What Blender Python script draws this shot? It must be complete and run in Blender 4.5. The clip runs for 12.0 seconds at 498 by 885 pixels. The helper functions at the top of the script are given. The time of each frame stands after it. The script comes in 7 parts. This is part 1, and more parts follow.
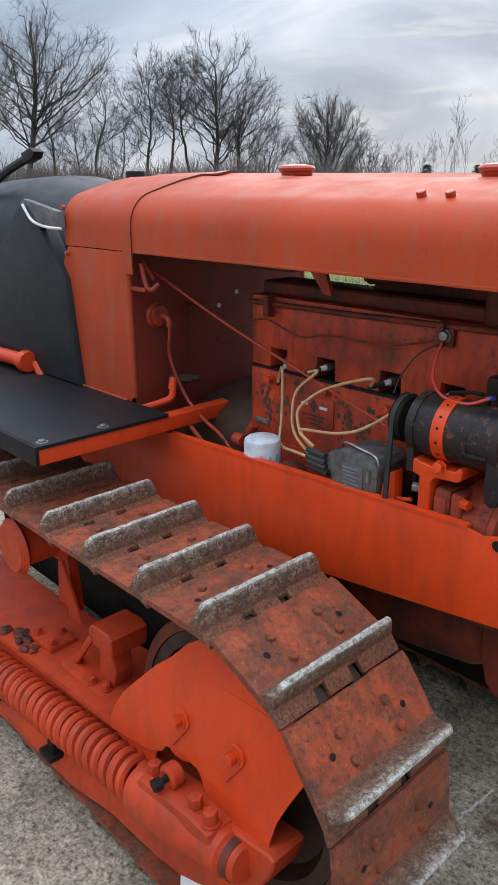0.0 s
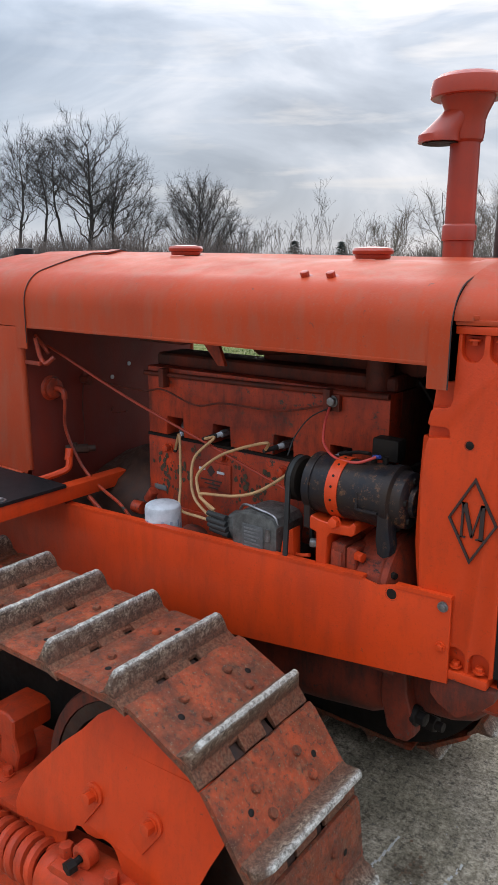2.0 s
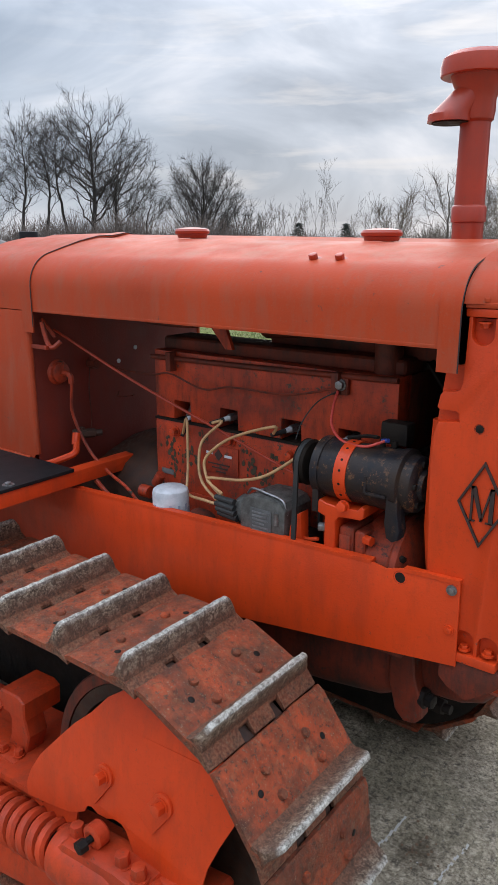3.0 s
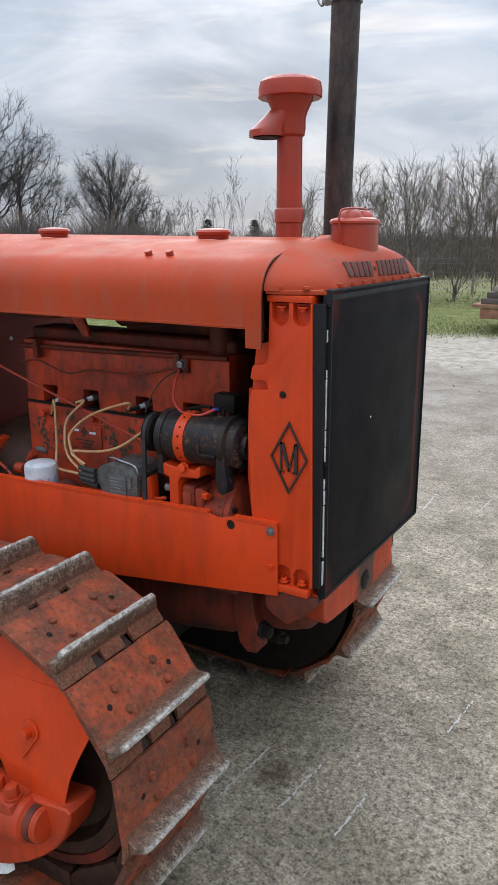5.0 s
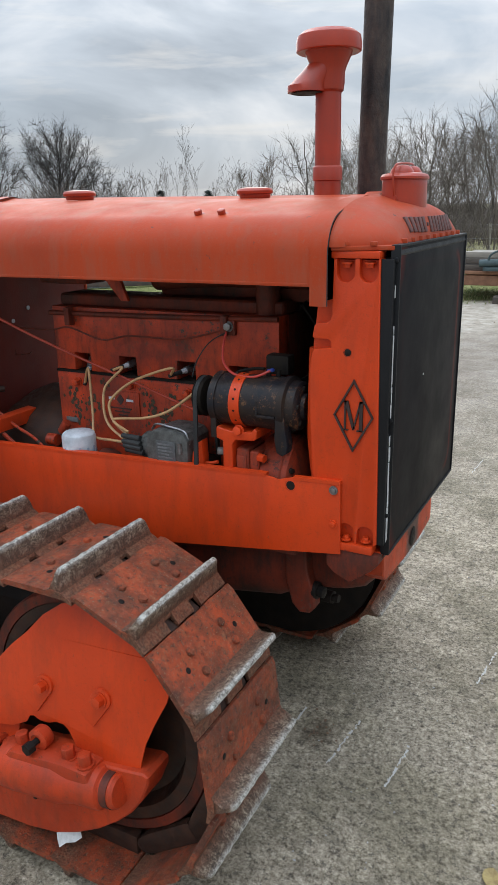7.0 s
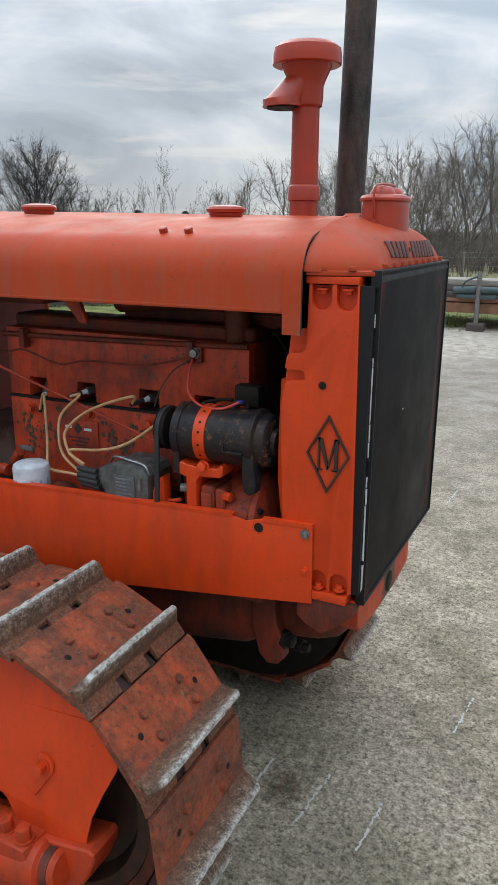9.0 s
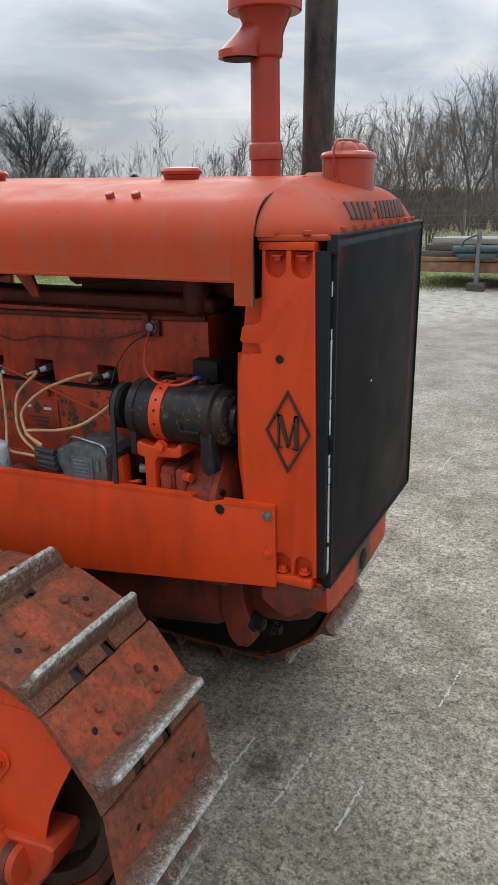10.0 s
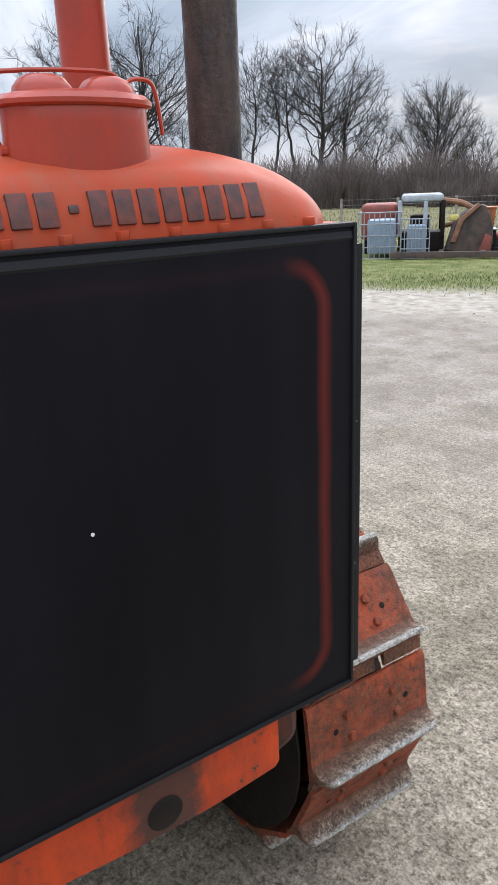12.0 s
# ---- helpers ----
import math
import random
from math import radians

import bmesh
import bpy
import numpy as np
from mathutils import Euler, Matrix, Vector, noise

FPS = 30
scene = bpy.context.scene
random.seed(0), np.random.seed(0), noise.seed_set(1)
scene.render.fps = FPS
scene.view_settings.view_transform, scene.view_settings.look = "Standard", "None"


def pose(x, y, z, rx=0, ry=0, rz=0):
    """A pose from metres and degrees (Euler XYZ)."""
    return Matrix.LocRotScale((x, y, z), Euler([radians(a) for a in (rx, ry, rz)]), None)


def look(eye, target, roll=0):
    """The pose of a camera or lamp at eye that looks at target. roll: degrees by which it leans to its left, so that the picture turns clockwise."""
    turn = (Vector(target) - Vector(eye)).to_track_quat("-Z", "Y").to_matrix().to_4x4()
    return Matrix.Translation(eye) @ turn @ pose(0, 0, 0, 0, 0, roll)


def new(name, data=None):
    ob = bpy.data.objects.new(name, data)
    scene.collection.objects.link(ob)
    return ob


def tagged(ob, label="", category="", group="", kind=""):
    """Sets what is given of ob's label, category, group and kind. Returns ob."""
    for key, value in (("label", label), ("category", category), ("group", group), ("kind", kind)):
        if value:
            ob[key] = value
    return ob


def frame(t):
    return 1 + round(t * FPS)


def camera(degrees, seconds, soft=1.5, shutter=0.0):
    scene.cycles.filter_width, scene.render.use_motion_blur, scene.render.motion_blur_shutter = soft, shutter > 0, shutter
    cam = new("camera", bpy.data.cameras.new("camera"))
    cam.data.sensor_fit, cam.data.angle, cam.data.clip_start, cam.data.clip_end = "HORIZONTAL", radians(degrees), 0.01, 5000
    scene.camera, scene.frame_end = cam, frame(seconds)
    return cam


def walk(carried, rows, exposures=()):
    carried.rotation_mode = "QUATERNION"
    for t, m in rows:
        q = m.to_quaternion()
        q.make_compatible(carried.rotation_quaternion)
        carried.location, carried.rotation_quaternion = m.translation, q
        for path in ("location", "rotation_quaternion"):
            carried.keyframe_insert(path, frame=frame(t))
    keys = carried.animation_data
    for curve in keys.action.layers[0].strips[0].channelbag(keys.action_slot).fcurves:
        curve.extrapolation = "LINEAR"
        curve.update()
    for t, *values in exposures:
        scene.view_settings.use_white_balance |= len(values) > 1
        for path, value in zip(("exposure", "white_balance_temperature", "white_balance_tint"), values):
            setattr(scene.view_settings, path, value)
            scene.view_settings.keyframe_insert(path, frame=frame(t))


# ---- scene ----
cam = camera(37.3, 12.0)
METRES, EYE, TILT, LEAN, TURN = 5.0, 1.5, 0.0, 0.0, 45.2
PATH = [
    (0, (0.311, -1.365, 1.44), (-1.064, -0.071, 0.78), -0.2),
    (0.2, (0.304, -1.373, 1.439), (-1.018, 0.018, 0.875), 1.3),
    (0.5, (0.296, -1.398, 1.483), (-0.903, 0.099, 0.913), 0.5),
    (0.7, (0.281, -1.407, 1.451), (-0.85, 0.095, 0.77), 1.3),
    (1, (0.305, -1.431, 1.418), (-0.814, 0.136, 0.878), 0.6),
    (1.5, (0.311, -1.433, 1.462), (-0.859, 0.117, 0.983), 0.3),
    (2, (0.325, -1.433, 1.452), (-0.85, 0.111, 0.968), 0.2),
    (2.5, (0.323, -1.436, 1.458), (-0.839, 0.116, 0.971), 0.2),
    (3, (0.317, -1.435, 1.452), (-0.86, 0.093, 0.925), -0.0),
    (3.5, (0.337, -1.439, 1.452), (-0.809, 0.109, 0.912), -0.8),
    (3.7, (0.377, -1.439, 1.447), (-0.721, 0.147, 0.919), -0.8),
    (5.3, (0.587, -1.548, 1.457), (-0.407, 0.102, 0.92), -0.3),
    (5.5, (0.581, -1.547, 1.456), (-0.44, 0.084, 0.911), -0.0),
    (6, (0.565, -1.561, 1.441), (-0.528, 0.022, 0.894), -1.1),
    (6.5, (0.484, -1.573, 1.437), (-0.541, 0.048, 0.87), 0.7),
    (7, (0.395, -1.641, 1.432), (-0.492, 0.046, 0.825), -1.2),
    (7.2, (0.37, -1.661, 1.44), (-0.435, 0.065, 0.83), -1.2),
    (8.8, (0.36, -1.542, 1.429), (-0.486, 0.188, 0.886), 0.6),
    (9, (0.349, -1.52, 1.427), (-0.48, 0.213, 0.872), 0.4),
    (9.5, (0.357, -1.5, 1.426), (-0.473, 0.224, 0.844), 0.0),
    (10, (0.393, -1.414, 1.427), (-0.437, 0.288, 0.783), -1.0),
    (10.5, (0.509, -1.206, 1.411), (-0.378, 0.472, 0.778), -3.5),
    (11, (0.662, -0.894, 1.434), (-0.379, 0.683, 0.777), -1.9),
    (11.2, (0.693, -0.785, 1.411), (-0.473, 0.703, 0.758), -2.7),
    (11.5, (0.650, -0.601, 1.391), (-0.717, 0.652, 0.640), -2.5),
    (11.7, (0.622, -0.479, 1.396), (-0.805, 0.668, 0.591), -3.0),
    (12, (0.652, -0.308, 1.408), (-0.918, 0.739, 0.745), -2.4),
]
walk(cam, [(t, look(eye, target, roll)) for t, eye, target, roll in PATH], [(0, 0.70, 6500, 14), (1, 0.60, 6500, 14), (3.7, 0.58, 6500, 15), (6.5, 0.52, 6500, 12), (9.5, 0.47, 6500, 10), (11.0, 0.50, 6500, 16), (12, 0.86, 6500, 16)])

# ---- world, sun ----
world = bpy.data.worlds.new("overcast_sky")
scene.world = world
world.use_nodes = True
wt = world.node_tree
wt.nodes.clear()


def wn(kind, **kw):
    n = wt.nodes.new(kind)
    for k, v in kw.items():
        if k in n.inputs:
            n.inputs[k].default_value = v
    return n


SUN_EL, SUN_AZ = 24.0, 32.0
sky = wn("ShaderNodeTexSky")
sky.sky_type, sky.sun_disc = "NISHITA", False
sky.sun_elevation, sky.sun_rotation = radians(SUN_EL), radians(-SUN_AZ)
coord = wn("ShaderNodeTexCoord")
mapping = wn("ShaderNodeMapping")
mapping.inputs["Scale"].default_value = (1.0, 1.0, 2.7)
wt.links.new(coord.outputs["Generated"], mapping.inputs["Vector"])
big = wn("ShaderNodeTexNoise", Scale=2.9, Detail=6.0, Roughness=0.52, Distortion=0.7)
wt.links.new(mapping.outputs[0], big.inputs["Vector"])
bands = wn("ShaderNodeValToRGB")
bands.color_ramp.elements[0].position, bands.color_ramp.elements[0].color = 0.36, (0.335, 0.42, 0.515, 1)
bands.color_ramp.elements[1].position, bands.color_ramp.elements[1].color = 0.66, (0.84, 0.90, 0.96, 1)
mid = bands.color_ramp.elements.new(0.50)
mid.color = (0.52, 0.615, 0.715, 1)
wt.links.new(big.outputs["Fac"], bands.inputs["Fac"])
thin = wn("ShaderNodeMix", Factor=0.06)
thin.data_type = "RGBA"
skyscale = wn("ShaderNodeMix", Factor=1.0)
skyscale.data_type, skyscale.blend_type = "RGBA", "MULTIPLY"
wt.links.new(sky.outputs[0], skyscale.inputs["A"])
skyscale.inputs["B"].default_value = (0.1, 0.1, 0.1, 1)
wt.links.new(bands.outputs[0], thin.inputs["A"])
wt.links.new(skyscale.outputs["Result"], thin.inputs["B"])
updir = wn("ShaderNodeSeparateXYZ")
wt.links.new(coord.outputs["Generated"], updir.inputs[0])
square = wn("ShaderNodeMath")
square.operation = "POWER"
square.inputs[1].default_value = 2.0
upper = wn("ShaderNodeMath")
upper.operation = "MAXIMUM"
upper.inputs[1].default_value = 0.0
wt.links.new(updir.outputs[2], upper.inputs[0])
wt.links.new(upper.outputs[0], square.inputs[0])
climb = wn("ShaderNodeMath")
climb.operation = "MULTIPLY_ADD"
climb.inputs[1].default_value, climb.inputs[2].default_value = 3.05, 0.595
wt.links.new(square.outputs[0], climb.inputs[0])
# the cloud is thinner towards the hidden sun and lets streaks of light through
toward = wn("ShaderNodeVectorMath")
toward.operation = "DOT_PRODUCT"
toward.inputs[1].default_value = (-math.sin(radians(SUN_AZ - 4)) * 0.98, math.cos(radians(SUN_AZ - 4)) * 0.98, 0.2)
wt.links.new(coord.outputs["Generated"], toward.inputs[0])
glow = wn("ShaderNodeMapRange")
for socket, value in (("From Min", 0.90), ("From Max", 1.0), ("To Min", 0.0), ("To Max", 1.0)):
    glow.inputs[socket].default_value = value
wt.links.new(toward.outputs["Value"], glow.inputs["Value"])
flat = wn("ShaderNodeMapping")
flat.inputs["Scale"].default_value = (1.0, 1.0, 7.0)
wt.links.new(coord.outputs["Generated"], flat.inputs["Vector"])
streaks = wn("ShaderNodeTexNoise", Scale=4.2, Detail=6.0, Roughness=0.55, Distortion=0.3)
wt.links.new(flat.outputs[0], streaks.inputs["Vector"])
gaps = wn("ShaderNodeMapRange")
for socket, value in (("From Min", 0.50), ("From Max", 0.68), ("To Min", 0.0), ("To Max", 0.55)):
    gaps.inputs[socket].default_value = value
wt.links.new(streaks.outputs["Fac"], gaps.inputs["Value"])
shine = wn("ShaderNodeMath")
shine.operation = "MULTIPLY"
wt.links.new(glow.outputs[0], shine.inputs[0])
wt.links.new(gaps.outputs[0], shine.inputs[1])
lit = wn("ShaderNodeMix")
lit.data_type = "RGBA"
lit.inputs["B"].default_value = (1.05, 1.02, 0.95, 1)
wt.links.new(shine.outputs[0], lit.inputs["Factor"])
wt.links.new(thin.outputs["Result"], lit.inputs["A"])
overcast = wn("ShaderNodeVectorMath")
overcast.operation = "SCALE"
bg = wn("ShaderNodeBackground", Strength=1.0)
wout = wn("ShaderNodeOutputWorld")
wt.links.new(lit.outputs["Result"], overcast.inputs[0])
wt.links.new(climb.outputs[0], overcast.inputs["Scale"])
wt.links.new(overcast.outputs[0], bg.inputs["Color"])
wt.links.new(bg.outputs[0], wout.inputs[0])

sun_data = bpy.data.lights.new("sun", "SUN")
sun_data.energy, sun_data.angle, sun_data.color = 0.6, radians(40), (1.0, 0.95, 0.88)
sun = new("sun", sun_data)
d_sun = Vector((-math.sin(radians(SUN_AZ)) * math.cos(radians(SUN_EL)), math.cos(radians(SUN_AZ)) * math.cos(radians(SUN_EL)), math.sin(radians(SUN_EL))))
sun.rotation_euler = d_sun.to_track_quat("Z", "Y").to_euler()


# ---- materials ----
def material(name):
    m = bpy.data.materials.new(name)
    m.use_nodes = True
    nt = m.node_tree
    nt.nodes.clear()
    out = nt.nodes.new("ShaderNodeOutputMaterial")
    b = nt.nodes.new("ShaderNodeBsdfPrincipled")
    nt.links.new(b.outputs[0], out.inputs[0])
    return m, nt, b


def tex(nt, scale, detail=5.0, rough=0.6, kind="ShaderNodeTexNoise", coords="Object", stretch=None):
    c = nt.nodes.new("ShaderNodeTexCoord")
    t = nt.nodes.new(kind)
    t.inputs["Scale"].default_value = scale
    if kind == "ShaderNodeTexNoise":
        t.inputs["Detail"].default_value, t.inputs["Roughness"].default_value = detail, rough
    if stretch:
        mp = nt.nodes.new("ShaderNodeMapping")
        mp.inputs["Scale"].default_value = stretch
        nt.links.new(c.outputs[coords], mp.inputs[0])
        nt.links.new(mp.outputs[0], t.inputs["Vector"])
    else:
        nt.links.new(c.outputs[coords], t.inputs["Vector"])
    return t.outputs["Fac" if kind == "ShaderNodeTexNoise" else "Distance"]


def ramp(nt, fac, stops):
    r = nt.nodes.new("ShaderNodeValToRGB")
    e = r.color_ramp.elements
    while len(e) < len(stops):
        e.new(0.5)
    for el, (p, c) in zip(e, stops):
        el.position, el.color = p, (*c, 1) if isinstance(c, tuple) else (c, c, c, 1)
    nt.links.new(fac, r.inputs[0])
    return r.outputs[0]


def mix(nt, fac, a, b, mode="MIX"):
    n = nt.nodes.new("ShaderNodeMix")
    n.data_type, n.blend_type = "RGBA", mode
    for sock, v in ((n.inputs["Factor"], fac), (n.inputs["A"], a), (n.inputs["B"], b)):
        if isinstance(v, (int, float)):
            sock.default_value = v if sock == n.inputs["Factor"] else (v, v, v, 1)
        elif isinstance(v, tuple):
            sock.default_value = (*v, 1)
        else:
            nt.links.new(v, sock)
    return n.outputs["Result"]


def calc(nt, op, a, b=0.0, c=0.0):
    n = nt.nodes.new("ShaderNodeMath")
    n.operation = op
    for i, v in enumerate((a, b, c)):
        if isinstance(v, (int, float)):
            n.inputs[i].default_value = v
        else:
            nt.links.new(v, n.inputs[i])
    return n.outputs[0]


def bump(nt, b, height, strength=0.3, distance=0.01):
    n = nt.nodes.new("ShaderNodeBump")
    n.inputs["Strength"].default_value, n.inputs["Distance"].default_value = strength, distance
    nt.links.new(height, n.inputs["Height"])
    nt.links.new(n.outputs[0], b.inputs["Normal"])


def put(nt, b, **kw):
    for k, v in kw.items():
        s = b.inputs[k.replace("_", " ")]
        if isinstance(v, (int, float)):
            s.default_value = v
        elif isinstance(v, tuple):
            s.default_value = (*v, 1) if len(v) == 3 else v
        else:
            nt.links.new(v, s)


def paint(name, base, worn, rough=(0.30, 0.52), chips=0.68, chip_colour=(0.07, 0.05, 0.04), grime=0.25, coat=0.12, gloss=0.5, patch=2.6, dirt_colour=None, relief=0.18):
    """Brushed enamel over steel: faded clouds, dusty streaks, chips and a little orange peel."""
    m, nt, b = material(name)
    clouds = ramp(nt, tex(nt, patch, 6, 0.62), [(0.34, 0.0), (0.66, 1.0)])
    col = mix(nt, clouds, base, worn)
    streak = ramp(nt, tex(nt, patch * 3.4, 8, 0.7, stretch=(1.6, 1.6, 0.4)), [(0.46, 0.0), (0.72, 1.0)])
    film = dirt_colour or tuple(c * 0.42 + 0.02 for c in base)
    col = mix(nt, calc(nt, "MULTIPLY", streak, grime), col, film)
    specks = ramp(nt, tex(nt, 140, 6, 0.75), [(0.56, 0.0), (0.70, 1.0)])
    col = mix(nt, calc(nt, "MULTIPLY", specks, min(0.7, grime * 0.9)), col, film)
    where = ramp(nt, tex(nt, patch * 2.1, 5, 0.6), [(0.45, 0.0), (0.62, 1.0)])
    spots = calc(nt, "MULTIPLY", ramp(nt, tex(nt, 64, 9, 0.78), [(chips - 0.06, 0.0), (chips - 0.03, 1.0)]), where)
    col = mix(nt, spots, col, chip_colour)
    r = ramp(nt, tex(nt, 14, 6, 0.65), [(0.3, rough[0]), (0.75, rough[1])])
    put(nt, b, Base_Color=col, Roughness=r, Coat_Weight=coat, Coat_Roughness=0.14, Specular_IOR_Level=gloss)
    fine = mix(nt, 0.25, tex(nt, 260, 2, 0.5), tex(nt, 18, 4, 0.6))
    bump(nt, b, mix(nt, spots, fine, 0.2), relief, 0.004)
    return m


ORANGE = paint("orange_enamel", (0.65, 0.055, 0.008), (0.53, 0.045, 0.008), rough=(0.32, 0.55), chips=0.685, grime=0.34, coat=0.04, gloss=0.30, patch=4.5, dirt_colour=(0.15, 0.030, 0.014), relief=0.10)
HOOD = paint("faded_orange_enamel", (0.44, 0.052, 0.013), (0.35, 0.046, 0.015), rough=(0.42, 0.62), chips=0.675, grime=0.55, coat=0.0, gloss=0.19, patch=3.4, dirt_colour=(0.27, 0.100, 0.060), relief=0.07)
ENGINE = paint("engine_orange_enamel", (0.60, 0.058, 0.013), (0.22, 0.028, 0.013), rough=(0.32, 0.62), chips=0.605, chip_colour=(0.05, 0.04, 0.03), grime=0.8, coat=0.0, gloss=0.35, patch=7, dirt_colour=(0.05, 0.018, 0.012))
RUSTY = paint("oily_orange_casting", (0.20, 0.030, 0.013), (0.050, 0.017, 0.011), rough=(0.5, 0.8), chips=0.64, chip_colour=(0.03, 0.022, 0.018), grime=0.9, coat=0.0, gloss=0.3, patch=8, dirt_colour=(0.028, 0.018, 0.014))
UNDER = paint("grimy_orange_underframe_paint", (0.55, 0.050, 0.009), (0.37, 0.036, 0.010), rough=(0.42, 0.68), chips=0.65, chip_colour=(0.06, 0.035, 0.025), grime=0.5, coat=0.0, gloss=0.3, patch=6.5, dirt_colour=(0.10, 0.030, 0.016), relief=0.16)
STACK = paint("red_orange_enamel", (0.40, 0.040, 0.014), (0.31, 0.034, 0.014), rough=(0.28, 0.45), chips=0.69, grime=0.45, gloss=0.36, coat=0.10, patch=6, relief=0.06)
BLACKP = paint("black_paint", (0.008, 0.008, 0.009), (0.014, 0.014, 0.015), rough=(0.4, 0.6), chips=0.72, chip_colour=(0.12, 0.11, 0.1), grime=0.2, coat=0.0, gloss=0.2)
DARKBLUE = paint("worn_black_generator_paint", (0.009, 0.012, 0.018), (0.034, 0.020, 0.013), rough=(0.28, 0.6), chips=0.60, chip_colour=(0.15, 0.07, 0.035), grime=0.5, coat=0.0, gloss=0.22, patch=13, dirt_colour=(0.03, 0.022, 0.018))
# firewall orange with the engine bay's shade put into the colour
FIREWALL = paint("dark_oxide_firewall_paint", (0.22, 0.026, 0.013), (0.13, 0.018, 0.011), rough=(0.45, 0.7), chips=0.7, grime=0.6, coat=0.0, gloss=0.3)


def simple(name, c1, c2, scale=20, rough=(0.5, 0.8), metal=0.0, b_strength=0.2, b_scale=120, stretch=None, gloss=0.5):
    m, nt, b = material(name)
    col = mix(nt, ramp(nt, tex(nt, scale, 6, 0.65, stretch=stretch), [(0.35, 0.0), (0.68, 1.0)]), c1, c2)
    put(nt, b, Base_Color=col, Metallic=metal, Roughness=ramp(nt, tex(nt, scale * 2, 3, 0.5), [(0.3, rough[0]), (0.7, rough[1])]), Specular_IOR_Level=gloss)
    bump(nt, b, tex(nt, b_scale, 4, 0.6), b_strength, 0.004)
    return m


# near black: oily iron, and painted shade in recesses and gaps
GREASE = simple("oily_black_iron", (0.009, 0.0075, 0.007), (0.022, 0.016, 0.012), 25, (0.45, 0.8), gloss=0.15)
OILY = simple("oily_brown_iron", (0.022, 0.013, 0.010), (0.070, 0.030, 0.018), 30, (0.4, 0.75), gloss=0.3)
STEEL = simple("dull_steel", (0.33, 0.33, 0.34), (0.16, 0.15, 0.14), 60, (0.35, 0.55), 0.9)
ALU = simple("grey_alloy_casting", (0.22, 0.22, 0.22), (0.10, 0.10, 0.10), 30, (0.45, 0.7), 0.3)
RUBBER = simple("black_rubber", (0.012, 0.012, 0.012), (0.025, 0.025, 0.024), 30, (0.6, 0.85))
LEATHER = simple("black_vinyl", (0.010, 0.011, 0.013), (0.018, 0.019, 0.022), 12, (0.45, 0.6), 0, 0.25, 60, gloss=0.3)
GREYCLOTH = simple("grey_worn_cloth", (0.13, 0.125, 0.12), (0.06, 0.06, 0.06), 18, (0.7, 0.9))
WHITEP = simple("dusty_white_paint", (0.62, 0.63, 0.66), (0.38, 0.40, 0.43), 30, (0.4, 0.6))
CREAM = simple("cream_cable_sleeve", (0.52, 0.31, 0.14), (0.36, 0.19, 0.085), 40, (0.35, 0.5))
REDWIRE = simple("red_cable_sleeve", (0.55, 0.05, 0.035), (0.4, 0.035, 0.025), 40, (0.4, 0.5))
BLUEPL = simple("blue_plastic", (0.02, 0.05, 0.3), (0.02, 0.04, 0.2), 40, (0.4, 0.5))
EXHAUST = simple("sooty_brown_steel", (0.014, 0.012, 0.012), (0.078, 0.050, 0.036), 34, (0.45, 0.75), 0.2, 0.4, 150, (1, 1, 0.3))
BARK = simple("grey_brown_bark", (0.028, 0.023, 0.02), (0.055, 0.046, 0.04), 3, (0.8, 0.95))
TWIG = simple("pale_twig_bark", (0.10, 0.084, 0.070), (0.17, 0.144, 0.12), 3, (0.8, 0.95))
BRUSH = simple("brown_brushwood", (0.095, 0.072, 0.060), (0.155, 0.120, 0.10), 1.5, (0.85, 0.95))
SHRUB = simple("brown_shrub_bark", (0.12, 0.096, 0.078), (0.20, 0.162, 0.132), 3, (0.8, 0.95))
NEEDLE = simple("dark_fir_needles", (0.012, 0.024, 0.018), (0.02, 0.04, 0.026), 3, (0.7, 0.9))
WOOD = simple("weathered_timber", (0.20, 0.17, 0.14), (0.33, 0.29, 0.24), 6, (0.7, 0.9), 0, 0.4, 40, (0.3, 3, 3))
RUST = simple("brown_rusted_steel", (0.17, 0.075, 0.04), (0.30, 0.15, 0.085), 9, (0.7, 0.9))
GALV = simple("galvanised_steel", (0.36, 0.38, 0.40), (0.24, 0.26, 0.28), 9, (0.45, 0.6), 0.5)
BLUEGREY = simple("pale_blue_sheet_metal", (0.30, 0.38, 0.47), (0.22, 0.28, 0.36), 5, (0.5, 0.7))
CABWHITE = simple("chalky_white_cab_paint", (0.42, 0.44, 0.46), (0.22, 0.235, 0.25), 4, (0.5, 0.7))
FADERED = simple("faded_red_machine_paint", (0.30, 0.060, 0.036), (0.14, 0.045, 0.034), 4, (0.5, 0.7))
FADEORANGE = simple("faded_orange_machine_paint", (0.42, 0.125, 0.045), (0.20, 0.075, 0.04), 4, (0.5, 0.7))
YELLOW = simple("yellow_machine_paint", (0.62, 0.52, 0.14), (0.45, 0.36, 0.1), 8, (0.5, 0.7))
PAPER = simple("crumpled_white_paper", (0.72, 0.71, 0.69), (0.5, 0.49, 0.47), 30, (0.8, 0.9))
LEAF = simple("dead_brown_leaf", (0.10, 0.055, 0.03), (0.17, 0.10, 0.055), 30, (0.7, 0.9))


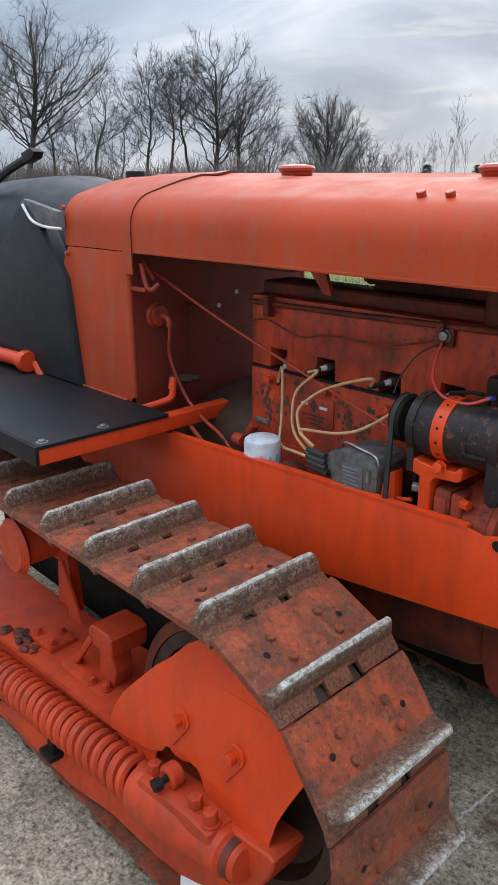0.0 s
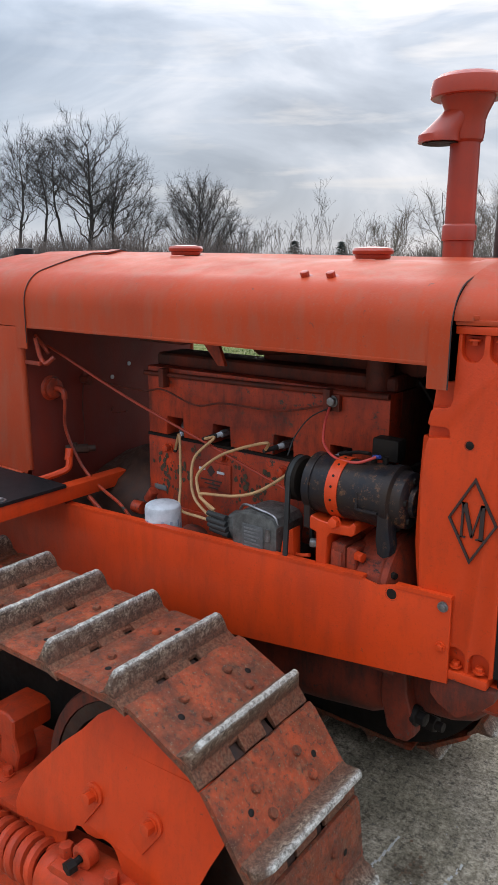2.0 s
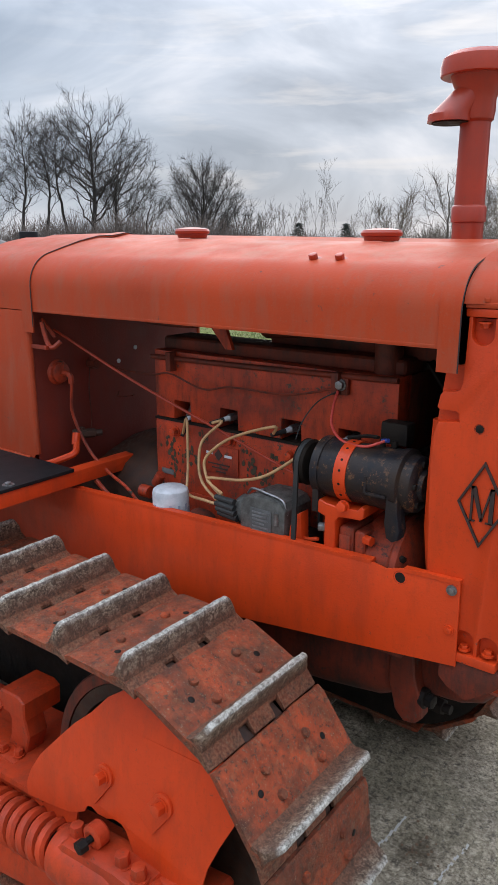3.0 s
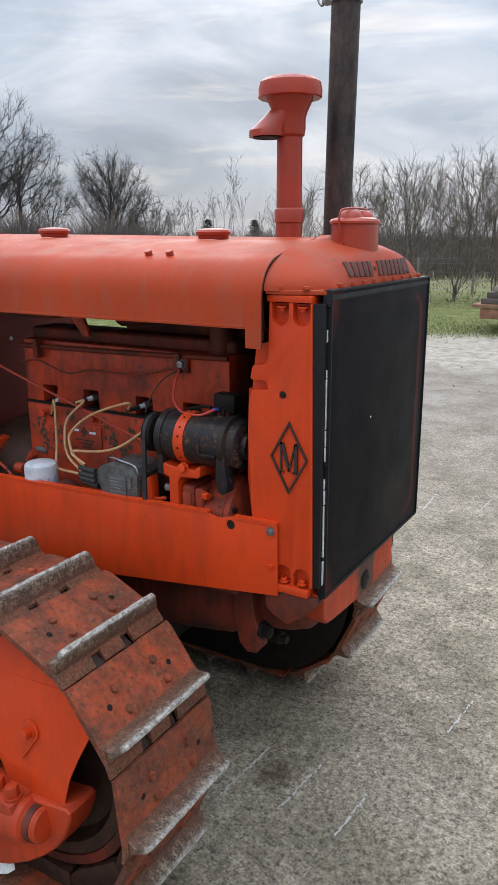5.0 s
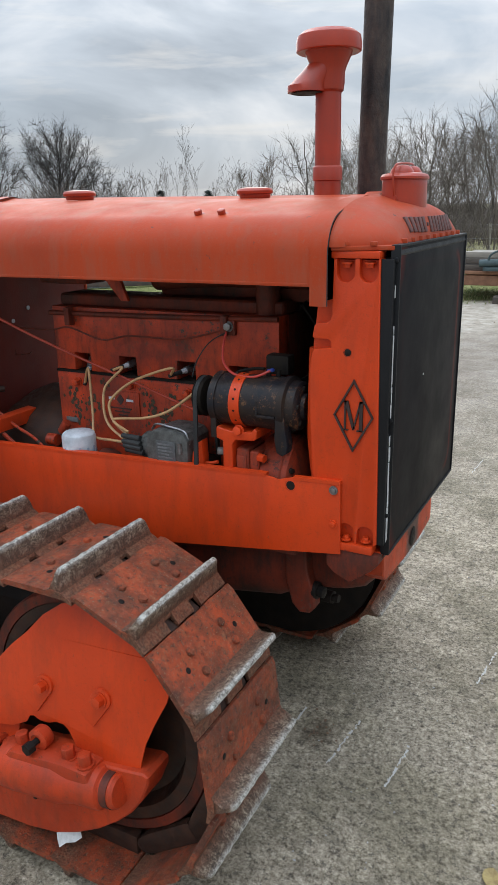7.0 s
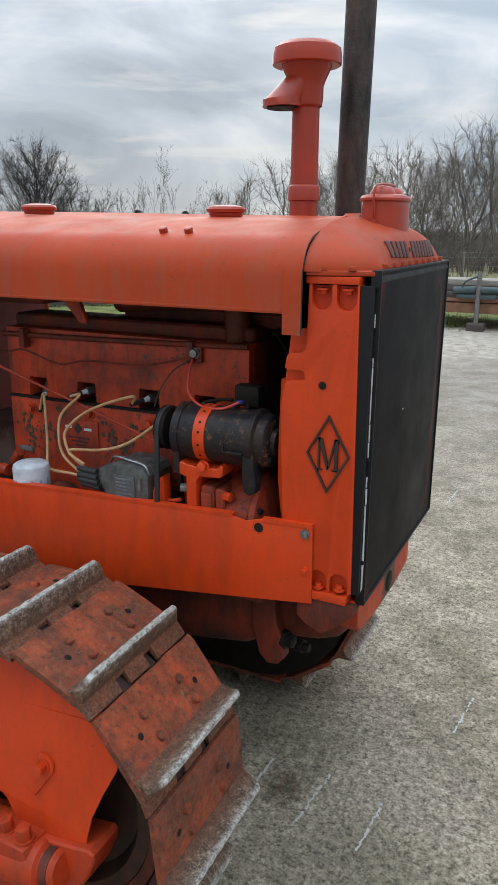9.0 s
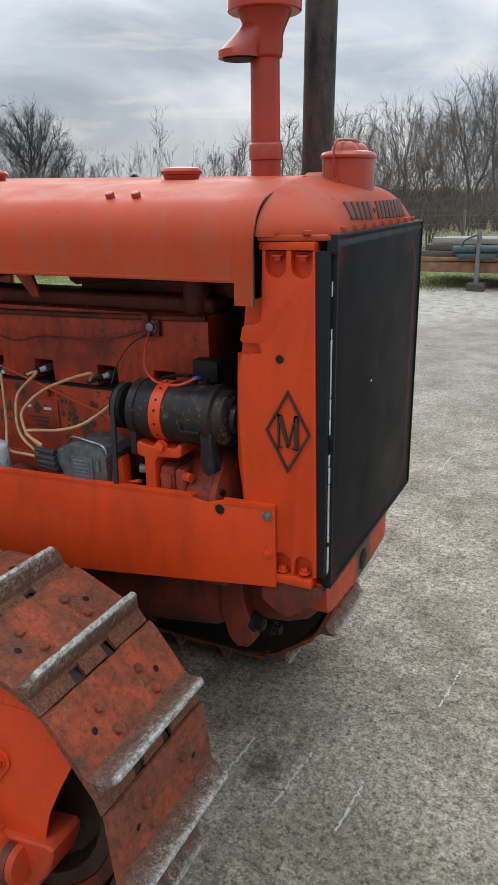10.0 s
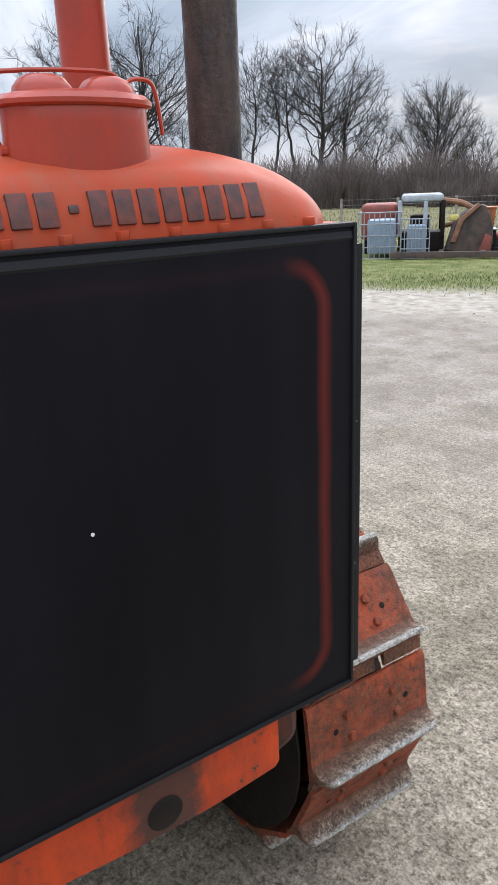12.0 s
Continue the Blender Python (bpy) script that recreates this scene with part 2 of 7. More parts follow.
def tex_each(nt, scale, detail=6.0, rough=0.65):
    """Noise in object space, shifted for each object."""
    c = nt.nodes.new("ShaderNodeTexCoord")
    info = nt.nodes.new("ShaderNodeObjectInfo")
    shift = nt.nodes.new("ShaderNodeVectorMath")
    shift.operation = "MULTIPLY_ADD"
    nt.links.new(info.outputs["Random"], shift.inputs[0])
    shift.inputs[1].default_value = (37.0, 19.0, 11.0)
    nt.links.new(c.outputs["Object"], shift.inputs[2])
    t = nt.nodes.new("ShaderNodeTexNoise")
    t.inputs["Scale"].default_value, t.inputs["Detail"].default_value, t.inputs["Roughness"].default_value = scale, detail, rough
    nt.links.new(shift.outputs[0], t.inputs["Vector"])
    return t.outputs["Fac"]


def shoe_material():
    """Track plate: orange paint worn through to rust, pitted, with oil and ground-in dust."""
    m, nt, b = material("worn_track_plate")
    worn = ramp(nt, tex_each(nt, 11, 10, 0.74), [(0.37, 0.0), (0.60, 1.0)])
    rust = mix(nt, ramp(nt, tex_each(nt, 46, 8, 0.75), [(0.38, 0.0), (0.60, 1.0)]), (0.085, 0.030, 0.016), (0.22, 0.066, 0.028))
    old = mix(nt, ramp(nt, tex_each(nt, 22, 8, 0.74), [(0.38, 0.0), (0.62, 1.0)]), (0.31, 0.048, 0.014), (0.50, 0.080, 0.023))
    col = mix(nt, worn, rust, old)
    dust = ramp(nt, tex_each(nt, 38, 10, 0.82), [(0.53, 0.0), (0.62, 1.0)])
    col = mix(nt, calc(nt, "MULTIPLY", dust, 0.5), col, (0.34, 0.15, 0.070))
    pits = ramp(nt, tex_each(nt, 95, 8, 0.82), [(0.54, 0.0), (0.58, 1.0)])
    col = mix(nt, calc(nt, "MULTIPLY", pits, 0.85), col, (0.030, 0.020, 0.016))
    oil = ramp(nt, tex_each(nt, 7, 6, 0.65), [(0.51, 0.0), (0.65, 0.62)])
    col = mix(nt, oil, col, (0.035, 0.022, 0.017))
    specks = ramp(nt, tex_each(nt, 190, 6, 0.82), [(0.58, 0.0), (0.63, 0.7)])
    col = mix(nt, specks, col, (0.48, 0.30, 0.19))
    info = nt.nodes.new("ShaderNodeObjectInfo")
    col = mix(nt, calc(nt, "MULTIPLY", info.outputs["Random"], 0.25), col, (0.10, 0.042, 0.025))
    c = nt.nodes.new("ShaderNodeTexCoord")
    sep = nt.nodes.new("ShaderNodeSeparateXYZ")
    nt.links.new(c.outputs["Object"], sep.inputs[0])
    foot = ramp(nt, calc(nt, "ADD", calc(nt, "MULTIPLY", sep.outputs[0], 7.0), calc(nt, "MULTIPLY", tex_each(nt, 70, 8, 0.8), 1.0)), [(0.70, 0.0), (0.92, 0.65)])
    col = mix(nt, foot, col, mix(nt, ramp(nt, tex_each(nt, 200, 5, 0.7), [(0.42, 0.0), (0.6, 1.0)]), (0.060, 0.030, 0.018), (0.24, 0.125, 0.070)))
    put(nt, b, Base_Color=col, Roughness=ramp(nt, tex_each(nt, 30, 4, 0.6), [(0.3, 0.45), (0.7, 0.85)]), Specular_IOR_Level=0.35)
    bump(nt, b, mix(nt, 0.45, tex_each(nt, 30, 8, 0.75), tex_each(nt, 130, 6, 0.8)), 1.0, 0.010)
    return m


def grouser_material():
    """Grouser bar: polished crest, flanks pitted and full of dirt."""
    m, nt, b = material("scuffed_grouser_steel")
    a = mix(nt, 0.5, tex_each(nt, 230, 6, 0.8), tex_each(nt, 75, 8, 0.78))
    col = ramp(nt, a, [(0.43, (0.040, 0.026, 0.018)), (0.50, (0.16, 0.11, 0.072)), (0.57, (0.46, 0.37, 0.27))])
    col = mix(nt, ramp(nt, tex_each(nt, 16, 6, 0.7), [(0.44, 0.0), (0.66, 0.85)]), col, (0.115, 0.055, 0.033))
    c = nt.nodes.new("ShaderNodeTexCoord")
    sep = nt.nodes.new("ShaderNodeSeparateXYZ")
    nt.links.new(c.outputs["Object"], sep.inputs[0])
    crest = ramp(nt, calc(nt, "ADD", calc(nt, "MULTIPLY", sep.outputs[2], 18.0), calc(nt, "MULTIPLY", tex_each(nt, 60, 5, 0.7), 0.30)), [(0.72, 0.0), (0.92, 1.0)])
    bright = ramp(nt, a, [(0.42, (0.13, 0.11, 0.09)), (0.49, (0.36, 0.335, 0.29)), (0.56, (0.62, 0.59, 0.53))])
    low = ramp(nt, calc(nt, "ADD", calc(nt, "MULTIPLY", sep.outputs[2], 18.0), calc(nt, "MULTIPLY", tex_each(nt, 80, 6, 0.75), 0.5)), [(0.36, 0.95), (0.74, 0.0)])
    col = mix(nt, low, col, mix(nt, ramp(nt, a, [(0.42, 0.0), (0.6, 1.0)]), (0.060, 0.026, 0.015), (0.23, 0.090, 0.045)))
    put(nt, b, Base_Color=mix(nt, crest, col, bright), Metallic=0.1, Roughness=0.65)
    bump(nt, b, mix(nt, 0.4, a, tex_each(nt, 45, 6, 0.72)), 1.0, 0.009)
    return m


SHOE, GROUSER = shoe_material(), grouser_material()


def cover_material():
    """Black sheet with an under-coat of red showing along a rounded frame line."""
    m, nt, b = material("black_sheet_with_red_undercoat")
    c = nt.nodes.new("ShaderNodeTexCoord")
    sep = nt.nodes.new("ShaderNodeSeparateXYZ")
    nt.links.new(c.outputs["Object"], sep.inputs[0])
    qy = calc(nt, "SUBTRACT", calc(nt, "ABSOLUTE", sep.outputs[1]), 0.238 - 0.05)
    qz = calc(nt, "SUBTRACT", calc(nt, "ABSOLUTE", calc(nt, "SUBTRACT", sep.outputs[2], 1.049)), 0.270 - 0.05)
    out2 = calc(nt, "SQRT", calc(nt, "ADD", calc(nt, "POWER", calc(nt, "MAXIMUM", qy, 0.0), 2.0), calc(nt, "POWER", calc(nt, "MAXIMUM", qz, 0.0), 2.0)))
    d = calc(nt, "SUBTRACT", calc(nt, "ADD", out2, calc(nt, "MINIMUM", calc(nt, "MAXIMUM", qy, qz), 0.0)), 0.05)
    wob = calc(nt, "MULTIPLY", calc(nt, "SUBTRACT", tex(nt, 5, 4, 0.6), 0.5), 0.016)
    ring = calc(nt, "ABSOLUTE", calc(nt, "ADD", d, wob))
    near = calc(nt, "SUBTRACT", 1.0, calc(nt, "MULTIPLY", ring, 78.0))
    near = calc(nt, "MINIMUM", calc(nt, "MAXIMUM", near, 0.0), 1.0)
    side = ramp(nt, calc(nt, "ADD", sep.outputs[1], calc(nt, "MULTIPLY", calc(nt, "SUBTRACT", tex(nt, 4, 3, 0.5), 0.5), 0.12)), [(0.17, 0.04), (0.215, 0.75)])
    corner = calc(nt, "ADD", calc(nt, "ABSOLUTE", calc(nt, "SUBTRACT", sep.outputs[2], 1.049)), calc(nt, "ADD", calc(nt, "MULTIPLY", sep.outputs[1], -1.6), calc(nt, "MULTIPLY", tex(nt, 14, 5, 0.65), 0.10)))
    mask = calc(nt, "MAXIMUM", calc(nt, "MULTIPLY", near, side), ramp(nt, corner, [(0.70, 0.0), (0.77, 0.5)]))
    grey = mix(nt, ramp(nt, tex(nt, 3.5, 5, 0.6, stretch=(1, 2.5, 0.4)), [(0.35, 0.0), (0.75, 1.0)]), (0.0056, 0.0050, 0.0064), (0.0098, 0.0088, 0.0108))
    put(nt, b, Base_Color=mix(nt, mask, grey, (0.13, 0.019, 0.013)), Roughness=ramp(nt, tex(nt, 6, 4, 0.6), [(0.3, 0.42), (0.7, 0.58)]), Specular_IOR_Level=0.075)
    bump(nt, b, tex(nt, 40, 3, 0.5), 0.08, 0.003)
    return m


COVER = cover_material()


def ground_material():
    """Coarse worn concrete-grey surfacing, a dusty verge, then grass; the borders wander."""
    m, nt, b = material("yard_surface")
    geo = nt.nodes.new("ShaderNodeNewGeometry")
    sep = nt.nodes.new("ShaderNodeSeparateXYZ")
    nt.links.new(geo.outputs["Position"], sep.inputs[0])

    def noise_at(scale, detail=6, rough=0.65, kind="ShaderNodeTexNoise"):
        t = nt.nodes.new(kind)
        t.inputs["Scale"].default_value = scale
        if kind == "ShaderNodeTexNoise":
            t.inputs["Detail"].default_value, t.inputs["Roughness"].default_value = detail, rough
        nt.links.new(geo.outputs["Position"], t.inputs["Vector"])
        return t.outputs["Fac" if kind == "ShaderNodeTexNoise" else "Distance"]

    stones = mix(nt, 0.5, noise_at(130, 6, 0.74), noise_at(56, 6, 0.74))
    cells = noise_at(70, kind="ShaderNodeTexVoronoi")
    patches = noise_at(0.55, 6, 0.6)
    grit = ramp(nt, stones, [(0.39, (0.075, 0.065, 0.053)), (0.465, (0.225, 0.202, 0.172)), (0.54, (0.355, 0.325, 0.284)), (0.62, (0.54, 0.50, 0.45))])
    tone = mix(nt, ramp(nt, patches, [(0.35, 0.0), (0.7, 1.0)]), (1.08, 0.985, 0.85), (1.30, 1.185, 1.01))
    road = mix(nt, 1.0, grit, tone, "MULTIPLY")
    stain = ramp(nt, noise_at(1.9, 8, 0.70), [(0.45, 0.0), (0.58, 0.72)])
    road = mix(nt, stain, road, mix(nt, ramp(nt, stones, [(0.42, 0.0), (0.58, 1.0)]), (0.085, 0.069, 0.044), (0.25, 0.212, 0.145)))
    pits = ramp(nt, noise_at(40, 7, 0.8), [(0.55, 0.0), (0.60, 0.75)])
    road = mix(nt, pits, road, (0.070, 0.060, 0.048))
    blot = ramp(nt, noise_at(6.5, 6, 0.7), [(0.36, 0.78), (0.62, 1.10)])
    road = mix(nt, 1.0, road, blot, "MULTIPLY")
    mottle = ramp(nt, noise_at(17, 6, 0.72), [(0.36, 0.82), (0.50, 1.0), (0.64, 1.16)])
    road = mix(nt, 1.0, road, mottle, "MULTIPLY")
    dirt = ramp(nt, noise_at(7, 7, 0.7), [(0.3, (0.20, 0.165, 0.125)), (0.5, (0.36, 0.31, 0.25)), (0.7, (0.49, 0.435, 0.37))])
    grass = ramp(nt, noise_at(3.2, 7, 0.7), [(0.3, (0.06, 0.085, 0.022)), (0.5, (0.14, 0.15, 0.048)), (0.7, (0.26, 0.23, 0.11))])
    field = ramp(nt, noise_at(0.7, 7, 0.7), [(0.3, (0.12, 0.115, 0.05)), (0.7, (0.24, 0.21, 0.115))])
    wander = calc(nt, "MULTIPLY", calc(nt, "SUBTRACT", noise_at(0.8, 7, 0.7), 0.5), 3.2)
    line1 = calc(nt, "ADD", calc(nt, "SUBTRACT", sep.outputs[1], calc(nt, "MULTIPLY", sep.outputs[0], 0.42)), wander)
    line2 = calc(nt, "ADD", calc(nt, "SUBTRACT", sep.outputs[1], calc(nt, "MULTIPLY", sep.outputs[0], 0.70)), calc(nt, "MULTIPLY", wander, 1.2))
    is_dirt = ramp(nt, calc(nt, "MULTIPLY", calc(nt, "SUBTRACT", line1, 7.2), 0.5), [(0.0, 0.0), (0.5, 1.0)])
    is_grass = ramp(nt, calc(nt, "MULTIPLY", calc(nt, "SUBTRACT", line2, 10.9), 0.5), [(0.0, 0.0), (0.45, 1.0)])
    is_field = ramp(nt, calc(nt, "MULTIPLY", calc(nt, "SUBTRACT", line2, 19.0), 0.2), [(0.0, 0.0), (1.0, 1.0)])
    tan = ramp(nt, noise_at(2.6, 8, 0.7), [(0.34, (0.20, 0.163, 0.130)), (0.5, (0.285, 0.240, 0.197)), (0.66, (0.37, 0.324, 0.276))])
    dusty = ramp(nt, calc(nt, "MULTIPLY", calc(nt, "SUBTRACT", line1, 1.6), 0.16), [(0.0, 0.0), (0.6, 0.8)])
    tan = mix(nt, 1.0, tan, ramp(nt, stones, [(0.42, 0.72), (0.50, 0.95), (0.58, 1.12)]), "MULTIPLY")
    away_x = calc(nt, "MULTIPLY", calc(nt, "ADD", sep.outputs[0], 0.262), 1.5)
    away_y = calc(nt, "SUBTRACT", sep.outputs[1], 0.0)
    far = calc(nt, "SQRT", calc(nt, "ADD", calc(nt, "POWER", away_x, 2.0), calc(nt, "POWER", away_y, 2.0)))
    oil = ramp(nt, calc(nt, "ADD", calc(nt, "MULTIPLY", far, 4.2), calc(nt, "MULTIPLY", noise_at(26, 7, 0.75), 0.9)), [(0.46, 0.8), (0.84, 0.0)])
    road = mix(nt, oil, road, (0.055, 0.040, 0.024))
    road = mix(nt, dusty, road, tan)
    col = mix(nt, is_dirt, road, dirt)
    col = mix(nt, is_grass, col, grass)
    col = mix(nt, is_field, col, field)
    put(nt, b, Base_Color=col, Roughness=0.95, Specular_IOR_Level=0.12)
    height = mix(nt, 0.5, stones, mix(nt, 0.5, cells, noise_at(24, 5, 0.7)))
    bump(nt, b, height, 1.0, 0.013)
    return m


GROUND = ground_material()


# ---- mesh helpers ----
def bevel_sharp(bm, width, segments=2, angle=32):
    edges = [e for e in bm.edges if len(e.link_faces) == 2 and e.calc_face_angle(0) > radians(angle)]
    if edges and width > 0:
        bmesh.ops.bevel(bm, geom=edges, offset=width, segments=segments, profile=0.6, affect="EDGES", clamp_overlap=True)


def part(name, bm, mat, parent=None, label="", m=None):
    """Links a bmesh as one mesh object under a thing or part."""
    me = bpy.data.meshes.new(name)
    bmesh.ops.recalc_face_normals(bm, faces=bm.faces[:])
    bm.to_mesh(me)
    bm.free()
    for one in mat if isinstance(mat, (list, tuple)) else [mat]:
        me.materials.append(one)
    me.polygons.foreach_set("use_smooth", [True] * len(me.polygons))
    me.set_sharp_from_angle(angle=radians(33))
    ob = new(name, me)
    if parent:
        ob.parent = parent
    if m is not None:
        ob.matrix_basis = m
    if label:
        ob["label"] = label
    return ob


def again(ob, m, parent=None, name=None):
    """Another object on the same mesh."""
    o = new(name or ob.name.split(".")[0], ob.data)
    o.parent = parent if parent else ob.parent
    o.matrix_basis = m
    if "label" in ob:
        o["label"] = ob["label"]
    return o


def box(bm, lo, hi, bevel=0.0, m=None, mat=0, seg=2):
    b2 = bmesh.new()
    c = [(a + b) / 2 for a, b in zip(lo, hi)]
    s = [abs(b - a) for a, b in zip(lo, hi)]
    bmesh.ops.create_cube(b2, size=1, matrix=Matrix.Translation(c) @ Matrix.Diagonal((*s, 1)))
    if bevel:
        bevel_sharp(b2, bevel, seg)
    merge(bm, b2, m, mat)
    return bm


def merge(bm, b2, m=None, mat=0):
    if m is not None:
        b2.transform(m)
    vs = [bm.verts.new(v.co) for v in b2.verts]
    b2.verts.index_update()
    for f in b2.faces:
        try:
            nf = bm.faces.new([vs[v.index] for v in f.verts])
            nf.material_index = mat if mat else f.material_index
        except ValueError:
            pass
    b2.free()


def cyl(bm, p0, p1, r0, r1=None, seg=20, bevel=0.0, mat=0):
    p0, p1 = Vector(p0), Vector(p1)
    r1 = r0 if r1 is None else r1
    b2 = bmesh.new()
    d = p1 - p0
    m = Matrix.Translation((p0 + p1) / 2) @ d.to_track_quat("Z", "Y").to_matrix().to_4x4()
    bmesh.ops.create_cone(b2, cap_ends=True, segments=seg, radius1=r0, radius2=r1, depth=d.length, matrix=m)
    if bevel:
        bevel_sharp(b2, bevel, 2, 50)
    merge(bm, b2, None, mat)
    return bm


def lathe(bm, profile, seg=32, m=None, mat=0):
    """Turns (radius, height) pairs round z."""
    b2 = bmesh.new()
    rings = []
    for r, z in profile:
        if r < 1e-5:
            rings.append([b2.verts.new((0, 0, z))] * seg)
        else:
            rings.append([b2.verts.new((r * math.cos(2 * math.pi * i / seg), r * math.sin(2 * math.pi * i / seg), z)) for i in range(seg)])
    for a, b in zip(rings, rings[1:]):
        for i in range(seg):
            j = (i + 1) % seg
            q = []
            for v in (a[i], a[j], b[j], b[i]):
                if v not in q:
                    q.append(v)
            if len(q) > 2:
                b2.faces.new(q)
    merge(bm, b2, m, mat)
    return bm


def smooth_line(points, n=6):
    """Catmull-Rom through the points."""
    p = [Vector(q) for q in points]
    p = [2 * p[0] - p[1], *p, 2 * p[-1] - p[-2]]
    out = []
    for a, b, c, d in zip(p, p[1:], p[2:], p[3:]):
        for i in range(n):
            t = i / n
            out.append(0.5 * ((2 * b) + (c - a) * t + (2 * a - 5 * b + 4 * c - d) * t * t + (3 * b - a - 3 * c + d) * t ** 3))
    out.append(p[-2])
    return out


def sweep(bm, points, r, seg=8, n=6, mat=0, smooth=True):
    """A round tube along points; r may be a list of two end radii."""
    pts = smooth_line(points, n) if smooth else [Vector(q) for q in points]
    b2 = bmesh.new()
    t0 = (pts[1] - pts[0]).normalized()
    up = t0.orthogonal().normalized()
    rings = []
    for i, p in enumerate(pts):
        t = (pts[min(i + 1, len(pts) - 1)] - pts[max(i - 1, 0)]).normalized()
        up = (up - t * up.dot(t)).normalized()
        side = t.cross(up)
        rr = r if not isinstance(r, (list, tuple)) else r[0] + (r[1] - r[0]) * i / (len(pts) - 1)
        rings.append([b2.verts.new(p + (up * math.cos(2 * math.pi * k / seg) + side * math.sin(2 * math.pi * k / seg)) * rr) for k in range(seg)])
    for a, b in zip(rings, rings[1:]):
        for k in range(seg):
            b2.faces.new((a[k], a[(k + 1) % seg], b[(k + 1) % seg], b[k]))
    b2.faces.new(rings[0][::-1])
    b2.faces.new(rings[-1])
    merge(bm, b2, None, mat)
    return bm


def prism(bm, outline, axis, a, b, bevel=0.0, m=None, mat=0, seg=2):
    """Extrudes a closed 2D outline along an axis from a to b."""
    b2 = bmesh.new()

    def at(u, v, w):
        return {"y": (u, w, v), "x": (w, u, v), "z": (u, v, w)}[axis]

    lo = [b2.verts.new(at(u, v, a)) for u, v in outline]
    hi = [b2.verts.new(at(u, v, b)) for u, v in outline]
    n = len(outline)
    for i in range(n):
        b2.faces.new((lo[i], lo[(i + 1) % n], hi[(i + 1) % n], hi[i]))
    f1, f2 = b2.faces.new(lo[::-1]), b2.faces.new(hi)
    if bevel:
        bmesh.ops.recalc_face_normals(b2, faces=b2.faces[:])
        rim = [e for e in b2.edges if (f1 in e.link_faces) != (f2 in e.link_faces)]
        bmesh.ops.bevel(b2, geom=rim, offset=bevel, segments=seg, profile=0.6, affect="EDGES", clamp_overlap=True)
    merge(bm, b2, m, mat)
    return bm


def loft(bm, sections, closed=False, mat=0, caps=False):
    """Skins a list of equal-length vertex rows."""
    b2 = bmesh.new()
    rows = [[b2.verts.new(p) for p in s] for s in sections]
    for a, b in zip(rows, rows[1:]):
        n = len(a)
        for i in range(n if closed else n - 1):
            j = (i + 1) % n
            b2.faces.new((a[i], a[j], b[j], b[i]))
    if caps and closed:
        b2.faces.new(rows[0][::-1])
        b2.faces.new(rows[-1])
    merge(bm, b2, None, mat)
    return bm


def thicken(bm, t):
    """Gives a skin a wall of thickness t, inwards."""
    bmesh.ops.recalc_face_normals(bm, faces=bm.faces[:])
    bmesh.ops.solidify(bm, geom=bm.faces[:], thickness=t)
    return bm


def bolt(bm, p, direction, r=0.011, h=0.009, washer=0.0, mat=0):
    """A hexagon bolt head, with a washer if it has one."""
    p, d = Vector(p), Vector(direction).normalized()
    if washer:
        cyl(bm, p, p + d * 0.003, washer, seg=18, mat=mat)
    cyl(bm, p, p + d * (h + 0.003), r, seg=6, bevel=r * 0.14, mat=mat)
    return bm


def arc(cx, cy, r, a0, a1, n):
    return [(cx + r * math.cos(radians(a0 + (a1 - a0) * i / n)), cy + r * math.sin(radians(a0 + (a1 - a0) * i / n))) for i in range(n + 1)]


# ---- ground ----
bm = bmesh.new()
xs = [-900, -300, -120, -60, -40] + [-30 + 1.5 * i for i in range(31)] + [18, 22, 30, 60, 120, 300, 900]
ys = [-900, -300, -100, -40, -20] + [-12 + 1.5 * i for i in range(35)] + [42, 48, 56, 70, 100, 200, 400, 900]
grid = [[bm.verts.new((x, y, 0.0 if -4 < x < 3 and -4 < y < 4 else 0.035 * (noise.noise((x * 0.35, y * 0.35, 2.0))) + (0.05 * max(0, min(1, (y - 0.7 * x - 11) / 3)) if abs(x) < 60 else 0.05))) for x in xs] for y in ys]
for a, b in zip(grid, grid[1:]):
    for i in range(len(xs) - 1):
        bm.faces.new((a[i], a[i + 1], b[i + 1], b[i]))
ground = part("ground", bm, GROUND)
tagged(ground, "coarse grey yard surfacing running out into dusty verge and grass", "ground", kind="structure")

# ---- the crawler tractor ----
tractor = new("crawler_tractor")
tagged(tractor, "old orange-painted crawler tractor with open engine bay and black radiator cover", "tractor")


def hood_profile(grow=0.0, top=1.472, bottom=1.286, n=8):
    half = [(-0.317 - grow, bottom), (-0.317 - grow, 1.32)] + arc(-0.240, 1.345, 0.077 + grow, 180, 104, n)
    half += [(-0.215, 1.4335 + grow), (-0.16, 1.450 + grow), (-0.10, 1.463 + grow), (-0.05, top - 0.003 + grow)]
    half = [(y, z + (top - 1.472) * max(0, (z - 1.34) / 0.13) ** 3) for y, z in half]
    return half + [(0, top + grow)] + [(-y, z) for y, z in reversed(half)]


def skin(x0, x1, t0, t1, grow=0.0, bottom=1.286, steps=6, thick=0.004):
    b = bmesh.new()
    rows = []
    for i in range(steps + 1):
        f = i / steps
        x = x0 + (x1 - x0) * f
        rows.append([(x, y, z + 0.0012 * noise.noise((x * 5, y * 6, z * 6))) for y, z in hood_profile(grow, t0 + (t1 - t0) * f, bottom)])
    loft(b, rows)
    thicken(b, -thick)
    return b


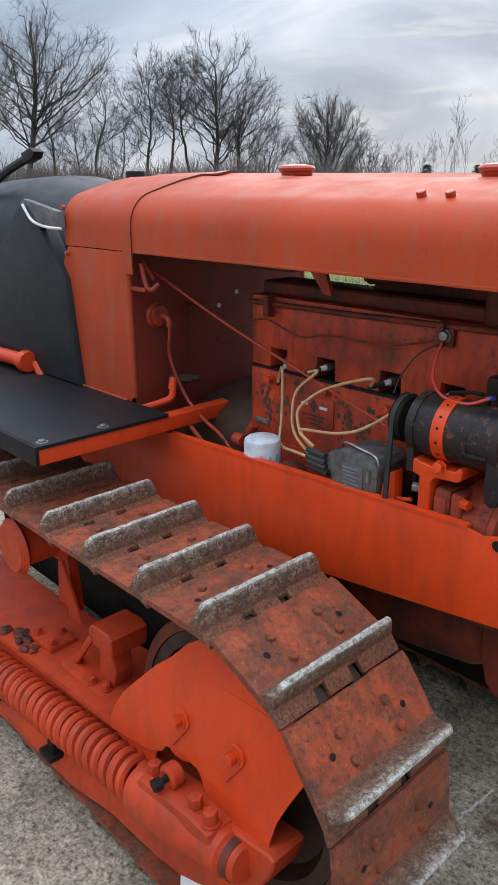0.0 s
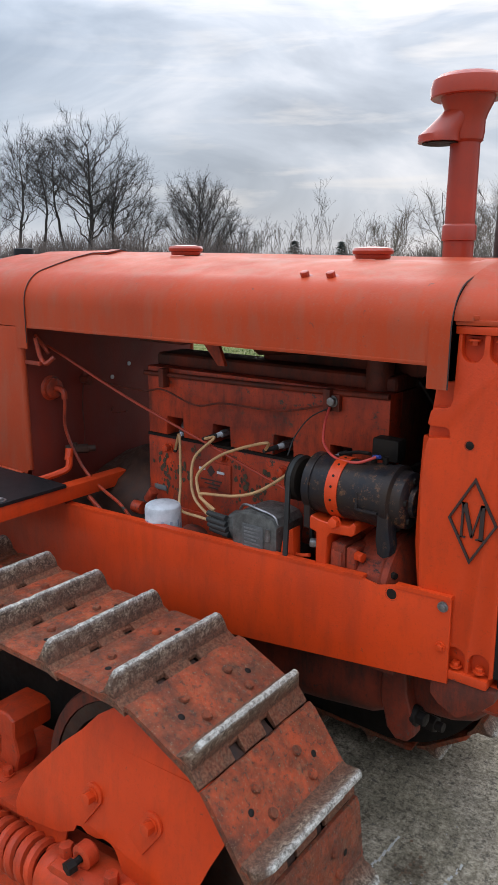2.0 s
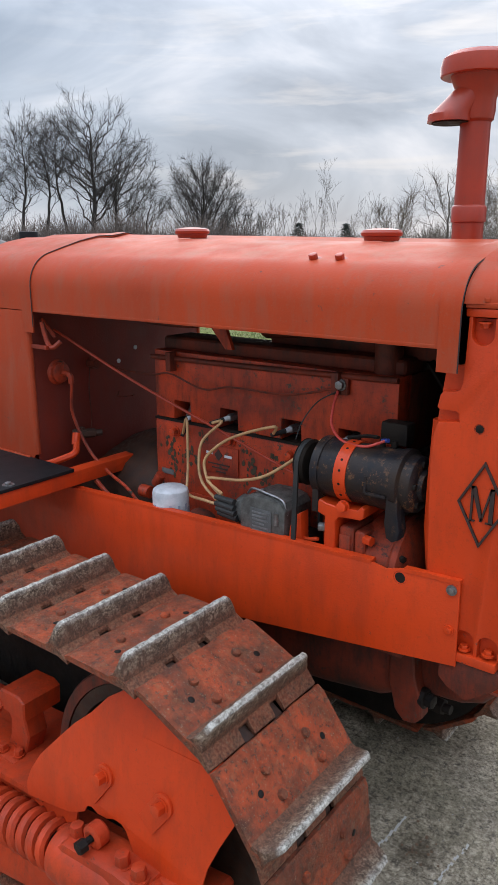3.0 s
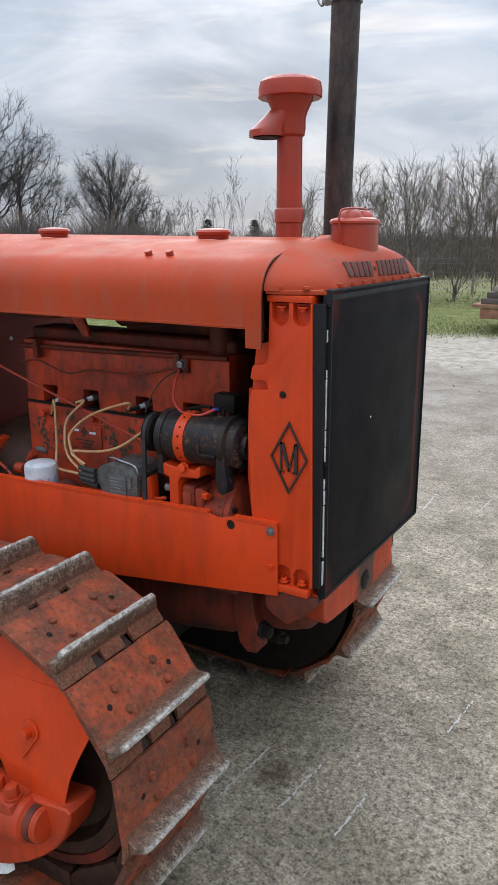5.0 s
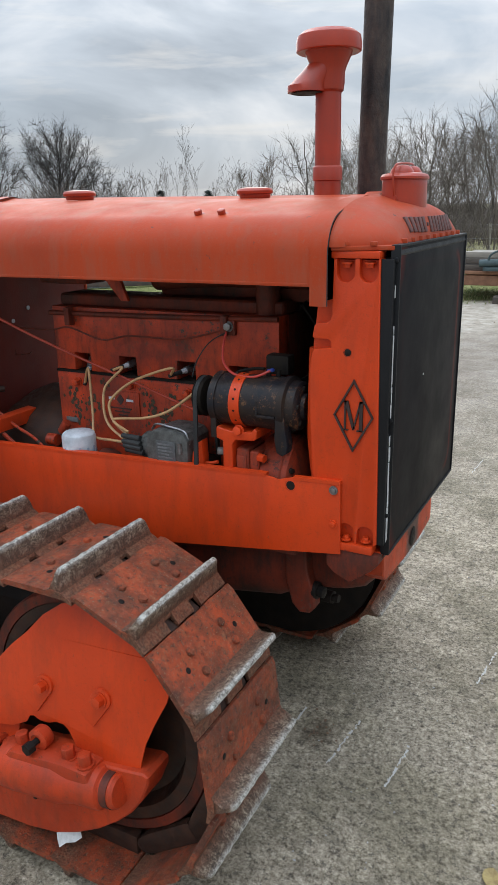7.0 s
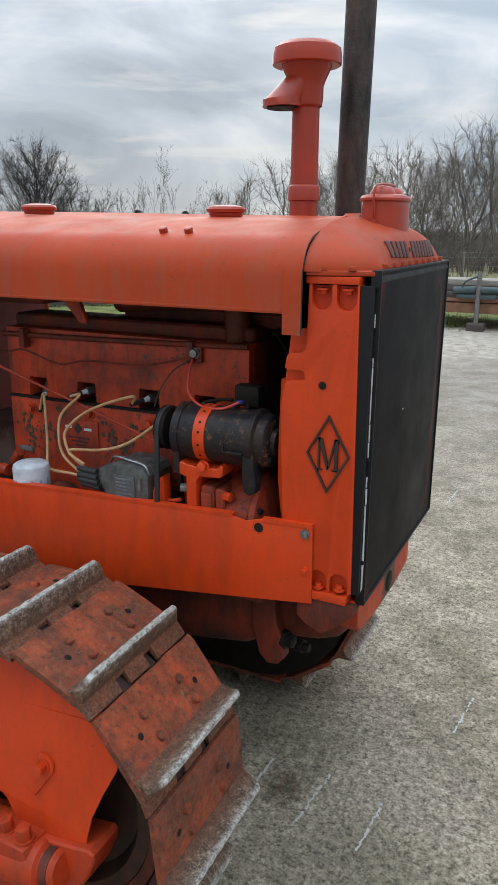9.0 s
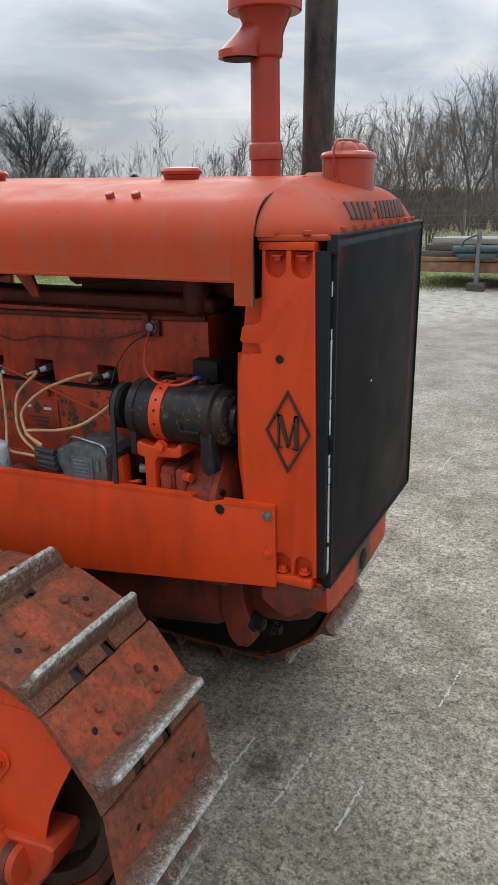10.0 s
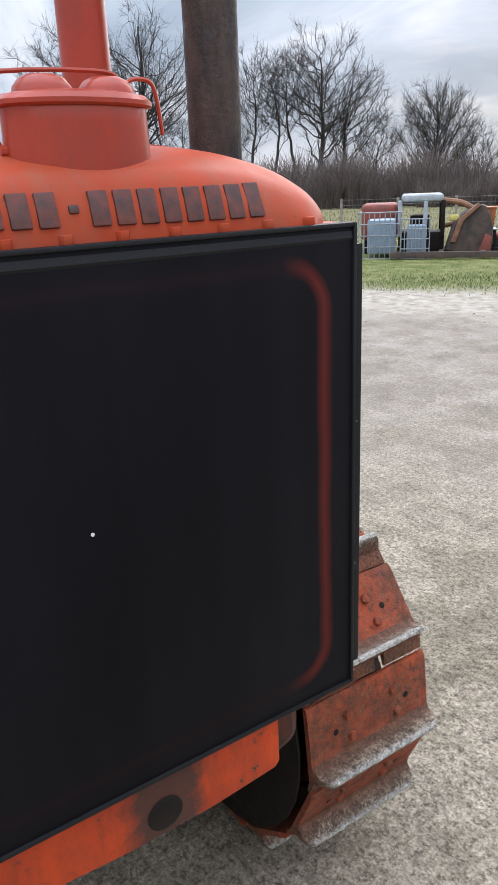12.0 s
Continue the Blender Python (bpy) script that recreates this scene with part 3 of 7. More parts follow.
hood = part("hood", skin(-1.212, -0.128, 1.465, 1.450, steps=14), HOOD, tractor, "faded orange sheet-metal hood with rounded shoulders")
# extra black skin: paints the shade under the hood along with its soot
part("hood_lining", skin(-1.205, -0.175, 1.458, 1.443, grow=-0.008, bottom=1.292, steps=4, thick=0.002), GREASE, hood, "black inner skin of the hood, for soot and for the shade of the bay")
for s in (-1, 1):
    bm = bmesh.new()
    box(bm, (-1.20, s * 0.3175, 1.287), (-0.166, s * 0.3215, 1.2925), 0.0012)
    part("hood_lip", bm, HOOD, hood)
    bm = bmesh.new()
    sweep(bm, [(-1.20, s * 0.3172, 1.3015), (-0.168, s * 0.3172, 1.3015)], 0.0016, 6, smooth=False)
    part("hood_bead", bm, HOOD, hood)
for x0, x1, t, drop, nm in ((-1.243, -1.204, 1.4675, 1.236, "rear"), (-0.161, -0.1255, 1.4525, 1.250, "front")):
    strap = part("hood_strap", skin(x0, x1, t, t, grow=0.003, bottom=drop, steps=2, thick=0.004), HOOD, tractor)
    bm = bmesh.new()
    for xe in (x1,):
        prof = hood_profile(0.0062, t, 1.25)
        sweep(bm, [(xe, y, z) for y, z in prof], 0.0012, 6, smooth=False)
    part("welting", bm, RUBBER, strap, "dark welting along the strap edge")
for x in (-0.92, -0.411):
    bm = bmesh.new()
    t = 1.453 + (1.468 - 1.453) * (-0.13 - x) / 1.08
    lathe(bm, [(0, 0), (0.034, 0), (0.036, 0.004), (0.036, 0.008), (0.041, 0.010), (0.042, 0.016), (0.038, 0.021), (0.02, 0.024), (0, 0.0245)], 36, Matrix.Translation((x, -0.053, t - 0.005)))
    part("filler_cap", bm, STACK, hood, "round low orange filler cap")
for x in (-0.440, -0.384):
    bm = bmesh.new()
    m = Matrix.Translation((x, -0.256, 1.4165)) @ Euler((radians(24), 0, 0)).to_matrix().to_4x4()
    lathe(bm, [(0, 0), (0.0145, 0), (0.0145, 0.003), (0.008, 0.004), (0, 0.004)], 20, m)
    b2 = bmesh.new()
    bolt(b2, (0, 0, 0.003), (0, 0, 1), 0.0085, 0.008)
    merge(bm, b2, m)
    part("hood_bolt", bm, STACK, hood)

# cowl behind the engine
cowl = part("cowl", skin(-1.510, -1.240, 1.4645, 1.4665, grow=0.0015, bottom=1.289, steps=5), HOOD, tractor, "orange dash cowl with bolted rear flange")
for s in (-1, 1):
    bm = bmesh.new()
    out = [(-1.236, 1.283), (-1.236, 0.92), (-1.245, 0.905), (-1.512, 0.89), (-1.510, 0.99), (-1.518, 1.09), (-1.530, 1.13), (-1.543, 1.17), (-1.538, 1.22), (-1.523, 1.255), (-1.500, 1.287)]
    out[0] = (-1.236, 1.287)
    prism(bm, out, "y", s * 0.322, s * 0.318, 0.0012)
    cyl(bm, (-1.236, s * 0.314, 0.92), (-1.236, s * 0.314, 1.283), 0.008, seg=12)
    box(bm, (-1.50, s * 0.324, 0.893), (-1.25, s * 0.332, 0.915), 0.003)
    part("cowl_side", bm, HOOD, cowl)
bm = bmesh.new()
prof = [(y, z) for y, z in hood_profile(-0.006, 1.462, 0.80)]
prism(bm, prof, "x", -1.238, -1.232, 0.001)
firewall = part("firewall", bm, FIREWALL, cowl, "orange firewall sheet, its colour darkened for the shade of the bay")
bm = bmesh.new()
prism(bm, prof, "x", -1.500, -1.493, 0.001)
part("rear_plate", bm, HOOD, cowl)
for x, z in ((-1.502, 1.268), (-1.530, 1.21), (-1.511, 1.14), (-1.506, 1.09), (-1.500, 0.93), (-1.502, 1.385)):
    bm = bmesh.new()
    bolt(bm, (x, -0.322, z), (0, -1, 0), 0.006, 0.006)
    part("flange_bolt", bm, HOOD, cowl)
for z, yy in ((1.127, -0.026), (1.158, 0.040)):
    bm = bmesh.new()
    cyl(bm, (-1.233, yy, z), (-1.2295, yy, z), 0.0062, seg=12)
    part("bright_rivet", bm, WHITEP, firewall)

# small black discs paint the dark of the cowl holes
for x, z in ((-1.487, 1.304), (-1.500, 1.327), (-1.498, 1.308)):
    bm = bmesh.new()
    cyl(bm, (x, -0.3175, z), (x, -0.3195, z), 0.0055 if x > -1.49 else 0.0035, seg=12)
    part("cowl_hole", bm, GREASE, cowl)

# side panels (near and far)
for s in (-1, 1):
    bm = bmesh.new()
    out = [(-1.55, 0.835), (-1.105, 0.853), (-0.60, 0.8725), (-0.27, 0.886), (-0.235, 0.880), (-0.205, 0.889), (-0.096, 0.894), (-0.094, 0.734), (-0.30, 0.706), (-0.505, 0.679), (-0.9, 0.63), (-1.55, 0.56)]
    prism(bm, out, "y", s * 0.312, s * 0.307, 0.001)
    panel = part("side_panel", bm, ORANGE, tractor, "plain orange sheet side panel along the frame")
    bm = bmesh.new()
    loft(bm, [[(x, s * 0.3125, z + 0.002), (x, s * 0.3125, z - 0.005), (x, s * 0.296, z - 0.004), (x, s * 0.296, z + 0.003)] for x, z in ((-1.10, 0.854), (-0.6, 0.873), (-0.265, 0.8865))], closed=True, caps=True)
    part("panel_lip", bm, ORANGE, panel)
    bm = bmesh.new()
    loft(bm, [[(x, s * 0.3135, z + 0.002), (x, s * 0.3135, z - 0.006), (x, s * 0.300, z - 0.006), (x, s * 0.300, z + 0.002)] for x, z in ((-0.2, 0.8905), (-0.096, 0.895))], closed=True, caps=True)
    part("panel_lip", bm, ORANGE, panel)
    # black disc on the uncut panel paints the shade in the bolt hole
    bm = bmesh.new()
    lathe(bm, [(0, 0), (0.0095, 0), (0.0115, -0.0015), (0.0125, 0)], 20, Matrix.Translation((-0.207, s * 0.3124, 0.871)) @ Euler((radians(90 if s < 0 else -90), 0, 0)).to_matrix().to_4x4())
    part("bolt_hole", bm, GREASE, panel, "black disc for the shade in a round bolt hole")
    for z in (0.876, 0.80):
        bm = bmesh.new()
        bolt(bm, (-0.110, s * 0.312, z), (0, s, 0), 0.0065, 0.004, 0.0095)
        part("panel_bolt", bm, STEEL if z > 0.85 else ORANGE, panel)

# radiator side castings
for s in (-1, 1):
    bm = bmesh.new()
    y0, y1 = s * 0.270, s * 0.303
    out = [(-0.019, 0.785), (-0.029, 1.338)]
    for cx in (-0.051, -0.096):
        out += [(cx + 0.018, 1.338), (cx + 0.018, 1.312)] + arc(cx, 1.312, 0.018, -20, -160, 8) + [(cx - 0.018, 1.312), (cx - 0.018, 1.338)]
    out += [(-0.120, 1.338), (-0.1225, 1.232), (-0.126, 1.221), (-0.133, 1.217), (-0.154, 1.215), (-0.159, 1.209), (-0.163, 1.188), (-0.158, 1.184), (-0.131, 1.185), (-0.125, 1.181), (-0.1235, 1.168), (-0.160, 1.163), (-0.167, 1.14), (-0.169, 1.08), (-0.166, 1.0), (-0.157, 0.91), (-0.148, 0.80), (-0.138, 0.757)]
    for cx in (-0.086, -0.044):
        out += [(cx - 0.0175, 0.757), (cx - 0.0175, 0.785)] + arc(cx, 0.785, 0.0175, 160, 20, 8) + [(cx + 0.0175, 0.785), (cx + 0.0175, 0.757 if cx < -0.06 else 0.762)]
    out += [(-0.019, 0.766)]
    prism(bm, out, "y", y1, y0, 0.0028)
    side = part("radiator_side", bm, ORANGE, tractor, "cast orange radiator side with arched bolt pockets")
    bm = bmesh.new()
    prism(bm, [(-0.022, 0.76), (-0.030, 1.335), (-0.118, 1.335), (-0.119, 1.262), (-0.157, 1.252), (-0.166, 1.17), (-0.160, 1.05), (-0.150, 0.90), (-0.135, 0.76)], "y", s * 0.288, s * 0.262)
    part("pocket_web", bm, ORANGE, side)
    bm = bmesh.new()
    loft(bm, [[(-0.140, s * 0.30, 1.163 - 0.048 * i), (-0.160 - 0.006 * math.sin(i * 0.5), s * 0.299, 1.163 - 0.048 * i), (-0.176 - 0.004 * math.sin(i * 0.45) + 0.004 * max(0, i - 4), s * 0.285, 1.163 - 0.048 * i), (-0.172, s * 0.255, 1.163 - 0.048 * i), (-0.14, s * 0.255, 1.163 - 0.048 * i)] for i in range(8)], closed=True, caps=True)
    bevel_sharp(bm, 0.003)
    part("cast_rib", bm, ORANGE, side)
    bm = bmesh.new()
    box(bm, (-0.150, s * 0.262, 0.742), (-0.026, s * 0.309, 0.760), 0.004)
    box(bm, (-0.13, s * 0.255, 0.722), (-0.012, s * 0.289, 0.744), 0.006)
    part("bottom_flange", bm, ORANGE, side)
    bm = bmesh.new()
    box(bm, (-0.125, s * 0.265, 1.338), (-0.030, s * 0.3045, 1.351), 0.002)
    part("top_flange", bm, ORANGE, side)
    for cx, z, up in ((-0.051, 1.331, -1), (-0.096, 1.331, -1), (-0.086, 0.764, 1), (-0.044, 0.767, 1)):
        bm = bmesh.new()
        bolt(bm, (cx, s * 0.297, z), (0, 0, up), 0.0075, 0.007, 0.0105)
        part("flange_bolt", bm, ORANGE, side)
    # drilled hole drawn as a black disc, its inner shade painted
    bm = bmesh.new()
    lathe(bm, [(0, 0), (0.0062, 0), (0.0078, -0.001), (0.0085, 0.0)], 18, Matrix.Translation((-0.089, s * 0.3036, 1.161)) @ Euler((radians(90 if s < 0 else -90), 0, 0)).to_matrix().to_4x4())
    part("drilled_hole", bm, GREASE, side, "black disc for the shade in a drilled hole")

# diamond emblem with its letter, raised and picked out in dark paint
EMB = simple("dark_emblem_paint", (0.022, 0.014, 0.012), (0.05, 0.02, 0.015), 60, (0.5, 0.7))
bm = bmesh.new()
cx, cz, hw, hh, wl = -0.074, 1.0355, 0.0415, 0.0745, 0.0034
corners = [(cx, cz + hh), (cx + hw, cz), (cx, cz - hh), (cx - hw, cz)]
k = 1 - wl * 1.3 / hw
inner = [(cx + (x - cx) * k, cz + (z - cz) * k) for x, z in corners]
for i in range(4):
    j = (i + 1) % 4
    prism(bm, [corners[i], corners[j], inner[j], inner[i]], "y", -0.3075, -0.302, 0.0008)
emblem = part("emblem", bm, EMB, tractor, "raised dark diamond emblem with a single capital letter")
bm = bmesh.new()
for quad in ([(-0.0165, -0.029), (-0.0135, -0.029), (-0.0135, 0.029), (-0.0165, 0.029)], [(0.0115, -0.029), (0.0175, -0.029), (0.0175, 0.029), (0.0115, 0.029)],
             [(-0.0165, 0.029), (-0.0100, 0.029), (0.0030, -0.024), (-0.0010, -0.027)], [(0.0145, 0.029), (0.0115, 0.029), (-0.0010, -0.027), (0.0015, -0.027)],
             [(-0.021, -0.029), (-0.009, -0.029), (-0.009, -0.0268), (-0.021, -0.0268)], [(0.007, -0.029), (0.022, -0.029), (0.022, -0.0268), (0.007, -0.0268)],
             [(-0.021, 0.0268), (-0.012, 0.0268), (-0.012, 0.029), (-0.021, 0.029)], [(0.0125, 0.0268), (0.022, 0.0268), (0.022, 0.029), (0.0125, 0.029)]):
    prism(bm, [(cx + x * 1.12, cz + z * 1.04) for x, z in quad], "y", -0.3072, -0.302)
part("letter", bm, EMB, emblem)

# radiator core, top tank, neck
bm = bmesh.new()
box(bm, (-0.118, -0.262, 0.75), (-0.018, 0.262, 1.34), 0.004)
part("radiator_core", bm, GREASE, tractor, "black radiator core block")
TANK = ((-0.127, 0.0895, 0.309, 2.65, 0.5), (-0.1, 0.0855, 0.303, 2.55, 0.51), (-0.075, 0.0790, 0.291, 2.45, 0.52), (-0.062, 0.0745, 0.282, 2.35, 0.52), (-0.05, 0.0705, 0.271, 2.35, 0.52), (-0.041, 0.0665, 0.262, 2.35, 0.52), (-0.033, 0.0610, 0.253, 2.4, 0.52), (-0.026, 0.0510, 0.245, 2.4, 0.52), (-0.02, 0.0370, 0.238, 2.4, 0.52), (-0.016, 0.0206, 0.234, 2.4, 0.52), (-0.014, 0.0, 0.230, 2.4, 0.52))


def tank_height(y, h, w, p, q):
    return h * max(0.0, 1 - min(1.0, abs(y) / w) ** p) ** q


def tank_front(y, z):
    """The x at which the tank's front reaches the height z."""
    for one, two in zip(TANK, TANK[1:]):
        za, zb = 1.358 + tank_height(y, *one[1:]), 1.358 + tank_height(y, *two[1:])
        if zb <= z <= za:
            return one[0] + (two[0] - one[0]) * (za - z) / max(1e-6, za - zb)
    return -0.02


bm = bmesh.new()
secs = []
for x, h, w, p, q in TANK:
    row = []
    for i in range(49):
        y = -w * math.cos(math.pi * i / 48)
        row.append((x, y, 1.358 + tank_height(y, h, w, p, q)))
    secs.append(row)
loft(bm, secs)
thicken(bm, -0.006)
tank = part("radiator_top_tank", bm, HOOD, tractor, "domed cast orange radiator top tank")
bm = bmesh.new()
prism(bm, [(-0.124, -0.310), (-0.07, -0.304), (-0.004, -0.284), (-0.004, 0.284), (-0.07, 0.304), (-0.124, 0.310)], "z", 1.352, 1.3605, 0.002)
part("tank_flange", bm, HOOD, tank)
for i in range(9):
    bm = bmesh.new()
    bolt(bm, (-0.010, -0.224 + 0.056 * i, 1.3615), (0, 0, 1), 0.0078, 0.006)
    part("tank_bolt", bm, HOOD, tank)
for x in (-0.095, -0.045):
    bm = bmesh.new()
    bolt(bm, (x, -0.296 - 0.1 * (-x - 0.045), 1.361), (0, 0, 1), 0.0075, 0.004)
    part("tank_bolt", bm, HOOD, tank)
bm = bmesh.new()
M_NECK = Matrix.Translation((-0.076, -0.006, -0.003)) @ Matrix.Diagonal((0.83, 1.34, 1.0, 1.0))
lathe(bm, [(0.0545, 1.404), (0.0545, 1.43), (0.0545, 1.450), (0.054, 1.470), (0.054, 1.484), (0.052, 1.487), (0, 1.487)], 48, M_NECK)
neck = part("filler_neck", bm, STACK, tank, "oval orange filler neck")
bm = bmesh.new()
lathe(bm, [(0, 1.484), (0.056, 1.484), (0.0585, 1.486), (0.0585, 1.490), (0.054, 1.495), (0.042, 1.498), (0, 1.4995)], 48, M_NECK)
for yy in (-0.037, 0.027):
    lathe(bm, [(0.031, 1.492), (0.029, 1.500), (0.023, 1.507), (0.015, 1.5105), (0.006, 1.5115), (0, 1.5115)], 28, Matrix.Translation((-0.074, yy, -0.001)) @ Matrix.Diagonal((0.8, 0.95, 1.0, 1.0)))
part("radiator_cap", bm, STACK, neck, "oval orange filler lid with two humps")
bm = bmesh.new()
sweep(bm, [(-0.075, -0.080, 1.444), (-0.076, -0.088, 1.462), (-0.076, -0.091, 1.490), (-0.074, -0.084, 1.508), (-0.072, -0.060, 1.512), (-0.070, -0.042, 1.513), (-0.068, -0.004, 1.514), (-0.070, 0.030, 1.513), (-0.071, 0.044, 1.505), (-0.072, 0.058, 1.509), (-0.073, 0.074, 1.507), (-0.074, 0.081, 1.494), (-0.075, 0.086, 1.458)], 0.0022, 7)
cyl(bm, (-0.075, -0.074, 1.444), (-0.075, -0.084, 1.444), 0.006, seg=10)
part("wire_bail", bm, STACK, neck, "bent wire bail over the cap")

# raised name: plain bars, one per character
LETTERING = simple("worn_dark_lettering_paint", (0.045, 0.020, 0.016), (0.15, 0.032, 0.02), 90, (0.5, 0.7))
for i in range(14):
    y = -0.169 + 0.0250 * i
    short = i == 5
    z0, z1 = 1.376 - 0.0004 * i, 1.405
    x0, x1 = tank_front(y, z0), tank_front(y, z1)
    slope = math.atan2(x0 - x1, z1 - z0)
    tilt = Matrix.Translation(((x0 + x1) / 2 - 0.001, y, (z0 + z1) / 2)) @ Euler((0, -slope, 0)).to_matrix().to_4x4()
    h = 0.004 if short else math.hypot(x0 - x1, z1 - z0) / 2
    w = 0.005 if short else 0.0096
    bm = bmesh.new()
    box(bm, (-0.004, -w, -h), (0.0105, w, h), 0.002, tilt)
    part("raised_bar", bm, LETTERING, tank)

# black radiator cover
bm = bmesh.new()
box(bm, (-0.004, -0.2835, 0.741), (0.0, 0.2835, 1.360), 0.001)
cover = part("radiator_cover", bm, COVER, tractor, "flat black sheet-metal radiator cover with folded rim and red showing through")
for lo, hi in (((-0.016, -0.2855, 0.739), (0.003, -0.2800, 1.362)), ((-0.016, 0.2800, 0.739), (0.003, 0.2855, 1.362)), ((-0.016, -0.2800, 1.357), (0.003, 0.2800, 1.362)), ((-0.016, -0.2800, 0.739), (0.003, 0.2800, 0.745))):
    bm = bmesh.new()
    box(bm, lo, hi, 0.002)
    part("cover_rim", bm, BLACKP, cover)
bm = bmesh.new()
loft(bm, [[(-0.001, y, 1.340), (0.0016, y, 1.345), (-0.001, y, 1.357)] for y in (-0.279, 0.279)], closed=True, caps=True)
part("top_fold", bm, BLACKP, cover)
rnd = random.Random(5)
z = 0.77
while z < 1.33:
    h = rnd.uniform(0.02, 0.11) if z < 1.12 else rnd.uniform(0.008, 0.05)
    w = 0.0007 if z > 1.12 else (0.0013 if z > 0.95 else 0.0024)
    bm = bmesh.new()
    prism(bm, [(-0.0045 + rnd.uniform(0, 0.001), z), (-0.0045 + w, z + rnd.uniform(0, 0.006)), (-0.0045 + w * rnd.uniform(0.6, 1.2), min(z + h, 1.335)), (-0.0045, min(z + h, 1.335))], "y", -0.2905, -0.2855)
    part("frayed_tape", bm, PAPER, cover, "frayed pale sealing tape edge")
    z += h + rnd.choice((0.001, 0.002, 0.004, 0.03)) + (0.0 if z < 1.12 else rnd.uniform(0.01, 0.05))
bm = bmesh.new()
cyl(bm, (-0.0005, -0.068, 1.079), (0.0012, -0.068, 1.079), 0.0021, seg=7)
part("paint_chip", bm, PAPER, cover, "small bare white chip")
for s in (-1, 1):
    bm = bmesh.new()
    prism(bm, [(-0.0195, 0.766), (-0.0285, 1.337), (-0.005, 1.337), (-0.005, 0.766)], "y", s * 0.301, s * 0.287, 0.0015)
    part("seal_strip", bm, BLACKP, cover, "black sealing strip beside the cover")
for yy, z, s in ((-0.2865, 0.83, -1), (-0.2865, 1.03, -1), (-0.2865, 1.335, -1), (0.2865, 1.12, 1), (0.2865, 0.92, 1)):
    bm = bmesh.new()
    bolt(bm, (-0.004, yy - s * 0.001, z), (0, s, 0), 0.005, 0.003)
    part("cover_screw", bm, BLACKP, cover)

# air intake stack
IX, IY = -0.297, 0.106
bm = bmesh.new()
M_IN = Matrix.Translation((IX, IY, 0))
lathe(bm, [(0.0315, 1.44), (0.0315, 1.488), (0.0350, 1.490), (0.0350, 1.518), (0.0335, 1.521), (0.0305, 1.523), (0.0300, 1.68), (0.0355, 1.685)], 40, M_IN)
intake = part("air_intake", bm, STACK, tractor, "tall red-orange air intake stack with mushroom cap")
bm = bmesh.new()
lathe(bm, [(0.0345, 1.684), (0.037, 1.70), (0.037, 1.722), (0.041, 1.735), (0.052, 1.758), (0.056, 1.772), (0.04, 1.775)], 40, M_IN)
part("intake_body", bm, STACK, intake)
bm = bmesh.new()
lathe(bm, [(0.05, 1.766), (0.071, 1.764), (0.074, 1.766), (0.0745, 1.782), (0.0715, 1.797), (0.060, 1.806), (0.035, 1.811), (0, 1.813)], 44, M_IN)
part("intake_cap", bm, STACK, intake)
bm = bmesh.new()
dx, dy = -0.80, -0.60
rows = []
for f, off, rw, z in ((0, 0.012, 0.034, 1.742), (0.4, 0.028, 0.037, 1.722), (0.75, 0.045, 0.041, 1.702), (1, 0.052, 0.0435, 1.695), (1.2, 0.052, 0.044, 1.681), (1.25, 0.050, 0.036, 1.681)):
    rows.append([(IX + dx * off + rw * math.cos(2 * math.pi * i / 32), IY + dy * off + rw * math.sin(2 * math.pi * i / 32), z) for i in range(32)])
loft(bm, rows, closed=True, caps=True)
scoop_part = part("intake_scoop", bm, STACK, intake)
# black disc across the scoop stands for the shade inside it
bm = bmesh.new()
cyl(bm, (IX + dx * 0.05, IY + dy * 0.05, 1.6785), (IX + dx * 0.05, IY + dy * 0.05, 1.6800), 0.037, seg=28)
part("scoop_mouth", bm, GREASE, scoop_part)

# exhaust stack
bm = bmesh.new()
ex = Vector((-0.238, 0.252, 1.40))
et = ex + Vector((0.012, -0.004, 0.60))
cyl(bm, ex, et, 0.0345, seg=36)
exhaust = part("exhaust_pipe", bm, EXHAUST, tractor, "tall sooty brown exhaust pipe")
bm = bmesh.new()
cyl(bm, et - Vector((0, 0, 0.016)), et + Vector((0, 0, 0.004)), 0.039, seg=30, bevel=0.002)
box(bm, (et.x - 0.058, et.y - 0.012, et.z - 0.012), (et.x - 0.034, et.y + 0.012, et.z + 0.002), 0.002)
part("clamp", bm, STEEL, exhaust, "steel clamp of the rain flap")
bm = bmesh.new()
sweep(bm, [(et.x - 0.05, et.y, et.z - 0.004), (et.x - 0.064, et.y, et.z - 0.012), (et.x - 0.074, et.y, et.z + 0.006), (et.x - 0.062, et.y, et.z + 0.018)], 0.003, 6)
box(bm, (et.x - 0.05, et.y - 0.035, et.z + 0.018), (et.x + 0.04, et.y + 0.035, et.z + 0.022), 0.001, Matrix.Translation(et) @ Euler((0, radians(-20), 0)).to_matrix().to_4x4() @ Matrix.Translation(-et))
part("rain_flap", bm, STEEL, exhaust)

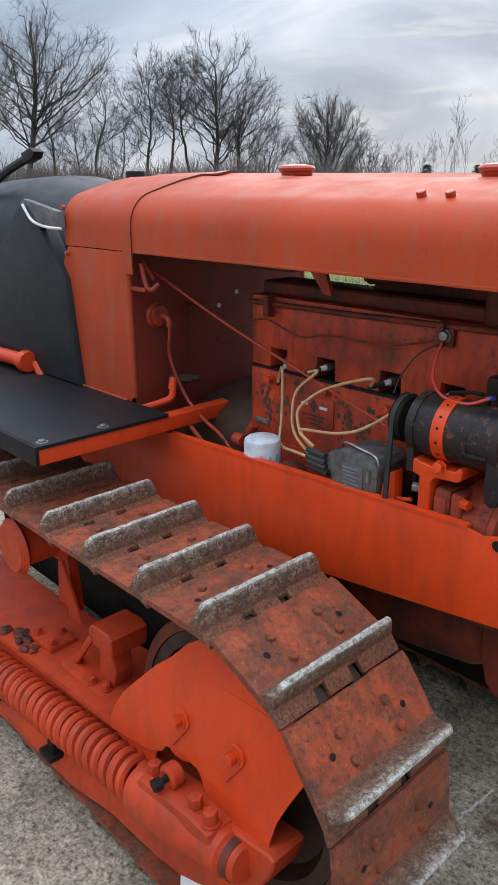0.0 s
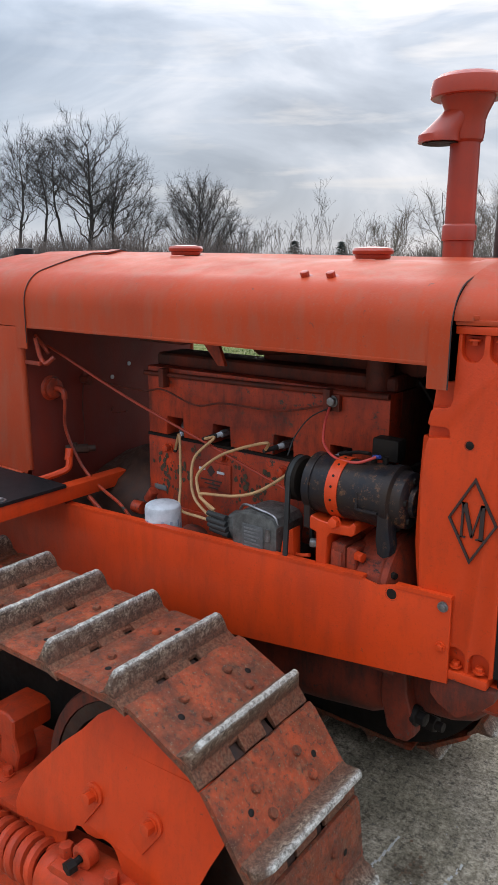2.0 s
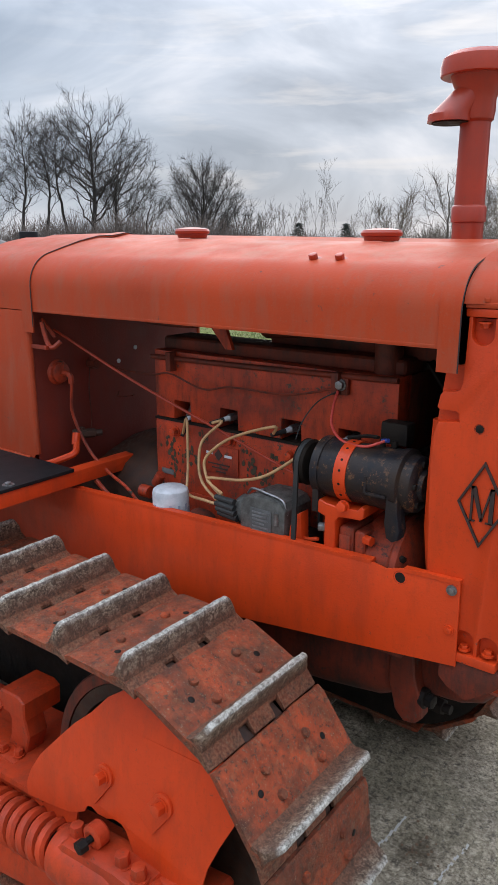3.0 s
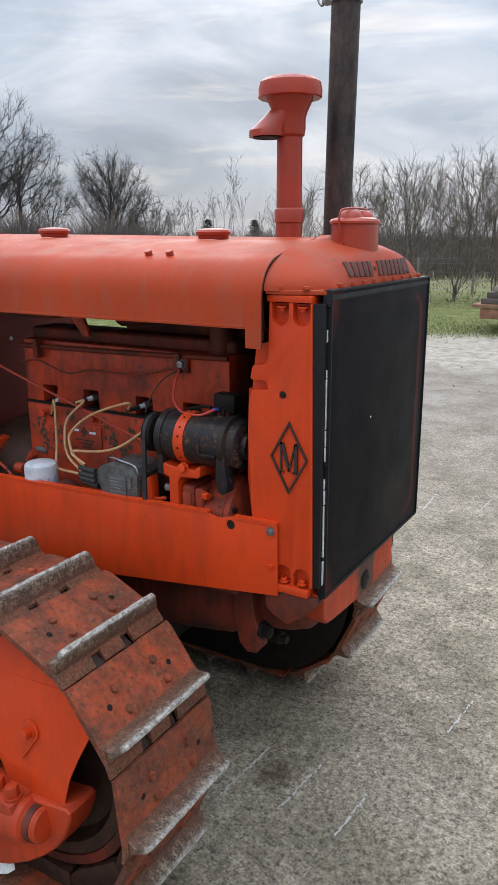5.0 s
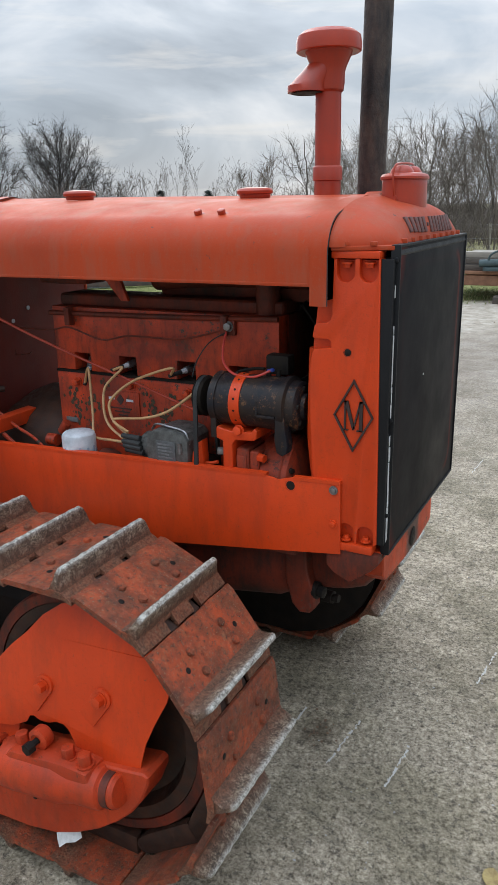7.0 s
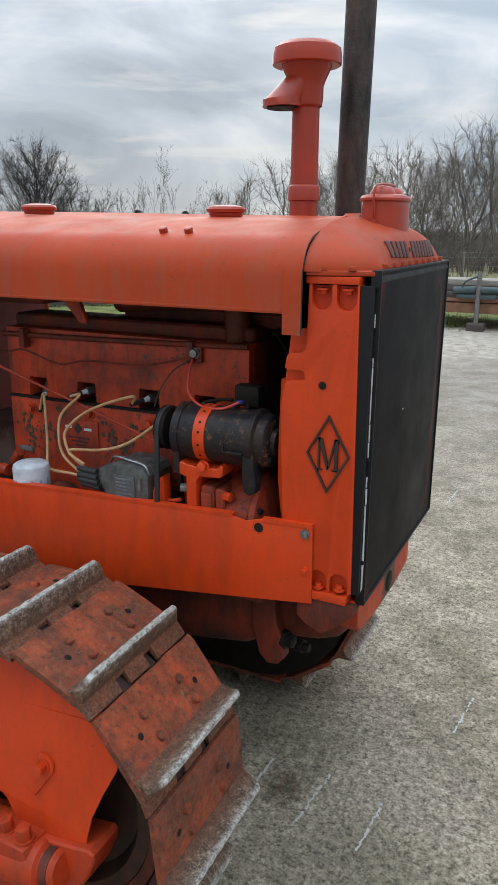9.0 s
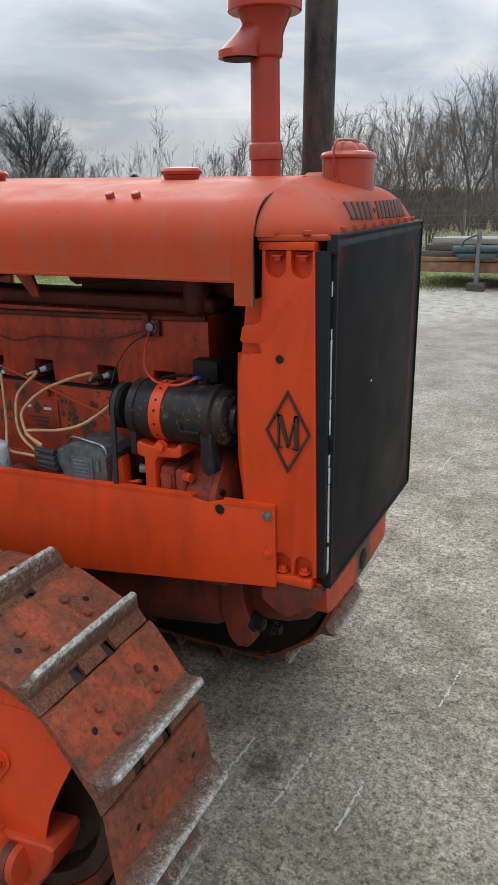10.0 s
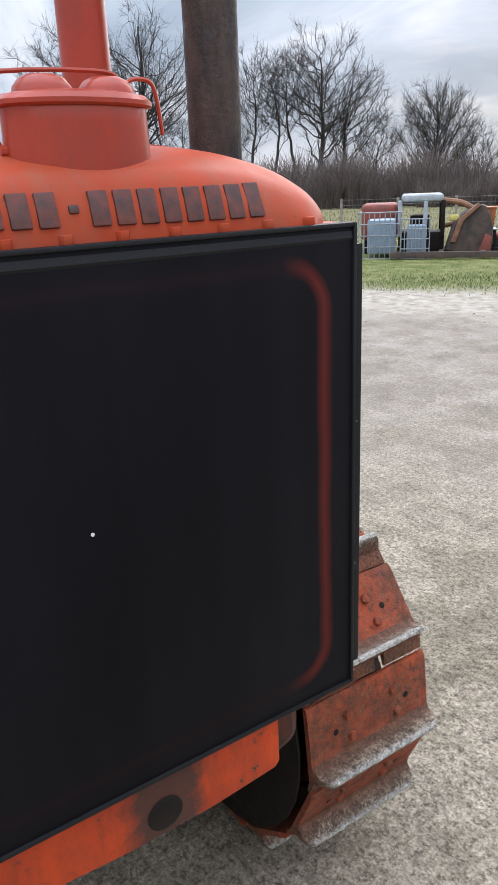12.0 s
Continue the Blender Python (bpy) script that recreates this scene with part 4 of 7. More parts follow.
# front cross beam and chassis underside
def beam_material():
    """Orange enamel, chipped, with a dark oil stain round the tow hole."""
    m = paint("chipped_orange_beam_paint", (0.58, 0.060, 0.010), (0.36, 0.040, 0.011), rough=(0.4, 0.65), chips=0.62, chip_colour=(0.045, 0.03, 0.025), grime=0.5, coat=0.0, gloss=0.32, patch=9, dirt_colour=(0.10, 0.028, 0.016))
    nt = m.node_tree
    b = [n for n in nt.nodes if n.type == "BSDF_PRINCIPLED"][0]
    old = b.inputs["Base Color"].links[0].from_socket
    c = nt.nodes.new("ShaderNodeTexCoord")
    sep = nt.nodes.new("ShaderNodeSeparateXYZ")
    nt.links.new(c.outputs["Object"], sep.inputs[0])
    dist = calc(nt, "ABSOLUTE", calc(nt, "ADD", sep.outputs[1], 0.008))
    edge = calc(nt, "ADD", calc(nt, "MULTIPLY", dist, 9.0), calc(nt, "MULTIPLY", tex(nt, 34, 6, 0.7), 0.5))
    nt.links.new(mix(nt, ramp(nt, edge, [(0.58, 0.92), (0.82, 0.0)]), old, (0.045, 0.026, 0.020)), b.inputs["Base Color"])
    return m


bm = bmesh.new()
prism(bm, [(-0.240, 0.728), (0.160, 0.728), (0.171, 0.716), (0.171, 0.646), (0.163, 0.637), (0.06, 0.629), (-0.06, 0.630), (-0.19, 0.640), (-0.222, 0.646), (-0.240, 0.664)], "x", -0.070, -0.020, 0.006, None, 0, 3)
beam = part("front_beam", bm, beam_material(), tractor, "chipped orange front cross beam with an oil-stained tow hole")
bm = bmesh.new()
lathe(bm, [(0, 0.0012), (0.019, 0.0012), (0.0225, 0.0005), (0.0245, -0.0005)], 28, Matrix.Translation((-0.0185, -0.010, 0.664)) @ Euler((0, radians(90), 0)).to_matrix().to_4x4())
part("tow_hole", bm, GREASE, beam, "dark oily tow hole")


def cast_section(x, half, top, bottom, n=20, p=0.45, lump=0.004):
    """A rounded casting outline across the tractor at x."""
    row = []
    mid, hz = (top + bottom) / 2, (top - bottom) / 2
    for i in range(n * 2):
        a = math.pi * i / n
        y = half * math.copysign(abs(math.cos(a)) ** p, math.cos(a))
        z = mid + hz * math.copysign(abs(math.sin(a)) ** p, math.sin(a))
        k = lump * noise.noise((x * 14, y * 14, z * 14))
        row.append((x, y + k, z + k))
    return row


bm = bmesh.new()
loft(bm, [cast_section(*q) for q in ((-0.235, 0.185, 0.73, 0.545), (-0.19, 0.195, 0.73, 0.556), (-0.15, 0.215, 0.73, 0.570), (-0.11, 0.236, 0.735, 0.590), (-0.07, 0.234, 0.735, 0.604), (-0.045, 0.220, 0.73, 0.632), (-0.028, 0.20, 0.72, 0.66))], closed=True, caps=True)
sump = part("front_support", bm, RUSTY, tractor, "oily cast front engine support")
for s in (-1, 1):
    bm = bmesh.new()
    loft(bm, [[(x, s * y, z) for x, z in ((-0.128, 0.742), (-0.012, 0.742), (-0.012, 0.722), (-0.03, 0.702), (-0.075, 0.668), (-0.11, 0.684), (-0.128, 0.70))] for y in (0.305, 0.235)], closed=True, caps=True)
    bmesh.ops.recalc_face_normals(bm, faces=bm.faces[:])
    bevel_sharp(bm, 0.005, 2, 25)
    part("mount_pad", bm, RUSTY, sump)
WORN_ORANGE = paint("grimy_worn_orange", (0.22, 0.030, 0.012), (0.09, 0.020, 0.011), rough=(0.5, 0.75), chips=0.62, grime=0.7, coat=0.0, gloss=0.3, patch=11, dirt_colour=(0.05, 0.02, 0.013))
for s in (-1, 1):
    bm = bmesh.new()
    prism(bm, [(-0.262, 0.70), (-0.212, 0.70), (-0.205, 0.62), (-0.188, 0.57), (-0.186, 0.535), (-0.20, 0.518), (-0.225, 0.515), (-0.245, 0.535), (-0.262, 0.60)], "y", s * 0.186, s * 0.224, 0.008, None, 0, 3)
    part("hanger_web", bm, WORN_ORANGE, sump, "rust-orange cast hanger web")
for s in (-1,):
    bm = bmesh.new()
    cyl(bm, (-0.215, s * 0.200, 0.573), (-0.183, s * 0.205, 0.573), 0.021, seg=18, bevel=0.003)
    bolt(bm, (-0.185, s * 0.205, 0.573), (1, -0.15, 0), 0.015, 0.014)
    part("hanger_bolt", bm, GREASE, sump)
    bm = bmesh.new()
    cyl(bm, (-0.215, s * 0.150, 0.535), (-0.165, s * 0.158, 0.536), 0.018, 0.017, seg=6, bevel=0.002)
    cyl(bm, (-0.17, s * 0.158, 0.536), (-0.150, s * 0.16, 0.537), 0.010, seg=12)
    part("pivot_nut", bm, GREASE, sump)
    bm = bmesh.new()
    cyl(bm, (-0.075, s * 0.232, 0.675), (-0.075, s * 0.232, 0.648), 0.011, seg=6, bevel=0.001)
    part("mount_bolt", bm, RUSTY, sump)
bm = bmesh.new()
loft(bm, [cast_section(*q) for q in ((-0.232, 0.19, 0.73, 0.54), (-0.30, 0.205, 0.72, 0.505), (-0.42, 0.215, 0.72, 0.49), (-0.60, 0.225, 0.71, 0.485), (-0.80, 0.235, 0.71, 0.47), (-1.05, 0.25, 0.72, 0.44), (-2.05, 0.26, 0.74, 0.42))], closed=True, caps=True)
part("sump_casting", bm, RUSTY, tractor, "oil-black cast sump")
# black block: main frame, widened to stand for the shaded underside
bm = bmesh.new()
box(bm, (-2.0, -0.385, 0.20), (-0.72, 0.345, 0.47), 0.05, seg=3)
cyl(bm, (-0.70, -0.45, 0.30), (-0.70, 0.45, 0.30), 0.05, seg=16)
part("cross_frame", bm, GREASE, tractor, "black block for the main frame and the underside shade between the tracks")

# platform and operator's place
bm = bmesh.new()
box(bm, (-1.125, -0.672, 0.866), (-1.085, 0.16, 0.902), 0.002)
part("platform_angle", bm, ORANGE, tractor, "orange angle iron under the platform edge")
bm = bmesh.new()
box(bm, (-2.3, -0.676, 0.903), (-1.080, -0.325, 0.912), 0.002)
box(bm, (-2.3, -0.682, 0.866), (-1.082, -0.675, 0.911), 0.002)
plat = part("platform_plate", bm, BLACKP, tractor, "black-painted steel foot platform")
for x, y in ((-1.10, -0.655), (-1.10, -0.50), (-1.45, -0.66)):
    bm = bmesh.new()
    bolt(bm, (x, y, 0.911), (0, 0, 1), 0.0085, 0.005, 0.014)
    part("platform_bolt", bm, STEEL, plat)
bm = bmesh.new()
rows = []
for x, rx, rz, zc in ((-2.45, 0.02, 0.02, 1.20), (-2.40, 0.26, 0.20, 1.20), (-2.2, 0.29, 0.27, 1.19), (-1.95, 0.29, 0.29, 1.18), (-1.75, 0.27, 0.26, 1.165), (-1.66, 0.24, 0.20, 1.15), (-1.63, 0.02, 0.02, 1.12)):
    rows.append([(x, -0.02 + rx * math.copysign(abs(math.cos(a)) ** 0.7, math.cos(a)), zc + rz * math.copysign(abs(math.sin(a)) ** 0.7, math.sin(a))) for a in [2 * math.pi * i / 36 for i in range(36)]])
loft(bm, rows, closed=True, caps=True)
seat = part("seat_back", bm, LEATHER, tractor, "big rounded black vinyl seat back")
bm = bmesh.new()
prism(bm, [(-1.70, 1.40), (-1.63, 1.37), (-1.50, 1.20), (-1.465, 0.913), (-2.3, 0.913), (-2.25, 1.0), (-1.90, 1.23)], "y", -0.35, -0.29, 0.015)
part("seat_side", bm, LEATHER, seat, "slanted black side cushion")
bm = bmesh.new()
prism(bm, [(-1.685, 1.405), (-1.50, 1.375), (-1.495, 1.335), (-1.60, 1.33)], "y", -0.345, -0.325, 0.004)
part("torn_flap", bm, GREYCLOTH, seat, "torn grey cushion flap")
bm = bmesh.new()
sweep(bm, [(-1.68, -0.35, 1.39), (-1.63, -0.352, 1.35), (-1.56, -0.35, 1.335), (-1.49, -0.345, 1.333)], 0.004, 6)
part("piping", bm, PAPER, seat, "white piping on the flap")
bm = bmesh.new()
sweep(bm, [(-2.12, -0.25, 1.42), (-1.94, -0.26, 1.478), (-1.76, -0.262, 1.522)], 0.013, 8)
prism(bm, [(-1.79, 1.500), (-1.735, 1.512), (-1.722, 1.530), (-1.745, 1.541), (-1.80, 1.527)], "y", -0.279, -0.245, 0.004)
part("control_lever", bm, BLACKP, tractor, "black control lever")
bm = bmesh.new()
sweep(bm, [(-2.0, -0.38, 0.94), (-1.80, -0.375, 0.945), (-1.72, -0.37, 0.945)], 0.022, 12)
lathe(bm, [(0, -0.02), (0.03, -0.018), (0.034, 0), (0.03, 0.018), (0, 0.022)], 16, Matrix.Translation((-1.715, -0.37, 0.945)) @ Euler((0, radians(90), 0)).to_matrix().to_4x4())
cyl(bm, (-1.70, -0.35, 0.94), (-1.66, -0.35, 0.90), 0.012, seg=10)
part("hand_rail", bm, ORANGE, tractor, "orange tube rail beside the seat")
bm = bmesh.new()
cyl(bm, (-1.66, 0.02, 1.445), (-1.66, 0.02, 1.480), 0.03, seg=14, bevel=0.004)
part("tank_cap", bm, BLACKP, tractor)

# ---- engine ----
engine = tractor
FY = -0.165
bm = bmesh.new()
box(bm, (-0.955, FY, 0.66), (-0.262, 0.165, 1.030), 0.008)
box(bm, (-0.945, FY - 0.006, 0.80), (-0.62, FY, 0.86), 0.003)
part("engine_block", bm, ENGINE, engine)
# head: bars round four open plug pockets
PX = [-0.863, -0.720, -0.548, -0.405]
bm = bmesh.new()
comb = [(-0.950, 1.036)]
for p in PX:
    comb += [(p - 0.027, 1.036), (p - 0.025, 1.082), (p + 0.025, 1.082), (p + 0.027, 1.036)]
comb += [(-0.300, 1.036), (-0.300, 1.200), (-0.950, 1.200)]
prism(bm, comb, "y", FY, -0.112, 0.003)
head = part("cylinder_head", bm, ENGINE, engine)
bm = bmesh.new()
box(bm, (-0.950, -0.1125, 1.036), (-0.300, 0.05, 1.199), 0.004)
box(bm, (-0.950, 0.05, 1.036), (-0.300, 0.165, 1.165), 0.004)
part("head_core", bm, RUSTY, head)
bm = bmesh.new()
box(bm, (-0.953, FY - 0.0015, 1.029), (-0.298, 0.16, 1.035))
part("head_gasket", bm, GREASE, engine)
bm = bmesh.new()
box(bm, (-0.945, -0.14, 1.198), (-0.30, -0.04, 1.231), 0.012, seg=3)
part("valve_cover", bm, RUSTY, engine)
bm = bmesh.new()
sweep(bm, [(-0.955, -0.17, 1.183), (-0.60, -0.170, 1.188), (-0.300, -0.170, 1.196)], 0.0062, 12)
part("rail_pipe", bm, RUSTY, engine, "dark oily pipe along the head")
for x in (-0.885, -0.43):
    bm = bmesh.new()
    box(bm, (x - 0.008, -0.188, 1.155), (x + 0.008, -0.166, 1.200), 0.002)
    part("pipe_bracket", bm, RUSTY, engine)
bm = bmesh.new()
sweep(bm, [(-0.665, -0.09, 1.278), (-0.5, -0.09, 1.29), (-0.24, -0.08, 1.29)], 0.038, 12)
cyl(bm, (-0.345, -0.125, 1.20), (-0.345, -0.125, 1.30), 0.028, seg=20)
box(bm, (-0.665, -0.085, 1.222), (-0.255, 0.06, 1.305), 0.015)
box(bm, (-0.99, -0.16, 1.255), (-0.835, -0.06, 1.30), 0.012)
part("manifold", bm, RUSTY, engine)
bm = bmesh.new()
prism(bm, [(-0.745, 1.275), (-0.70, 1.275), (-0.68, 1.225), (-0.70, 1.225)], "y", -0.20, -0.19, 0.001)
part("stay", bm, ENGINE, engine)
bm = bmesh.new()
box(bm, (-0.433, -0.178, 1.155), (-0.405, -0.166, 1.190), 0.003)
part("clip_plate", bm, RUSTY, engine)
bm = bmesh.new()
bolt(bm, (-0.420, -0.178, 1.176), (0, -1, 0), 0.0095, 0.008, 0.012)
part("clip_bolt", bm, STEEL, engine)

# spark plugs with their leads into the magneto
plug_targets = [(-0.600, -0.285, 0.882), (-0.604, -0.287, 0.892), (-0.608, -0.285, 0.902), (-0.612, -0.280, 0.914)]
paths = [
    [(-0.858, -0.172, 1.048), (-0.827, -0.19, 1.050), (-0.816, -0.20, 0.99), (-0.806, -0.212, 0.935), (-0.792, -0.232, 0.896), (-0.770, -0.244, 0.886), (-0.70, -0.265, 0.894), (-0.645, -0.28, 0.898)],
    [(-0.735, -0.20, 1.052), (-0.708, -0.205, 1.062), (-0.748, -0.225, 1.016), (-0.742, -0.245, 0.965), (-0.722, -0.256, 0.930), (-0.680, -0.266, 0.908), (-0.645, -0.278, 0.902)],
    [(-0.572, -0.205, 1.058), (-0.56, -0.212, 1.075), (-0.656, -0.235, 1.040), (-0.714, -0.25, 0.992), (-0.712, -0.258, 0.958), (-0.690, -0.264, 0.934), (-0.650, -0.272, 0.915)],
    [(-0.425, -0.205, 1.062), (-0.425, -0.218, 1.074), (-0.467, -0.24, 1.040), (-0.515, -0.252, 1.002), (-0.556, -0.26, 0.977), (-0.61, -0.265, 0.961), (-0.684, -0.27, 0.953), (-0.694, -0.272, 0.947), (-0.680, -0.274, 0.938), (-0.650, -0.275, 0.925)],
]
for x, path in zip(PX, paths):
    bm = bmesh.new()
    d = Vector((-0.016, -0.052, -0.006)) if x > -0.8 else Vector((0.004, -0.02, -0.022))
    a = Vector((x, -0.125, 1.062))
    n = d.normalized()
    cyl(bm, a, a + n * 0.03, 0.0095, seg=6)
    plug = part("spark_plug", bm, STEEL, engine, "steel spark plug in a head pocket")
    bm = bmesh.new()
    cyl(bm, a + n * 0.03, a + n * 0.055, 0.0062, 0.005, seg=14)
    part("insulator", bm, WHITEP, plug)
    bm = bmesh.new()
    cyl(bm, a + n * 0.045, a + n * 0.082, 0.0058, 0.0046, seg=12)
    part("terminal", bm, RUBBER, plug)
    bm = bmesh.new()
    sweep(bm, [tuple(a + n * 0.078)] + path[1:], 0.0034, 8, 7)
    part("ignition_lead", bm, CREAM, engine, "cream braided ignition lead")

# magneto
MAGNETO = simple("grimy_grey_alloy", (0.12, 0.12, 0.112), (0.045, 0.042, 0.038), 45, (0.45, 0.7), 0.2, 0.35)
bm = bmesh.new()
prism(bm, [(-0.582, 0.845), (-0.582, 0.925), (-0.575, 0.940), (-0.55, 0.950), (-0.505, 0.951), (-0.478, 0.944), (-0.468, 0.93), (-0.468, 0.845)], "y", -0.300, -0.200, 0.008)
magneto = part("magneto", bm, MAGNETO, engine, "grey cast magneto with data plate")
bm = bmesh.new()
lathe(bm, [(0, 0.045), (0.022, 0.042), (0.032, 0.03), (0.036, 0.0), (0.036, -0.01)], 24, Matrix.Translation((-0.582, -0.25, 0.893)) @ Euler((0, radians(-90), 0)).to_matrix().to_4x4())
part("distributor_cap", bm, MAGNETO, magneto)
bm = bmesh.new()
for t in plug_targets:
    p = Vector(t)
    cyl(bm, p + Vector((0.0, 0.0, 0.0)), p + Vector((-0.055, 0.004, 0.001)), 0.0075, 0.006, seg=10)
part("lead_boot", bm, RUBBER, magneto)
bm = bmesh.new()
box(bm, (-0.552, -0.3025, 0.862), (-0.500, -0.3005, 0.925), 0.001)
plate = part("data_plate", bm, simple("stamped_dark_plate", (0.10, 0.10, 0.10), (0.07, 0.07, 0.07), 40), magneto)
bm = bmesh.new()
for i in range(7):
    z = 0.917 - 0.0078 * i
    box(bm, (-0.547, -0.3035, z - 0.0018), (-0.547 + (0.042, 0.036, 0.04, 0.03, 0.041, 0.038, 0.025)[i], -0.3022, z + 0.0018))
part("stamped_line", bm, ALU, plate)
bm = bmesh.new()
sweep(bm, [(-0.590, -0.26, 0.936), (-0.565, -0.275, 0.955), (-0.52, -0.285, 0.955), (-0.48, -0.288, 0.948), (-0.47, -0.29, 0.92)], 0.003, 6)
bolt(bm, (-0.545, -0.27, 0.95), (0, 0, 1), 0.005, 0.004)
cyl(bm, (-0.487, -0.302, 0.90), (-0.487, -0.302, 0.925), 0.005, seg=8)
part("clamp_spring", bm, STEEL, magneto)
bm = bmesh.new()
prism(bm, [(-0.468, 0.84), (-0.462, 0.90), (-0.452, 0.925), (-0.436, 0.935), (-0.432, 0.84)], "y", -0.290, -0.262, 0.003)
part("magneto_bracket", bm, ORANGE, engine)

# oil filter
bm = bmesh.new()
lathe(bm, [(0, 0.80), (0.040, 0.80), (0.0422, 0.804), (0.0422, 0.893), (0.040, 0.900), (0.035, 0.904), (0.02, 0.906), (0, 0.9065)], 40, Matrix.Translation((-0.812, -0.266, 0)))
filt = part("oil_filter", bm, WHITEP, engine, "dusty white spin-on oil filter")
bm = bmesh.new()
for i in range(26):
    a = 2 * math.pi * i / 26
    box(bm, (-0.0030, -0.0004, 0.0), (0.0030, 0.0012, random.uniform(0.006, 0.02)), 0, Matrix.Translation((-0.812 + 0.0423 * math.sin(a), -0.266 - 0.0423 * math.cos(a), 0.862 - random.uniform(0, 0.02))) @ Euler((0, 0, a)).to_matrix().to_4x4())
part("filter_print", bm, simple("grey_blue_print", (0.25, 0.30, 0.40), (0.35, 0.38, 0.44), 40), filt)

SPECKLED = paint("rust_speckled_orange", (0.44, 0.050, 0.016), (0.17, 0.032, 0.016), rough=(0.5, 0.75), chips=0.60, chip_colour=(0.035, 0.025, 0.02), grime=0.7, coat=0.0, gloss=0.3, patch=14, dirt_colour=(0.06, 0.028, 0.02), relief=0.35)
# generator with band, pulley and belt
GY, GZ, GR = -0.255, 1.031, 0.057
bm = bmesh.new()
M_G = Matrix.Translation((0, GY, GZ)) @ Euler((0, radians(90), 0)).to_matrix().to_4x4()
lathe(bm, [(0, -0.412), (0.046, -0.411), (0.054, -0.406), (GR, -0.400), (GR, -0.232), (0.054, -0.226), (0.052, -0.205), (0.046, -0.200), (0.030, -0.198), (0.028, -0.190), (0, -0.189)], 44, M_G)
gen = part("generator", bm, DARKBLUE, engine, "black cylindrical generator with rust showing through")
bm = bmesh.new()
lathe(bm, [(GR, -0.352), (GR + 0.0022, -0.352), (GR + 0.0022, -0.327), (GR, -0.327)], 44, M_G)
for a in (95, 120, 145, 165, 190, 215):
    p = Vector((-0.3395, GY + 0.0590 * math.cos(radians(a)), GZ + 0.0590 * math.sin(radians(a))))
    cyl(bm, p, p + Vector((0, math.cos(radians(a)), math.sin(radians(a)))) * 0.001, 0.0026, seg=8, mat=1)
band = part("generator_band", bm, [ORANGE, GREASE], gen, "orange perforated clamp band")
bm = bmesh.new()
bolt(bm, (-0.336, -0.296, 0.972), (0, -1, 0.15), 0.0105, 0.010, 0.013)
part("band_bolt", bm, ORANGE, gen)
bm = bmesh.new()
lathe(bm, [(GR, -0.275), (GR + 0.001, -0.275), (GR + 0.001, -0.240), (GR, -0.240)], 44, M_G)
lathe(bm, [(GR - 0.002, -0.240), (GR + 0.004, -0.239), (GR + 0.005, -0.226), (GR - 0.003, -0.222)], 44, M_G)
prism(bm, [(-0.243, 1.02), (-0.222, 1.02), (-0.219, 0.985), (-0.214, 0.955), (-0.217, 0.938), (-0.228, 0.932), (-0.240, 0.938), (-0.245, 0.965)], "y", -0.312, -0.282, 0.004)
box(bm, (-0.283, -0.3165, 1.012), (-0.243, -0.309, 1.017), 0.001)
cyl(bm, (-0.285, -0.3145, 1.015), (-0.285, -0.3105, 1.045), 0.0025, seg=6)
part("end_frame", bm, DARKBLUE, gen)
for ang in (100, 170, 230):
    bm = bmesh.new()
    p = Vector((-0.198, GY + 0.040 * math.cos(radians(ang)), GZ + 0.040 * math.sin(radians(ang))))
    bolt(bm, p - Vector((0.012, 0, 0)), (1, 0, 0), 0.006, 0.012)
    part("through_bolt", bm, GREASE, gen)
bm = bmesh.new()
lathe(bm, [(GR - 0.002, -0.404), (GR + 0.002, -0.404), (GR + 0.002, -0.388), (GR - 0.002, -0.388)], 44, M_G)
prism(bm, [(-0.404, 1.00), (-0.390, 1.00), (-0.390, 0.950), (-0.404, 0.950)], "y", -0.302, -0.262, 0.003)
part("drive_frame", bm, DARKBLUE, gen)
bm = bmesh.new()
sweep(bm, [(-0.37, -0.23, 1.086), (-0.33, -0.23, 1.096), (-0.30, -0.24, 1.10)], 0.004, 6)
box(bm, (-0.305, -0.225, 1.085), (-0.250, -0.19, 1.128), 0.006)
cyl(bm, (-0.285, -0.25, 1.084), (-0.285, -0.25, 1.104), 0.006, seg=8)
cyl(bm, (-0.262, -0.25, 1.084), (-0.262, -0.25, 1.102), 0.006, seg=8)
part("regulator", bm, GREASE, gen, "dark cut-out box on the generator")
bm = bmesh.new()
cyl(bm, (-0.283, -0.258, 1.100), (-0.268, -0.262, 1.104), 0.004, seg=8)
part("cable_end", bm, BLUEPL, gen, "blue crimped cable end")
bm = bmesh.new()
lathe(bm, [(0, -0.455), (0.041, -0.454), (0.046, -0.450), (0.037, -0.443), (0.046, -0.436), (0.041, -0.431), (0.014, -0.428), (0.014, -0.410), (0, -0.409)], 36, M_G)
part("pulley", bm, GREASE, engine)
bm = bmesh.new()
lathe(bm, [(0, -0.452), (0.050, -0.452), (0.055, -0.449), (0.046, -0.443), (0.055, -0.437), (0.05, -0.434), (0, -0.434)], 36, Matrix.Translation((0, -0.255, 0.835)) @ Euler((0, radians(90), 0)).to_matrix().to_4x4())
part("pulley", bm, GREASE, engine)
bm = bmesh.new()
ring = arc(GY, GZ, 0.045, 0, 180, 14) + arc(-0.255, 0.835, 0.054, 180, 360, 14)
ring_in = arc(GY, GZ, 0.037, 0, 180, 14) + arc(-0.255, 0.835, 0.046, 180, 360, 14)
loft(bm, [[(-0.448, *a), (-0.438, *a), (-0.440, *b), (-0.446, *b)] for a, b in zip(ring + ring[:1], ring_in + ring_in[:1])], closed=True)
